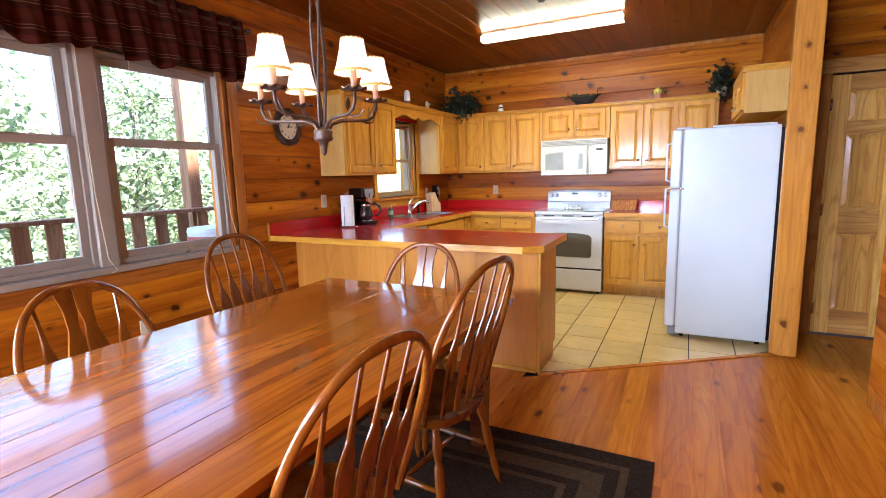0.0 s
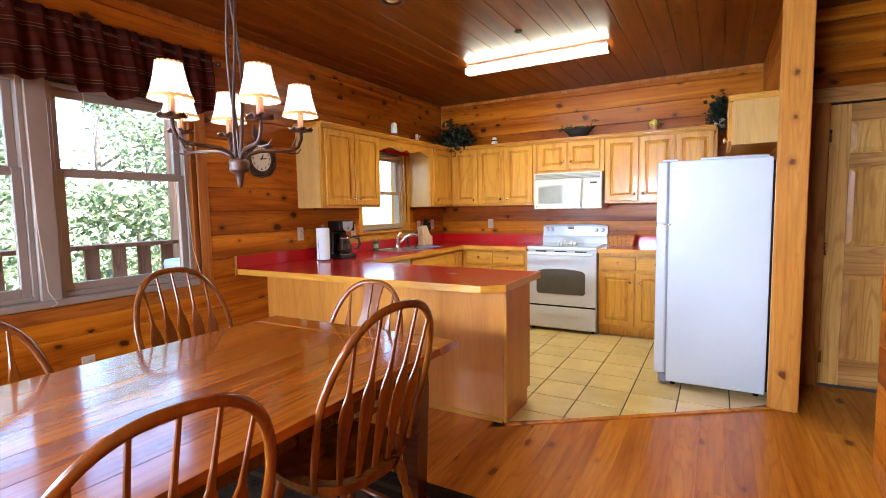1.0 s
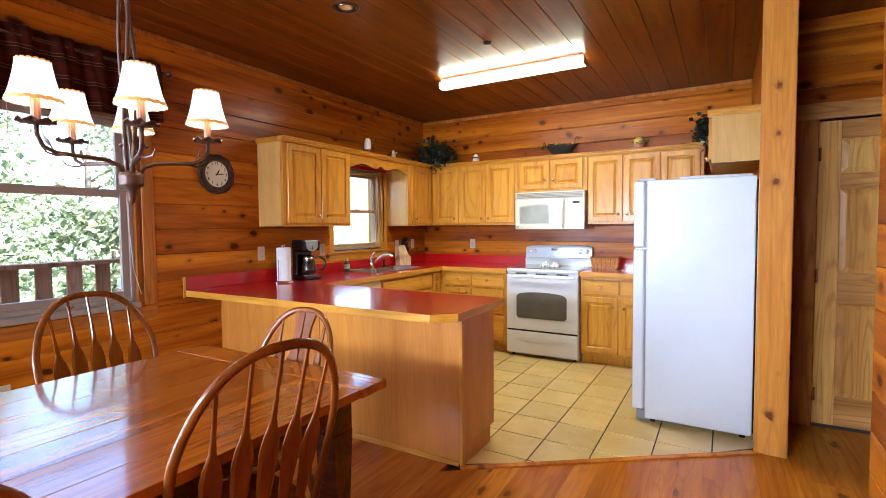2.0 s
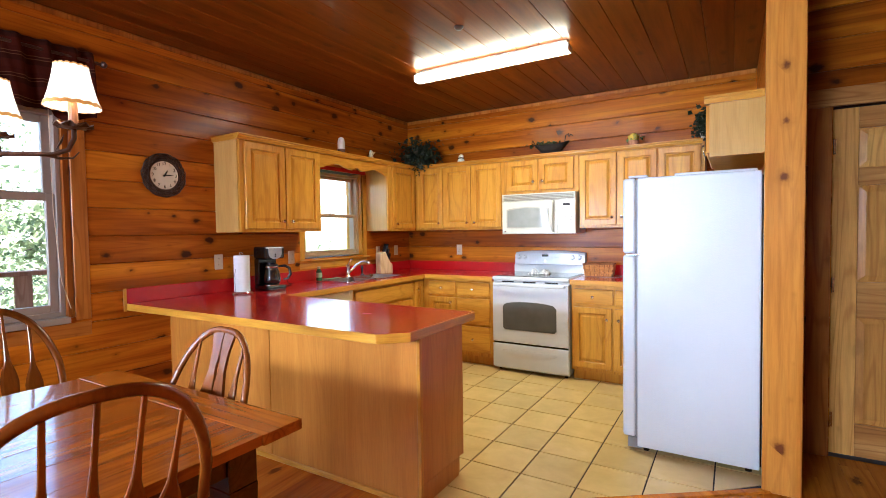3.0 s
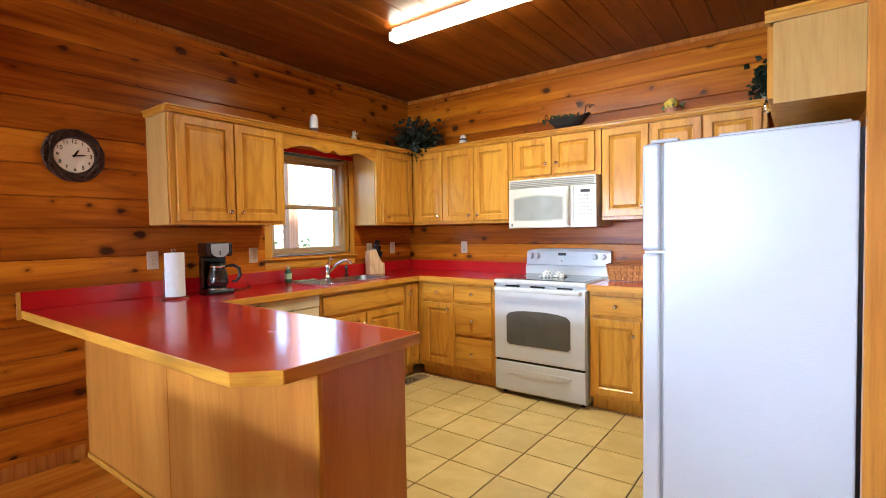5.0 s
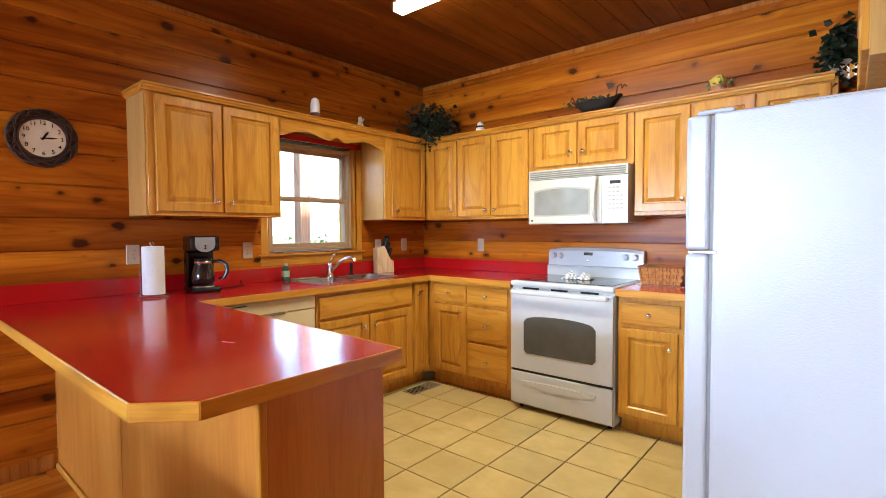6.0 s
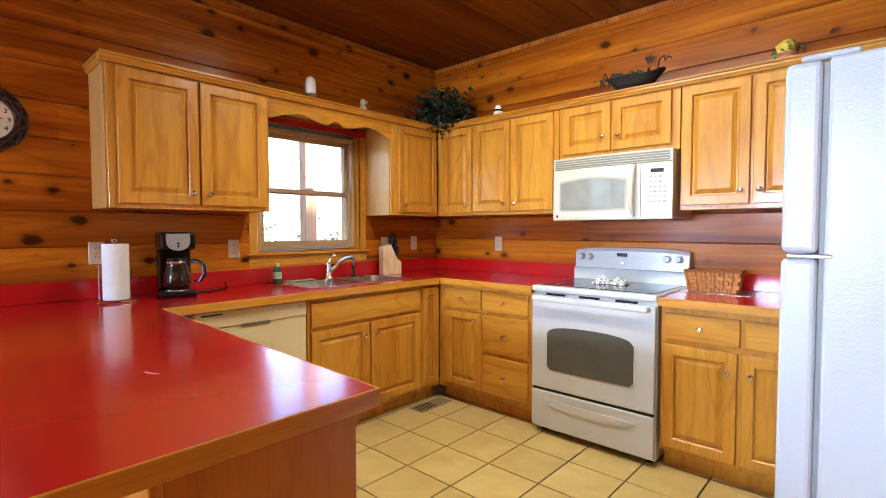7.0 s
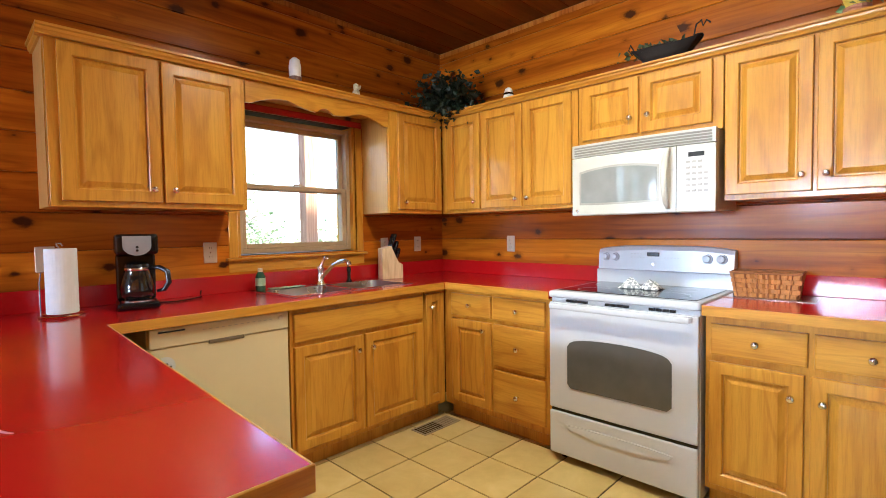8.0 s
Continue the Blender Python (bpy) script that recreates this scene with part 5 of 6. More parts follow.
        rings = [[bm.verts.new((rr * math.cos(2 * math.pi * k / 24), rr * math.sin(2 * math.pi * k / 24), z)) for k in range(24)] for rr, z in outer + [(x - 0.0015, z) for x, z in reversed(outer)]]
        for p, q in zip(rings, rings[1:] + rings[:1]):
            for k in range(24):
                j = (k + 1) % 24
                bm.faces.new((p[k], p[j], q[j], q[k]))
        bmesh.ops.recalc_face_normals(bm, faces=bm.faces)
        s = part("shade", bm, SHADE, a, "lit cream parchment shade", smooth=True, m=m)
        for rr, z, h in ((0.073, 0.296, 0.012), (0.0442, 0.416, 0.005)):
            bm = bmesh.new()
            ring = [[bm.verts.new((q * math.cos(2 * math.pi * k / 48), q * math.sin(2 * math.pi * k / 48), y + (0.002 if k % 3 else -0.001))) for k in range(48)] for q, y in ((rr, z), (rr - 0.003 * (h > 0.01), z + h))]
            for k in range(48):
                j = (k + 1) % 48
                bm.faces.new((ring[0][k], ring[0][j], ring[1][j], ring[1][k]))
            part("braid", bm, SHADE_TRIM, s, "tan laced braid")
        # the bulb
        lamp("bulb_light", "POINT", 0.24, (1.0, 0.72, 0.42), pose(CH.x + dx, CH.y + dy, 1.45 + 0.36), soft=0.02)


CANDLE = plain("tan_candle", (0.22, 0.10, 0.06), 0.5)
chandelier()

# ---- sink and things on the counter ----
sink = thing("sink", "double-bowl stainless steel sink set in the counter", "sink")
sx0, sy0, sx1, sy1 = 0.075, -1.67, 0.525, -0.81
bm = bmesh.new()
mid_y = (sy0 + sy1) / 2
bowls = ((0.15, sy0 + 0.035, 0.495, mid_y - 0.018), (0.15, mid_y + 0.018, 0.495, sy1 - 0.035))
# rim, in strips round the bowls
zr = 0.9165
for r in ((sx0, sy0, bowls[0][0], sy1), (bowls[0][2], sy0, sx1, sy1), (bowls[0][0], sy0, bowls[0][2], bowls[0][1]), (bowls[0][0], bowls[0][3], bowls[0][2], bowls[1][1]), (bowls[0][0], bowls[1][3], bowls[0][2], sy1)):
    box(bm, r[0], r[1], 0.9122, r[2], r[3], zr)
part("rim", bm, STEEL, sink)
for b in bowls:
    bm = bmesh.new()
    lv = [(0.0, zr - 0.001), (0.012, 0.87), (0.03, 0.77), (0.07, 0.755)]
    rings = []
    for ins, z in lv:
        x0, y0, x1, y1 = b[0] + ins, b[1] + ins, b[2] - ins, b[3] - ins
        rr = 0.05 - ins * 0.3
        ring = []
        for cx, cy, a0 in ((x1 - rr, y1 - rr, 0), (x0 + rr, y1 - rr, 90), (x0 + rr, y0 + rr, 180), (x1 - rr, y0 + rr, 270)):
            for k in range(5):
                a = radians(a0 + 22.5 * k)
                ring.append(bm.verts.new((cx + rr * math.cos(a), cy + rr * math.sin(a), z)))
        rings.append(ring)
    for p, q in zip(rings, rings[1:]):
        for k in range(20):
            bm.faces.new((p[k], q[k], q[(k + 1) % 20], p[(k + 1) % 20]))
    bm.faces.new(rings[-1])
    # bowl steel darker than the rim, to colour in the shade inside
    bw = part("bowl", bm, plain("shaded_steel", (0.42, 0.42, 0.42), 0.28, 1.0, vary=0.08), sink, smooth=True)
    part("drain", lathe(bmesh.new(), [(0.04, 0.756), (0.036, 0.759), (0.02, 0.757), (0.0, 0.757)], 18, ((b[0] + b[2]) / 2, (b[1] + b[3]) / 2)), CHROME, bw)

fx, fy = 0.112, -1.24
faucet = thing("faucet", "chrome single-lever kitchen faucet", "faucet", m=pose(fx, fy, zr))
part("base", lathe(bmesh.new(), [(0.034, 0.0), (0.034, 0.006), (0.026, 0.012), (0.023, 0.03), (0.021, 0.09), (0.024, 0.1), (0.021, 0.115), (0.0, 0.12)], 16), CHROME, faucet, smooth=True)
part("spout", tube(bmesh.new(), [(0.01, 0.0, 0.04), (0.045, 0.01, 0.075), (0.10, 0.03, 0.125), (0.15, 0.05, 0.15), (0.19, 0.062, 0.156), (0.215, 0.07, 0.145), (0.218, 0.071, 0.125)], [0.013, 0.013, 0.012, 0.012, 0.0125, 0.015, 0.014], 10), CHROME, faucet, smooth=True)
part("lever", tube(bmesh.new(), [(0.0, 0.0, 0.11), (0.012, 0.006, 0.14), (0.03, 0.015, 0.168), (0.05, 0.02, 0.176)], [0.014, 0.008, 0.010, 0.012], 8), CHROME, faucet, smooth=True)
spray = thing("sink_sprayer", "black side sprayer of the sink", "sprayer", m=pose(0.11, -1.02, zr))
part("nozzle", lathe(bmesh.new(), [(0.02, 0), (0.016, 0.012), (0.011, 0.02), (0.012, 0.06), (0.016, 0.08), (0.012, 0.1), (0.0, 0.102)], 12), BLACK, spray, smooth=True)

soap = thing("soap_bottle", "dark green dish soap bottle with a white cap", "bottle", m=pose(0.115, -1.64, zr))
b = part("bottle", lathe(bmesh.new(), [(0.0, 0.0), (0.026, 0.0), (0.028, 0.01), (0.027, 0.085), (0.018, 0.105), (0.012, 0.11)], 16), plain("green_bottle", (0.02, 0.07, 0.035), 0.15), soap, smooth=True)
part("cap", lathe(bmesh.new(), [(0.014, 0.1095), (0.014, 0.13), (0.0, 0.132)], 14), IVORY, soap)
part("paper_label", lathe(bmesh.new(), [(0.0284, 0.03), (0.0284, 0.075)], 16), plain("pale_label", (0.3, 0.4, 0.25), 0.5), b)
cloth = bmesh.new()
bmesh.ops.create_grid(cloth, x_segments=14, y_segments=8, size=0.5)
for v in cloth.verts:
    v.co = Vector((v.co.x * 0.06, v.co.y * 0.22, 0.004 + 0.010 * abs(noise.noise(v.co * 5))))
tagged(part("dishcloth", cloth, plain("pale_green_cloth", (0.30, 0.36, 0.24), 0.9, vary=0.4, scale=60), m=pose(0.108, -1.47, zr), smooth=True), "crumpled pale green dishcloth beside the faucet", "cloth")
bpy.data.objects["dishcloth"].modifiers.new("thickness", "SOLIDIFY").thickness = 0.003

towel = thing("paper_towel_holder", "white paper towel roll on a chrome wire stand", "paper towel", m=pose(0.262, -2.575, CT1))
part("roll", lathe(bmesh.new(), [(0.02, 0.016), (0.055, 0.016), (0.0565, 0.02), (0.0565, 0.285), (0.055, 0.288), (0.02, 0.288)], 28), plain("white_paper", (0.68, 0.68, 0.67), 0.9, vary=0.03, scale=40, bump=0.4), towel, smooth=False)
ring = [(0.078 * math.cos(a), 0.078 * math.sin(a), 0.008) for a in np.linspace(0, 2 * math.pi, 30)]
part("base_ring", tube(bmesh.new(), ring, 0.0035, 6), CHROME, towel)
part("rod", tube(bmesh.new(), [(0, 0, 0.006), (0, 0, 0.29), (-0.008, -0.01, 0.3), (0.0, -0.014, 0.312), (0.008, 0.0, 0.312), (0.004, 0.008, 0.3)], 0.0035, 6), CHROME, towel)
part("side_rod", tube(bmesh.new(), [(0.02, -0.0755, 0.008), (0.02, -0.0755, 0.15), (0.02, -0.07, 0.19)], 0.0022, 6), plain("dark_wire", (0.1, 0.1, 0.1), 0.4, 0.8), towel)
for a in (0.6, 2.7, 4.8):
    part("foot", lathe(bmesh.new(), [(0.0, 0.0), (0.007, 0.003), (0.007, 0.008), (0.0, 0.011)], 8, (0.08 * math.cos(a), 0.08 * math.sin(a))), CHROME, towel)

cm = thing("coffee_maker", "black and silver drip coffee maker with a glass carafe", "coffee maker", m=pose(0.225, -2.29, CT1, 0, 0, 80))
part("base", boxed(-0.085, -0.11, 0.0, 0.085, 0.1, 0.035, 0.012, 2), BLACK, cm)
part("tower", boxed(-0.08, 0.03, 0.0352, 0.08, 0.1, 0.25, 0.01, 2), BLACK, cm)
hd = part("head", boxed(-0.085, -0.09, 0.2502, 0.085, 0.1, 0.345, 0.014, 2), BLACK, cm)
pts = [(-0.056, 0.336), (-0.056, 0.3)] + [(0.056 * math.cos(a), 0.292 + 0.045 * math.sin(a)) for a in np.linspace(math.pi, 2 * math.pi, 12)] + [(0.056, 0.336)]
pl = part("silver_plate", turned(slab(bmesh.new(), pts, 0.0, 0.004), pose(0, -0.0902, 0, 90, 0, 0)), plain("silver_plastic", (0.32, 0.32, 0.32), 0.35, 0.3), hd)
for z in (0.285, 0.27):
    part("button", lathe(bmesh.new(), [(0.006, 0), (0.005, 0.004), (0, 0.005)], 10), BLACK, pl, m=pose(0, -0.0945, z, 90, 0, 0))
part("hot_plate", lathe(bmesh.new(), [(0.065, 0.0352), (0.065, 0.04), (0.0, 0.041)], 20, (0, -0.035)), STEEL, cm)
gl = Nodes("carafe_glass")
gl.finish((0.02, 0.018, 0.016), 0.04, coat=0.5)
gl.bsdf.inputs["Transmission Weight"].default_value = 0.55
cf = part("carafe", lathe(bmesh.new(), [(0.0, 0.042), (0.052, 0.042), (0.066, 0.065), (0.067, 0.10), (0.056, 0.15), (0.046, 0.178), (0.05, 0.19)], 24, (0, -0.035)), gl.mat, cm, "dark glass carafe", smooth=True)
part("band", lathe(bmesh.new(), [(0.0475, 0.176), (0.051, 0.178), (0.051, 0.19), (0.047, 0.192)], 24, (0, -0.035)), STEEL, cf, smooth=True)
part("lid", lathe(bmesh.new(), [(0.05, 0.1925), (0.046, 0.206), (0.02, 0.215), (0.0, 0.216)], 20, (0, -0.035)), BLACK, cf)
part("handle", tube(bmesh.new(), [(0.045, -0.06, 0.185), (0.085, -0.085, 0.19), (0.115, -0.105, 0.17), (0.12, -0.11, 0.12), (0.10, -0.1, 0.085), (0.075, -0.08, 0.08)], [0.008, 0.011, 0.012, 0.012, 0.01, 0.007], 8), BLACK, cf, smooth=True)
cord = thing("power_cord", "black appliance cord lying on the counter", "cord")
part("cable", tube(bmesh.new(), [(0.16, -2.2, 0.917), (0.2, -2.12, 0.917), (0.17, -2.04, 0.917), (0.12, -1.97, 0.918), (0.05, -1.95, 0.922), (0.03, -1.94, 0.94)], 0.004, 6), BLACK, cord)

kb = thing("knife_block", "slanted pale wood knife block with black handles", "knife block", m=pose(0.135, -0.68, CT1, 0, 0, 70))
bm = slab(bmesh.new(), [(-0.075, 0.0), (0.08, 0.0), (0.08, 0.10), (0.045, 0.115), (-0.005, 0.235), (-0.075, 0.215)], -0.05, 0.05)
bmesh.ops.bevel(bm, geom=list(bm.edges), offset=0.003, segments=1, affect="EDGES")
part("block", turned(bm, pose(0, 0, 0, 90, 0, 0)), oak("pale_block_wood", (0.68, 0.50, 0.28), (0.6, 0.42, 0.22)), kb)
for k in range(9):
    f, w = 0.16 + 0.34 * (k // 3), -0.03 + 0.03 * (k % 3)
    base = Vector((0.045 - 0.05 * f, w, 0.115 + 0.12 * f))
    tip = base + Vector((0.30, 0.0, 0.95)) * (0.085 + 0.012 * (k // 3))
    part("knife_handle", tube(bmesh.new(), [base - Vector((0.01, 0, 0.01)), base.lerp(tip, 0.3), base.lerp(tip, 0.7), tip], [0.010, 0.013, 0.0135, 0.010], 8, 0.8, (0, 1, 0)), BLACK, kb, smooth=True)
part("badge", boxed(0.0802, -0.018, 0.035, 0.0812, 0.018, 0.048), BLACK, kb)


def outlet(name, label, m, switch=False):
    """A wall plate; local x along the wall, local -y into the room."""
    o = thing(name, label, "outlet", "wall plates", m)
    part("plate", boxed(-0.036, -0.006, -0.058, 0.036, 0.0, 0.058, 0.003), IVORY, o)
    if switch:
        part("toggle", boxed(-0.006, -0.016, -0.012, 0.006, -0.006, 0.01, 0.002), IVORY, o)
    else:
        for z in (-0.024, 0.024):
            soc = part("socket", turned(lathe(bmesh.new(), [(0.016, 0.0), (0.016, 0.002), (0.0, 0.0025)], 16), pose(0, -0.006, z, 90, 0, 0)), IVORY, o)
            for xx in (-0.006, 0.006):
                part("slot", boxed(xx - 0.001, -0.0092, z - 0.003, xx + 0.001, -0.0086, z + 0.006), BLACK, soc)
    part("screw", turned(lathe(bmesh.new(), [(0.003, 0.0), (0.0, 0.001)], 8), pose(0, -0.006, 0.0 if not switch else 0.042, 90, 0, 0)), STEEL, o)


OUT = "ivory wall outlet plate on the pine boards"
for y, z, sw in ((-2.60, 1.148, False), (-1.88, 1.147, False), (-0.30, 1.148, False), (-0.635, 1.145, False), (-4.325, 0.46, False)):
    outlet("wall_outlet", OUT, pose(0.0162, y, z, 0, 0, 90), sw)
outlet("wall_outlet", OUT, pose(0.723, -0.0162, 1.148))

bk = thing("bread_basket", "woven brown splint basket on the counter", "basket", m=pose(2.35, -0.21, CT1 + 0.004, 0, 0, 4))
WICKER = [plain("splint_tan", (0.46, 0.19, 0.042), 0.6, vary=0.25, scale=40), plain("splint_brown", (0.25, 0.085, 0.018), 0.6, vary=0.25, scale=40)]
rows_, cols = 5, 22
per = [(-0.12, -0.075), (0.12, -0.075), (0.12, 0.075), (-0.12, 0.075)]


def ring_point(f, z):
    """Walk round the basket's rectangle, flaring with height."""
    s = 1 + 0.16 * z / 0.12
    f = (f % 1) * 4
    i = int(f)
    a, b_ = per[i], per[(i + 1) % 4]
    t = f - i
    return Vector(((a[0] + (b_[0] - a[0]) * t) * s, (a[1] + (b_[1] - a[1]) * t) * s, z))


for r in range(rows_):
    bm = bmesh.new()
    z0, z1 = 0.004 + r * 0.022, 0.004 + r * 0.022 + 0.019
    n = 96
    pr = []
    for k in range(n):
        w = 0.0045 * (1 if (k // 2 + r) % 2 else -1)
        a, b_ = ring_point(k / n, z0), ring_point(k / n, z1)
        d_ = Vector((a.x, a.y, 0)).normalized()
        pr.append([bm.verts.new(p) for p in (a + d_ * w, b_ + d_ * w, b_ + d_ * (w - 0.002), a + d_ * (w - 0.002))])
    for k in range(n):
        p, q = pr[k], pr[(k + 1) % n]
        for i in range(4):
            bm.faces.new((p[i], q[i], q[(i + 1) % 4], p[(i + 1) % 4]))
    part("weaver", bm, WICKER[0], bk)
for k in range(0, 96, 4):
    a, b_ = ring_point((k + 1) / 96, 0.002), ring_point((k + 1) / 96, 0.115)
    part("stake", tube(bmesh.new(), [a, b_], 0.0045, 6, 0.35, (a.x, a.y, 0)), WICKER[1], bk)
part("rim", tube(bmesh.new(), [ring_point(k / 40, 0.118) for k in range(41)], 0.006, 6), WICKER[1], bk)
part("bottom", boxed(-0.118, -0.073, 0.0, 0.118, 0.073, 0.003), WICKER[1], bk)
part("board", boxed(-0.205, -0.12, 0.0, 0.205, 0.12, 0.003, 0.001), plain("clear_cutting_board", (0.3, 0.2, 0.16), 0.1), None, m=pose(2.335, -0.19, CT1 + 0.0003, 0, 0, 2))
tagged(bpy.data.objects["board"], "thin glass cutting board under the basket", "cutting board")
bpy.data.objects["board"].name = "cutting_board"

cl = bmesh.new()
bmesh.ops.create_grid(cl, x_segments=24, y_segments=14, size=0.5)
for v in cl.verts:
    u, w = v.co.x, v.co.y
    h = 0.058 * max(0, 1 - (2 * abs(abs(u) - 0.22)) ** 2 * 3) * max(0.0, 1 - (2 * w) ** 2)
    pinch = 0.35 + 0.65 * min(1, abs(u) / 0.2)
    v.co = Vector((u * 0.21, w * 0.10 * pinch, 0.002 + h * pinch * (0.8 + 0.4 * noise.noise(Vector((u * 9, w * 9, 1))))))
n_ = Nodes("checked_cloth")
ck = n_.add("ShaderNodeTexChecker")
ck.inputs["Scale"].default_value = 55
ck.inputs[1].default_value, ck.inputs[2].default_value = (0.75, 0.75, 0.73, 1), (0.32, 0.33, 0.33, 1)
n_.link(n_.coords(random_shift=False), ck.inputs["Vector"])
n_.finish(ck.outputs["Color"], 0.9)
ob = part("dish_towel", cl, n_.mat, m=pose(1.80, -0.33, 0.9265), smooth=True)
tagged(ob, "bow-folded checked dish towel on the cooktop", "towel")
ob.modifiers.new("thickness", "SOLIDIFY").thickness = 0.003

# floor register
vent = thing("floor_vent", "brown metal floor register by the sink cabinet", "vent", m=pose(0.665, -0.76, 0.002))
part("frame", boxed(-0.065, -0.16, 0.0, 0.065, 0.16, 0.004, 0.001), plain("tan_metal", (0.28, 0.2, 0.11), 0.5), vent)
for k in range(14):
    part("slat", boxed(-0.05, -0.145 + k * 0.021, 0.0042, 0.05, -0.136 + k * 0.021, 0.006), BLACK if k < 8 else plain("tan_slat", (0.2, 0.14, 0.08), 0.5), vent)

# ---- wall clock ----
ck_ = thing("wall_clock", "round clock in a dark woven twig frame", "clock", m=pose(0.016, -3.005, 1.778, 0, 0, 90))
ROT = pose(0, 0, 0, 90, 0, 0)
part("face", turned(lathe(bmesh.new(), [(0.0, 0.016), (0.102, 0.016), (0.102, 0.02), (0.0, 0.021)][::-1], 40), ROT), plain("cream_face", (0.60, 0.53, 0.40), 0.5, vary=0.06), ck_)
part("back", turned(lathe(bmesh.new(), [(0.13, 0.0), (0.13, 0.012), (0.0, 0.0155)], 32), ROT), BRONZE, ck_)
part("rim", turned(tube(bmesh.new(), [(0.104 * math.cos(a), 0.104 * math.sin(a), 0.02) for a in np.linspace(0, 2 * math.pi, 49)], 0.007, 8), ROT), BRONZE, ck_, smooth=True)
for j in range(9):
    pts = []
    for a in np.linspace(0, 2 * math.pi, 90):
        r = 0.132 + 0.018 * math.sin(7 * a + j * 0.7)
        pts.append((r * math.cos(a), r * math.sin(a), 0.018 + 0.012 * math.sin(11 * a + j * 1.9)))
    part("twig", turned(tube(bmesh.new(), pts, 0.0038, 5), ROT), BRONZE, ck_, smooth=True)
for h in range(1, 13):
    cu = bpy.data.curves.new("numeral", "FONT")
    cu.body, cu.size, cu.align_x, cu.align_y, cu.extrude = str(h), 0.03, "CENTER", "CENTER", 0.0005
    cu.materials.append(BLACK)
    a = radians(90 - 30 * h)
    ob = new("numeral", cu)
    ob.parent = ck_
    ob.matrix_basis = pose(0.08 * math.cos(a), -0.0212, 0.08 * math.sin(a), 90, 0, 0)
for nm, ang, ln, w in (("hour_hand", 90 - 32, 0.045, 0.004), ("minute_hand", 90 - 85, 0.066, 0.003)):
    bm = slab(bmesh.new(), [(-0.012, -w), (ln * 0.6, -w * 1.3), (ln, 0), (ln * 0.6, w * 1.3), (-0.012, w)], 0.0, 0.001)
    part(nm, turned(bm, pose(0, -0.0225, 0, 90, 0, 0) @ pose(0, 0, 0, 0, 0, ang)), BLACK, ck_)

# ---- plaid valance over the dining window ----


def plaid():
    n = Nodes("plaid_cotton")
    tc = n.add("ShaderNodeTexCoord")
    sep = n.add("ShaderNodeSeparateXYZ")
    n.link(tc.outputs["UV"], sep.inputs[0])
    cols_ = []
    for i, per_ in ((0, 0.12), (1, 0.12)):
        m1 = n.add("ShaderNodeMath", operation="MODULO")
        m1.inputs[1].default_value = per_
        n.link(sep.outputs[i], m1.inputs[0])
        m2 = n.add("ShaderNodeMath", operation="DIVIDE")
        m2.inputs[1].default_value = per_
        n.link(m1.outputs[0], m2.inputs[0])
        r = n.ramp(m2.outputs[0], [(0.0, (0.05, 0.009, 0.005)), (0.36, (0.010, 0.005, 0.003)), (0.60, (0.17, 0.09, 0.045)), (0.64, (0.014, 0.006, 0.004)), (0.74, (0.17, 0.09, 0.045)), (0.78, (0.032, 0.006, 0.004))])
        r.node.color_ramp.interpolation = "CONSTANT"
        cols_.append(r)
    col = n.mix(0.5, cols_[0], cols_[1])
    w = n.noise(n.coords(random_shift=False), 900, 2)
    mt = n.finish(col, 0.95, w, 0.3, spec=0.1)
    return mt


val = thing("curtain_valance", "gathered dark red plaid valance on a rod", "valance")
bm = bmesh.new()
uvl = bm.loops.layers.uv.new("UVMap")
ny, nz = 260, 14
V0, V1 = -5.47, -3.44
grid = []
uvs = {}
for i in range(ny + 1):
    y = V0 + (V1 - V0) * i / ny
    drop = 0.022 * math.sin(y * 11.0) + 0.014 * math.sin(y * 27 + 1)
    row = []
    for k in range(nz + 1):
        f = k / nz
        amp = 0.012 + 0.016 * (1 - f)
        zz = 2.075 + drop * (1 - f) + (2.475 - 2.075 - drop * (1 - f)) * f
        xx = 0.085 + amp * math.sin(y * 42 + 1.5 * math.sin(y * 7)) + 0.008 * math.sin(y * 90 + 6 * f)
        v = bm.verts.new((xx, y, zz))
        uvs[v] = (y * 1.35, zz)
        row.append(v)
    grid.append(row)
for i in range(ny):
    for k in range(nz):
        f = bm.faces.new((grid[i][k], grid[i + 1][k], grid[i + 1][k + 1], grid[i][k + 1]))
        for lp in f.loops:
            lp[uvl].uv = uvs[lp.vert]
vp = part("fabric", bm, plaid(), val, smooth=True)
vp.modifiers.new("thickness", "SOLIDIFY").thickness = 0.002
part("rod", tube(bmesh.new(), [(0.085, -5.52, 2.42), (0.085, -3.40, 2.42)], 0.009, 10), BRONZE, val)
part("finial", lathe(bmesh.new(), [(0.009, 0), (0.02, 0.008), (0.022, 0.02), (0.01, 0.035), (0.0, 0.036)], 12), BRONZE, val, m=pose(0.085, -3.402, 2.42, -90, 0, 0))
for y in (-5.5, -3.425):
    part("bracket", boxed(0.0005, y - 0.008, 2.41, 0.085, y + 0.008, 2.43, 0.003), STEEL, val)
cordb = thing("blind_cord", "thin white blind cord hanging by the window", "cord")
part("cord", tube(bmesh.new(), [(0.03, -3.66, 2.1), (0.028, -3.655, 1.5), (0.03, -3.63, 1.1), (0.035, -3.59, 0.93)], 0.0025, 5), IVORY, cordb)
part("cord", tube(bmesh.new(), [(0.032, -4.25, 2.1), (0.032, -4.25, 1.62)], 0.0022, 5), IVORY, cordb)
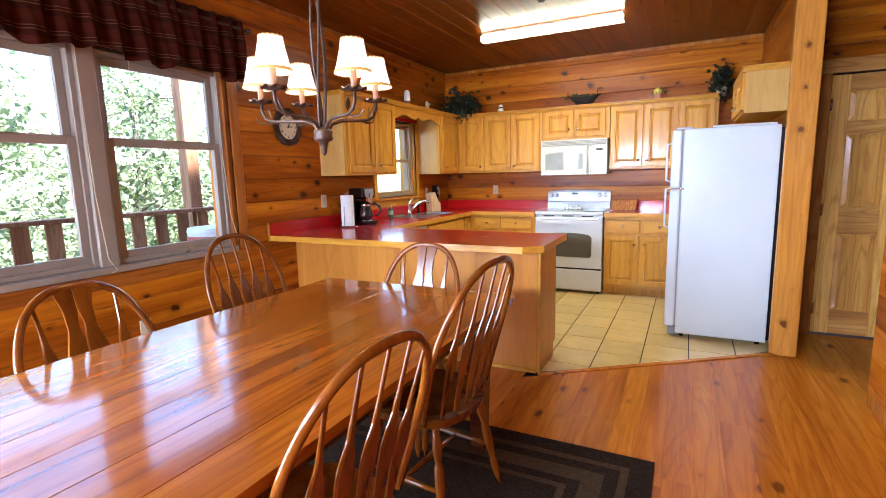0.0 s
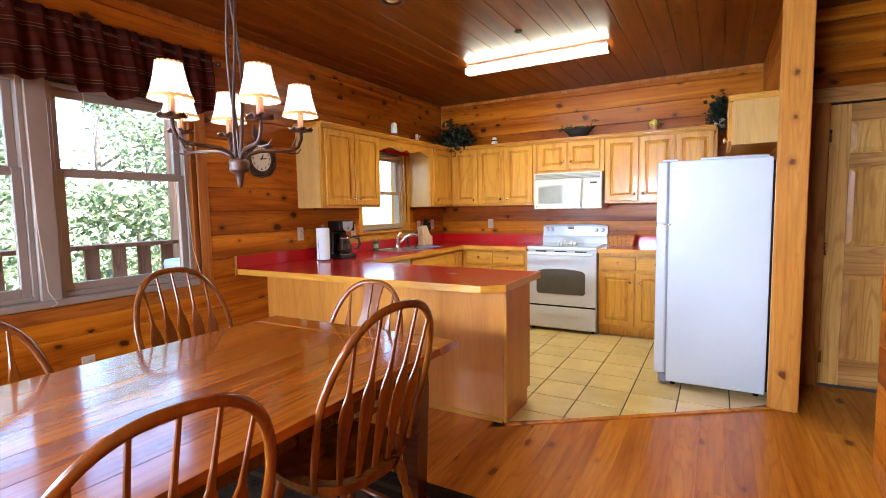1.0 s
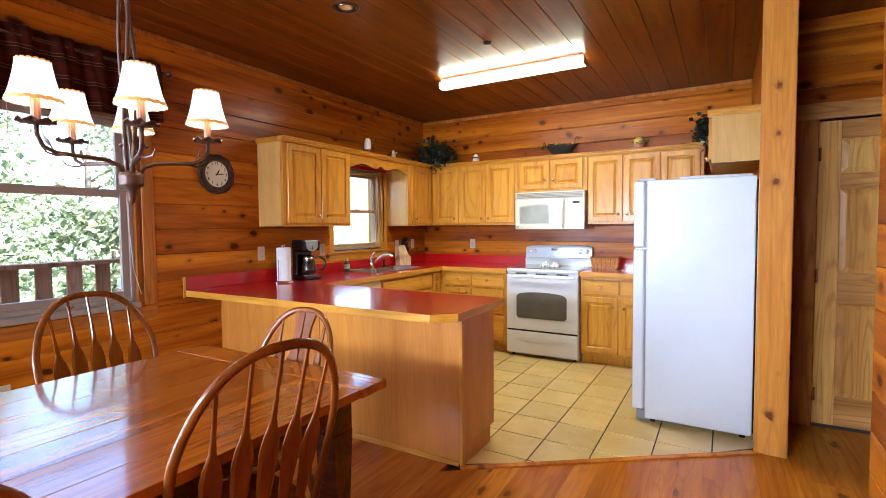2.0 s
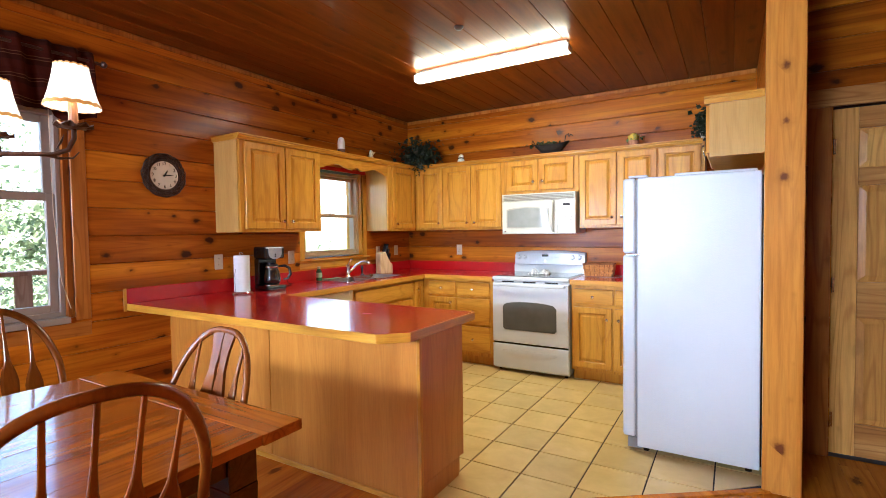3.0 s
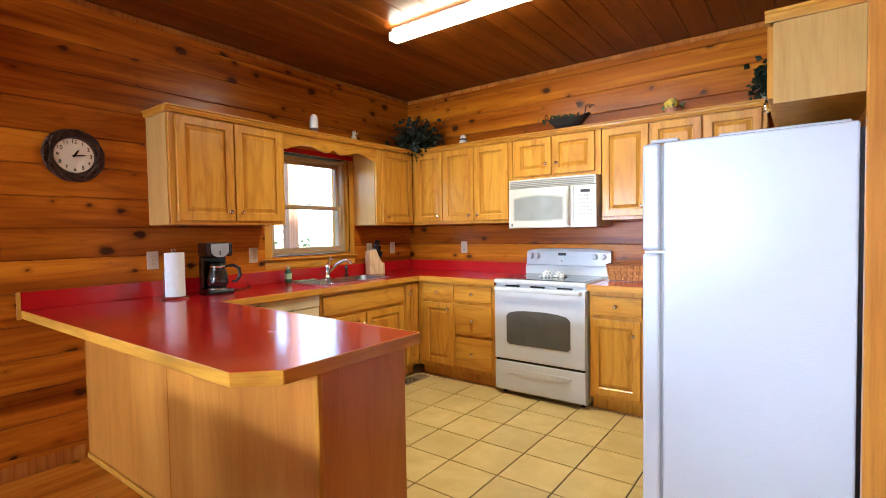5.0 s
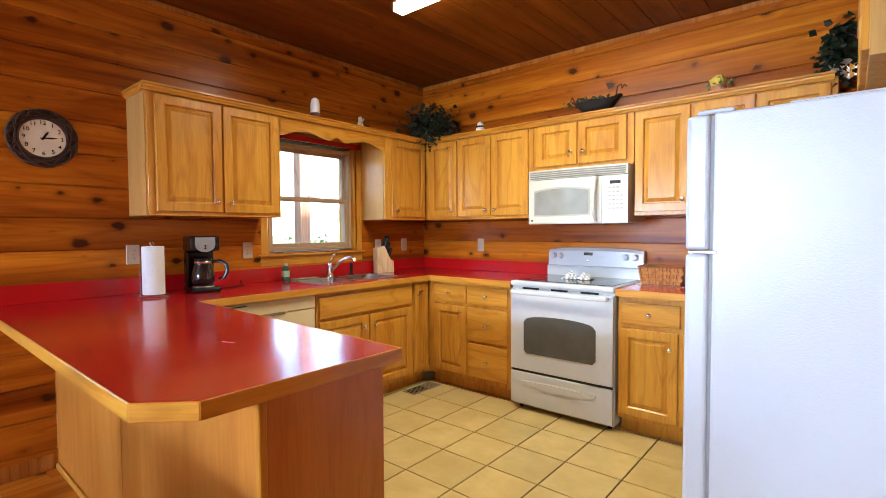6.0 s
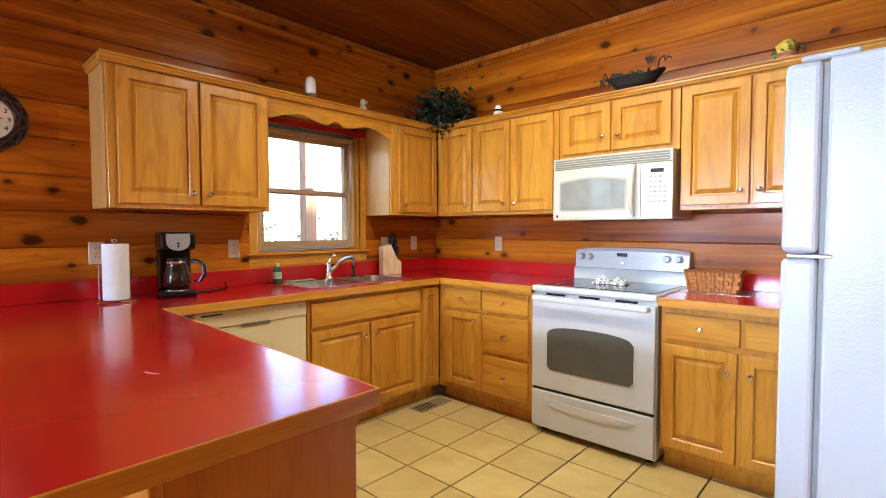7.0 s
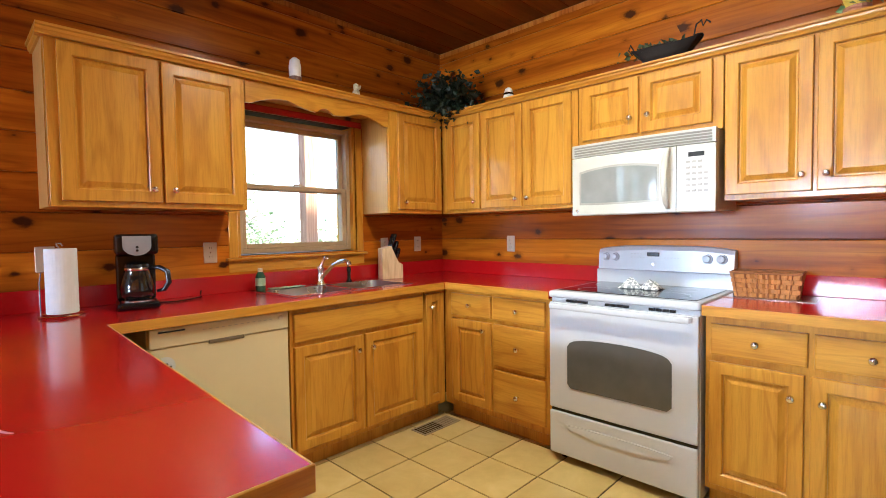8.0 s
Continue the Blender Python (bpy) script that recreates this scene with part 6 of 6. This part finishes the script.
part("cord", tube(bmesh.new(), [(0.03, -4.53, 2.1), (0.03, -4.52, 1.3), (0.04, -4.5, 0.93), (0.06, -4.47, 0.86), (0.06, -4.5, 0.85)], 0.0025, 5), IVORY, cordb)

# ---- things on top of the wall cabinets ----
SHELF = UP1 + 0.0205
bell = thing("ceramic_bell", "white ceramic thimble-shaped ornament with a brown band", "ornament", m=pose(0.27, -1.47, SHELF))
part("dome", lathe(bmesh.new(), [(0.0, 0.0), (0.033, 0.0), (0.033, 0.012), (0.034, 0.034), (0.034, 0.10), (0.028, 0.138), (0.012, 0.152), (0.0, 0.153)], 18), plain("white_glaze", (0.75, 0.72, 0.68), 0.3), bell, smooth=True)
part("band", lathe(bmesh.new(), [(0.0335, 0.002), (0.0348, 0.004), (0.0355, 0.040), (0.0345, 0.042)], 18), plain("brown_glaze", (0.12, 0.05, 0.03), 0.4), bell)
bm = lathe(bmesh.new(), [(0.0, 0.0), (0.026, 0.0), (0.024, 0.03), (0.014, 0.05), (0.018, 0.06), (0.016, 0.078), (0.0, 0.088)], 14)
tube(bm, [(0.015, 0, 0.04), (0.032, 0.006, 0.05), (0.036, 0.01, 0.066)], 0.006, 6)
tagged(part("figurine", bm, plain("aged_cream", (0.5, 0.42, 0.28), 0.5, vary=0.4, scale=40), m=pose(0.29, -1.06, SHELF), smooth=True), "tiny cream figurine standing on the cabinet", "figurine")
bm = lathe(bmesh.new(), [(0.0, 0.0), (0.034, 0.0), (0.04, 0.018), (0.034, 0.04), (0.024, 0.05), (0.028, 0.062), (0.024, 0.082), (0.01, 0.092), (0.0, 0.094)], 16)
tagged(part("figurine", bm, plain("white_stoneware", (0.7, 0.68, 0.64), 0.5, vary=0.25, scale=30), m=pose(0.885, -0.25, SHELF), smooth=True), "small white snowman figurine on the cabinet", "figurine")
bm = tube(bmesh.new(), [(0.03 * math.cos(a), 0.03 * math.sin(a), 0.05) for a in np.linspace(0, 2 * math.pi, 16)], 0.006, 6)
tagged(part("scarf", bm, BLACK, m=pose(0, 0, 0.0)), "black scarf", "")
bpy.data.objects["scarf"].parent = bpy.data.objects["figurine.001"]

LEAF = plain("dark_ivy", (0.005, 0.016, 0.006), 0.5, vary=0.4, scale=20)


def leaf_cloud(bm, rnd, count, centre, spread, size, droop=0.0):
    """Small pointed leaves scattered in an uneven clump."""
    for _ in range(count):
        d = Vector((rnd.gauss(0, 1), rnd.gauss(0, 1), rnd.gauss(0, 0.9)))
        p = Vector((centre[0] + d.x * spread[0], centre[1] + d.y * spread[1], centre[2] + d.z * spread[2] - droop * abs(d.x)))
        u = Vector((rnd.uniform(-1, 1), rnd.uniform(-1, 1), rnd.uniform(-0.8, 0.6))).normalized()
        w = u.orthogonal().normalized()
        w.rotate(Matrix.Rotation(rnd.uniform(0, 6.28), 3, u))
        s = size * rnd.uniform(0.6, 1.3)
        nrm = u.cross(w) * s * 0.15
        vs = [bm.verts.new(p + o) for o in (u * 0, u * s * 0.45 + w * s * 0.38 + nrm, u * s, u * s * 0.45 - w * s * 0.38 + nrm)]
        bm.faces.new(vs)


def ivy(name, label, m, count, spread, lift, pot, seed):
    rnd = random.Random(seed)
    p = thing(name, label, "plant", m=m)
    part("pot", lathe(bmesh.new(), [(0.0, 0.0), (0.045, 0.0), (0.06, 0.08), (0.064, 0.085), (0.058, 0.085), (0.05, 0.07), (0.0, 0.07)], 16), pot, p)
    for k in range(10):
        a, r = rnd.uniform(0, 6.28), rnd.uniform(0.6, 1.3)
        part("stem", tube(bmesh.new(), [(0, 0, 0.07), (0.05 * r * math.cos(a), 0.05 * r * math.sin(a), 0.13), (spread[0] * r * math.cos(a), spread[1] * r * math.sin(a), lift * rnd.uniform(0.6, 1.2))], [0.003, 0.0025, 0.0015], 5), plain("ivy_stem", (0.04, 0.05, 0.02), 0.6), p)
    bm = bmesh.new()
    leaf_cloud(bm, rnd, count, (0, 0, lift), spread, 0.045)
    tagged(part("foliage", bm, LEAF, p), kind="stuff")
    return p


POT = plain("cream_pot", (0.45, 0.38, 0.28), 0.5, vary=0.3, scale=30)
ivy("potted_ivy", "dark green artificial ivy in a pale pot on the corner cabinets", pose(0.37, -0.30, SHELF - 0.02), 1500, (0.095, 0.095, 0.08), 0.12, POT, 3)
ivy("potted_ivy", "dark green artificial ivy beside the refrigerator cabinet", pose(3.25, -0.23, SHELF - 0.02), 700, (0.042, 0.06, 0.075), 0.14, POT, 8)

bowl = thing("twig_bowl", "dark boat-shaped twig bowl holding dried greenery", "bowl", m=pose(1.88, -0.21, SHELF, 0, 0, 2) @ Matrix.Diagonal((0.92, 1.0, 1.12, 1.0)))
bm = bmesh.new()
n = 30
ringz = []
for f, rx, ry in ((0.0, 0.045, 0.03), (0.12, 0.095, 0.055), (0.45, 0.15, 0.078), (1.0, 0.20, 0.09), (0.97, 0.19, 0.082), (0.5, 0.14, 0.06), (0.15, 0.07, 0.03)):
    ringz.append([bm.verts.new((rx * math.cos(2 * math.pi * k / n) * (1 + 0.04 * math.sin(k * 5)), ry * math.sin(2 * math.pi * k / n), 0.003 + f * 0.075 + (0.03 * abs(math.cos(2 * math.pi * k / n)) ** 3 if f > 0.4 else 0))) for k in range(n)])
bm.faces.new(ringz[0][::-1])
for p, q in zip(ringz, ringz[1:]):
    for k in range(n):
        bm.faces.new((p[k], p[(k + 1) % n], q[(k + 1) % n], q[k]))
bm.faces.new(ringz[-1])
TWIG = plain("dark_twig", (0.009, 0.005, 0.003), 0.8, vary=0.5, scale=50, bump=0.5)
part("body", bm, TWIG, bowl)
rnd = random.Random(12)
for k in range(26):
    a = rnd.uniform(0, 6.28)
    f = rnd.uniform(0.2, 1.0)
    pts = [(((0.07 + 0.13 * f) * 1.02) * math.cos(a + d_), ((0.04 + 0.05 * f) * 1.03) * math.sin(a + d_), 0.008 + f * 0.072 + (0.03 * abs(math.cos(a + d_)) ** 3 if f > 0.4 else 0)) for d_ in (-0.5, -0.25, 0, 0.25, 0.5)]
    part("twig", tube(bmesh.new(), pts, 0.004, 5), TWIG, bowl)
part("handle", tube(bmesh.new(), [(0.15, 0, 0.1), (0.16, 0.01, 0.16), (0.19, 0, 0.17), (0.2, -0.01, 0.14), (0.215, 0, 0.165), (0.235, 0, 0.15)], 0.0045, 6), TWIG, bowl)
part("handle", tube(bmesh.new(), [(-0.19, 0, 0.09), (-0.215, 0.01, 0.12), (-0.2, 0, 0.14), (-0.18, 0, 0.11)], 0.004, 6), TWIG, bowl)
bm = bmesh.new()
leaf_cloud(bm, rnd, 130, (-0.05, 0, 0.085), (0.075, 0.03, 0.014), 0.035)
tagged(part("greenery", bm, plain("dull_green", (0.05, 0.07, 0.025), 0.7, vary=0.4, scale=30), bowl), kind="stuff")

rose = thing("potted_rose", "yellow silk rose in a small terracotta pot", "flower", m=pose(2.655, -0.20, SHELF))
part("pot", lathe(bmesh.new(), [(0.0, 0.0), (0.035, 0.0), (0.045, 0.045), (0.048, 0.046), (0.048, 0.058), (0.04, 0.058), (0.036, 0.05), (0.0, 0.05)], 16), plain("terracotta", (0.42, 0.17, 0.08), 0.7), rose)
YEL = plain("yellow_silk", (0.62, 0.45, 0.04), 0.7, vary=0.2, scale=30)
for k in range(16):
    a = k * 2.4
    r = 0.006 + 0.0026 * k
    bm = bmesh.new()
    bmesh.ops.create_grid(bm, x_segments=5, y_segments=5, size=0.5)
    for v in bm.verts:
        u, w = v.co.x, v.co.y + 0.5
        v.co = Vector(((r + 0.012 * w) * math.cos(a + u * 1.6), (r + 0.012 * w) * math.sin(a + u * 1.6), 0.078 + w * 0.05 * (1 - 0.02 * k) - 0.0012 * k))
    part("petal", bm, YEL, rose, smooth=True)
bm = bmesh.new()
leaf_cloud(bm, random.Random(4), 22, (0, 0, 0.07), (0.035, 0.035, 0.01), 0.05)
part("leaves", bm, plain("silk_leaf", (0.16, 0.28, 0.10), 0.6, vary=0.2), rose)

# recessed ceiling lamp over the dining side, unlit
rl = thing("recessed_light", "small recessed ceiling spot with a dull bronze trim ring", "ceiling light", m=pose(1.39, -3.05, CEIL - 0.0005))
part("trim_ring", lathe(bmesh.new(), [(0.085, 0.0), (0.08, -0.006), (0.062, -0.004), (0.06, 0.0)], 24), plain("dulled_bronze_trim", (0.10, 0.05, 0.02), 0.3, 0.6), rl, smooth=True)
part("reflector", lathe(bmesh.new(), [(0.0, -0.002), (0.03, -0.003), (0.0595, -0.001)], 24), STEEL, rl, smooth=True)

# sprinkler head on the ceiling, reduced to a round bronze cover
det = thing("ceiling_sprinkler", "small round ceiling sprinkler on the planks", "detector", m=pose(1.889, -2.09, CEIL))
part("cover", lathe(bmesh.new(), [(0.0, -0.022), (0.018, -0.02), (0.03, -0.008), (0.032, 0.0)], 16), BRONZE, det, smooth=True)

# ---- the porch and the woods outside ----
DECK = -0.06
DECKWOOD = pine("weathered_deck", (0.30, 0.16, 0.09), (0.24, 0.12, 0.065), (0.17, 0.08, 0.04), axis=1, knots=0.2, rough=0.7, coat=0.0)
RAILWOOD = pine("stained_rail", (0.50, 0.27, 0.16), (0.42, 0.21, 0.12), (0.32, 0.15, 0.08), axis=2, knots=0.2, rough=0.6, coat=0.0)
deck = thing("deck", "weathered plank porch deck outside the windows", "deck", kind="structure")
x = -2.0
while x < -0.22:
    part("deck_board", boxed(0, -8.5, -0.03, 0.136, 3.0, 0.0, 0.003), DECKWOOD, deck, m=pose(x, 0, DECK))
    x += 0.142
part("joist", boxed(-2.0, -8.5, DECK - 0.3, -0.22, 3.0, DECK - 0.031), DECKWOOD, deck)
rail = thing("porch_railing", "stained wooden porch railing with flat slats", "railing")
part("top_rail", boxed(-1.87, -8.5, 1.03, -1.73, 3.0, 1.07, 0.004), RAILWOOD, rail)
part("bottom_rail", boxed(-1.82, -8.5, 0.05, -1.78, 3.0, 0.14), RAILWOOD, rail)
y = -8.4
while y < 2.9:
    part("slat", boxed(-1.777, -0.062, 0.08, -1.752, 0.062, 1.03, 0.003), RAILWOOD, rail, m=pose(0, y, 0))
    y += 0.235
for y in (-6.2, -2.5, -0.12, 2.6):
    p = thing("porch_post", "square wooden porch post", "post", "porch posts", pose(-1.93, y, DECK))
    part("shaft", boxed(-0.07, -0.07, 0.0, 0.07, 0.07, 2.75, 0.005), RAILWOOD, p)
tub = thing("planter_tub", "round white tub with a red rim on the porch", "tub", m=pose(-1.05, -2.98, DECK))
TUBW = plain("white_resin", (0.75, 0.73, 0.7), 0.5)
part("tub", lathe(bmesh.new(), [(0.0, 0.0), (0.16, 0.0), (0.185, 0.3), (0.19, 0.62), (0.205, 0.66), (0.2, 0.75), (0.19, 0.78), (0.0, 0.78)], 28), TUBW, tub, smooth=False)
part("rim_band", lathe(bmesh.new(), [(0.206, 0.8), (0.212, 0.81), (0.212, 0.9), (0.2, 0.92), (0.206, 0.9)], 28), plain("faded_red", (0.42, 0.09, 0.05), 0.6), tub)
part("lid", lathe(bmesh.new(), [(0.19, 0.781), (0.205, 0.79), (0.205, 0.93), (0.21, 0.95), (0.2, 0.985), (0.0, 1.0)], 28), TUBW, tub)

gm = Nodes("leaf_litter")
gv = gm.coords(random_shift=False)
gm.finish(gm.ramp(gm.noise(gv, 3.0, 6, 0.7), [(0.3, (0.06, 0.08, 0.02)), (0.6, (0.12, 0.14, 0.05)), (0.8, (0.16, 0.12, 0.07))]), 0.95, gm.noise(gv, 30, 4), 0.5)
bm = bmesh.new()
bmesh.ops.create_grid(bm, x_segments=60, y_segments=60, size=1.0)
for v in bm.verts:
    X, Y = v.co.x * 300, v.co.y * 300
    r_ = math.hypot(X, Y)
    v.co = Vector((X, Y, -0.9 - 0.004 * r_ + (0.4 * noise.noise(Vector((X * 0.05, Y * 0.05, 0))) if r_ > 12 else 0)))
tagged(part("ground", bm, gm.mat, smooth=True), "leaf-covered ground sloping away in the woods", "ground", kind="structure")

BARK = plain("grey_bark", (0.13, 0.10, 0.075), 0.9, vary=0.4, scale=12, bump=0.6)


def leaf_mat(name, lo, hi):
    n = Nodes(name)
    geo = n.add("ShaderNodeNewGeometry")
    col = n.ramp(geo.outputs["Random Per Island"], [(0.0, lo), (1.0, hi)])
    n.finish(col, 0.5)
    n.bsdf.inputs["Subsurface Weight"].default_value = 0.0
    tr = n.add("ShaderNodeBsdfTranslucent")
    n.link(col, tr.inputs[0])
    mx = n.add("ShaderNodeMixShader")
    mx.inputs[0].default_value = 0.4
    n.link(n.bsdf.outputs[0], mx.inputs[1])
    n.link(tr.outputs[0], mx.inputs[2])
    n.link(mx.outputs[0], n.t.nodes["Material Output"].inputs[0])
    return n.mat


LEAVES = leaf_mat("summer_leaves", (0.10, 0.13, 0.055), (0.30, 0.33, 0.17))


def tree(x, y, height, girth, crown_low, count, seed, name="tree", label="leafy deciduous tree with a slender grey trunk"):
    rnd = random.Random(seed)
    t = thing(name, label, name, "trees beyond the porch", pose(x, y, -1.1))
    pts = [Vector((rnd.uniform(-0.1, 0.1) * f * 3, rnd.uniform(-0.1, 0.1) * f * 3, height * f)) for f in np.linspace(0, 1, 7)]
    part("trunk", tube(bmesh.new(), pts, [girth * (1 - 0.85 * f) for f in np.linspace(0, 1, 7)], 9), BARK, t, smooth=True)
    bm = bmesh.new()
    for k in range(16):
        f = crown_low + (0.97 - crown_low) * rnd.random()
        base = Vector((0, 0, height * f))
        a = rnd.uniform(0, 6.28)
        ln = height * 0.28 * (1.15 - f) + 0.5
        tip = base + Vector((math.cos(a) * ln, math.sin(a) * ln, ln * rnd.uniform(0.0, 0.5)))
        mid = base.lerp(tip, 0.5) + Vector((0, 0, 0.12))
        part("limb", tube(bmesh.new(), [base, mid, tip], [girth * 0.3, girth * 0.18, 0.008], 6), BARK, t)
        for q in range(5):
            cpos = base.lerp(tip, 0.35 + 0.16 * q) + Vector((rnd.uniform(-0.2, 0.2), rnd.uniform(-0.2, 0.2), rnd.uniform(-0.15, 0.2)))
            leaf_cloud(bm, rnd, count // 130, cpos, (0.24, 0.24, 0.18), 0.12)
    tagged(part("crown", bm, LEAVES, t), kind="stuff")


for i, (x, y, h, g, low, cnt) in enumerate(((-4.6, -5.6, 6.0, 0.07, 0.15, 3600), (-5.6, -3.4, 7.0, 0.08, 0.12, 3800), (-4.4, -1.6, 6.0, 0.06, 0.14, 3600), (-6.4, -0.2, 8.0, 0.1, 0.12, 3800), (-7.6, -5.0, 9.0, 0.12, 0.15, 4200), (-8.4, -2.2, 9.0, 0.12, 0.12, 4200), (-10.5, -4.5, 11.0, 0.14, 0.1, 4200), (-10.0, 0.6, 11.0, 0.14, 0.1, 4200), (-12.5, -1.0, 12.0, 0.15, 0.08, 4200), (-12.0, 3.5, 6.0, 0.12, 0.08, 2600))):
    tree(x, y, 0.55 * h, g, low, cnt, 20 + i)
# shrubs at the edge of the porch
for i, (x, y) in enumerate(((-3.2, -5.2), (-3.4, -4.2), (-3.1, -3.2), (-3.5, -2.3), (-3.2, -1.3), (-3.4, -0.2), (-3.3, 0.9), (-3.6, 1.9))):
    rnd = random.Random(70 + i)
    s = thing("shrub", "low leafy shrub beside the porch", "shrub", "shrubs by the porch", pose(x, y, -0.95))
    for k in range(7):
        a = rnd.uniform(0, 6.28)
        part("stem", tube(bmesh.new(), [(0, 0, -0.2), (0.2 * math.cos(a), 0.2 * math.sin(a), 0.6), (0.45 * math.cos(a), 0.45 * math.sin(a), 1.3)], [0.02, 0.014, 0.006], 5), BARK, s)
    bm = bmesh.new()
    for k in range(24):
        a, r_, z_ = rnd.uniform(0, 6.28), rnd.uniform(0.1, 0.75), rnd.uniform(0.3, 2.1)
        leaf_cloud(bm, rnd, 38, (r_ * math.cos(a), r_ * math.sin(a), z_), (0.17, 0.17, 0.14), 0.085)
    tagged(part("foliage", bm, LEAVES, s), kind="stuff")

# ---- small pieces of the setting: boards, planks and tiles ----
wall_boards(wall_west, (0.0, 0.0), 90, (SOUTH, 0.0), [BIG, SINK, FILL_OPENING])
wall_boards(wall_north, (0.0, 0.0), 0, (0.0, 3.62), [])
wall_boards(wall_kitchen_east, (3.62, 0.0), -90, (0.0, 1.93), [])
wall_boards(wall_hall, (0.0, -1.33), 0, (3.74, 5.6), [HALL_DOOR])
wall_boards(wall_east, (RIGHT, 0.0), -90, (2.66, -SOUTH), [])
wall_boards(wall_south, (0.0, SOUTH), 180, (-RIGHT, 0.0), [])

# tile floor, edged by a slanting threshold from the peninsula to the post
A_, B_ = Vector((2.15, -2.99)), Vector((3.60, -1.96))


def south_limit(x):
    """The y of the threshold line at x; under the peninsula the tile ends at its front."""
    if x <= A_.x:
        return -2.98
    return A_.y + (B_.y - A_.y) * (x - A_.x) / (B_.x - A_.x)


tagged(part("pavement", slab(bmesh.new(), [(0.0, -2.97), (A_.x, A_.y + 0.03), (3.62, -1.93), (3.62, 0.0), (0.0, 0.0)], -0.02, -0.003), GROUT), "dark grout bed of the kitchen tile", "floor", kind="structure")
tile_bed = bpy.data.objects["pavement"]
tile_bed.name = "floor_tiles"
TP = 0.3105
TX0, TY0 = 0.877 - 3 * TP, -1.181 + 4 * TP


def clip(poly, p, d):
    """Keep the part of a polygon to the left of the line through p along d."""
    out = []
    for i in range(len(poly)):
        a, b = poly[i], poly[(i + 1) % len(poly)]
        sa, sb = d[0] * (a[1] - p[1]) - d[1] * (a[0] - p[0]), d[0] * (b[1] - p[1]) - d[1] * (b[0] - p[0])
        if sa >= 0:
            out.append(a)
        if sa * sb < 0:
            f = sa / (sa - sb)
            out.append((a[0] + f * (b[0] - a[0]), a[1] + f * (b[1] - a[1])))
    return out


full_tile = None
for i in range(13):
    for j in range(12):
        x0, y1 = TX0 + i * TP + 0.004, TY0 - j * TP - 0.004
        x1, y0 = x0 + TP - 0.008, y1 - TP + 0.008
        if x0 > 3.62 or y1 < -3 or x1 < 0.5 or y0 > -0.5 + 0.6 or (x1 < 2.05 and y1 < -2.42):
            continue
        poly = [(x0, y0), (x1, y0), (x1, y1), (x0, y1)]
        poly = clip(poly, A_ + Vector((0, 0.02)), (B_ - A_))
        poly = [(min(px_, 3.6), min(max(py_, -2.95), -0.002)) for px_, py_ in poly]
        if len(poly) < 3 or max(p[0] for p in poly) - min(p[0] for p in poly) < 0.01 or max(p[1] for p in poly) - min(p[1] for p in poly) < 0.01:
            continue
        cx_, cy_ = x0, y0
        bm = slab(bmesh.new(), [(p[0] - cx_, p[1] - cy_) for p in poly], -0.004, 0.002, 0.0015)
        part("tile", bm, TILE, tile_bed, m=pose(cx_, cy_, 0))

d = (B_ - A_)
th = part("threshold", boxed(-0.02, -0.03, -0.01, d.length + 0.02, 0.012, 0.010, 0.006, 2), FLOOR_PINE, m=pose(A_.x, A_.y, 0, 0, 0, math.degrees(math.atan2(d.y, d.x))))
tagged(th, "slanting wooden threshold strip between tile and planks", "threshold", kind="structure")

# plank floor
rng = random.Random(5)
PW = 0.128
x = 0.0
while x < 5.5:
    y = SOUTH
    x1 = min(x + PW, 5.6)
    while y < -1.33:
        ln = rng.uniform(1.6, 3.4)
        ye = min(y + ln, -1.33)
        poly = [(x + 0.0003, y + 0.0003), (x1 - 0.0003, y + 0.0003), (x1 - 0.0003, ye - 0.0003), (x + 0.0003, ye - 0.0003)]
        if x < 3.62:
            if x1 <= A_.x + 0.02:
                poly = [(a, min(b, -2.986)) for a, b in poly]
            else:
                poly = clip(poly, B_ + Vector((0, -0.03)), (A_ - B_))
            if x < A_.x < x1:
                poly = [(a, min(b, -2.99)) for a, b in poly]
        if len(poly) >= 3 and max(p[1] for p in poly) - min(p[1] for p in poly) > 0.01:
            part("plank", slab(bmesh.new(), [(p[0] - x, p[1] - y) for p in poly], -0.018, 0.0), FLOOR_PINE, floor_wood, m=pose(x, y, 0))
        y = ye
    x += PW
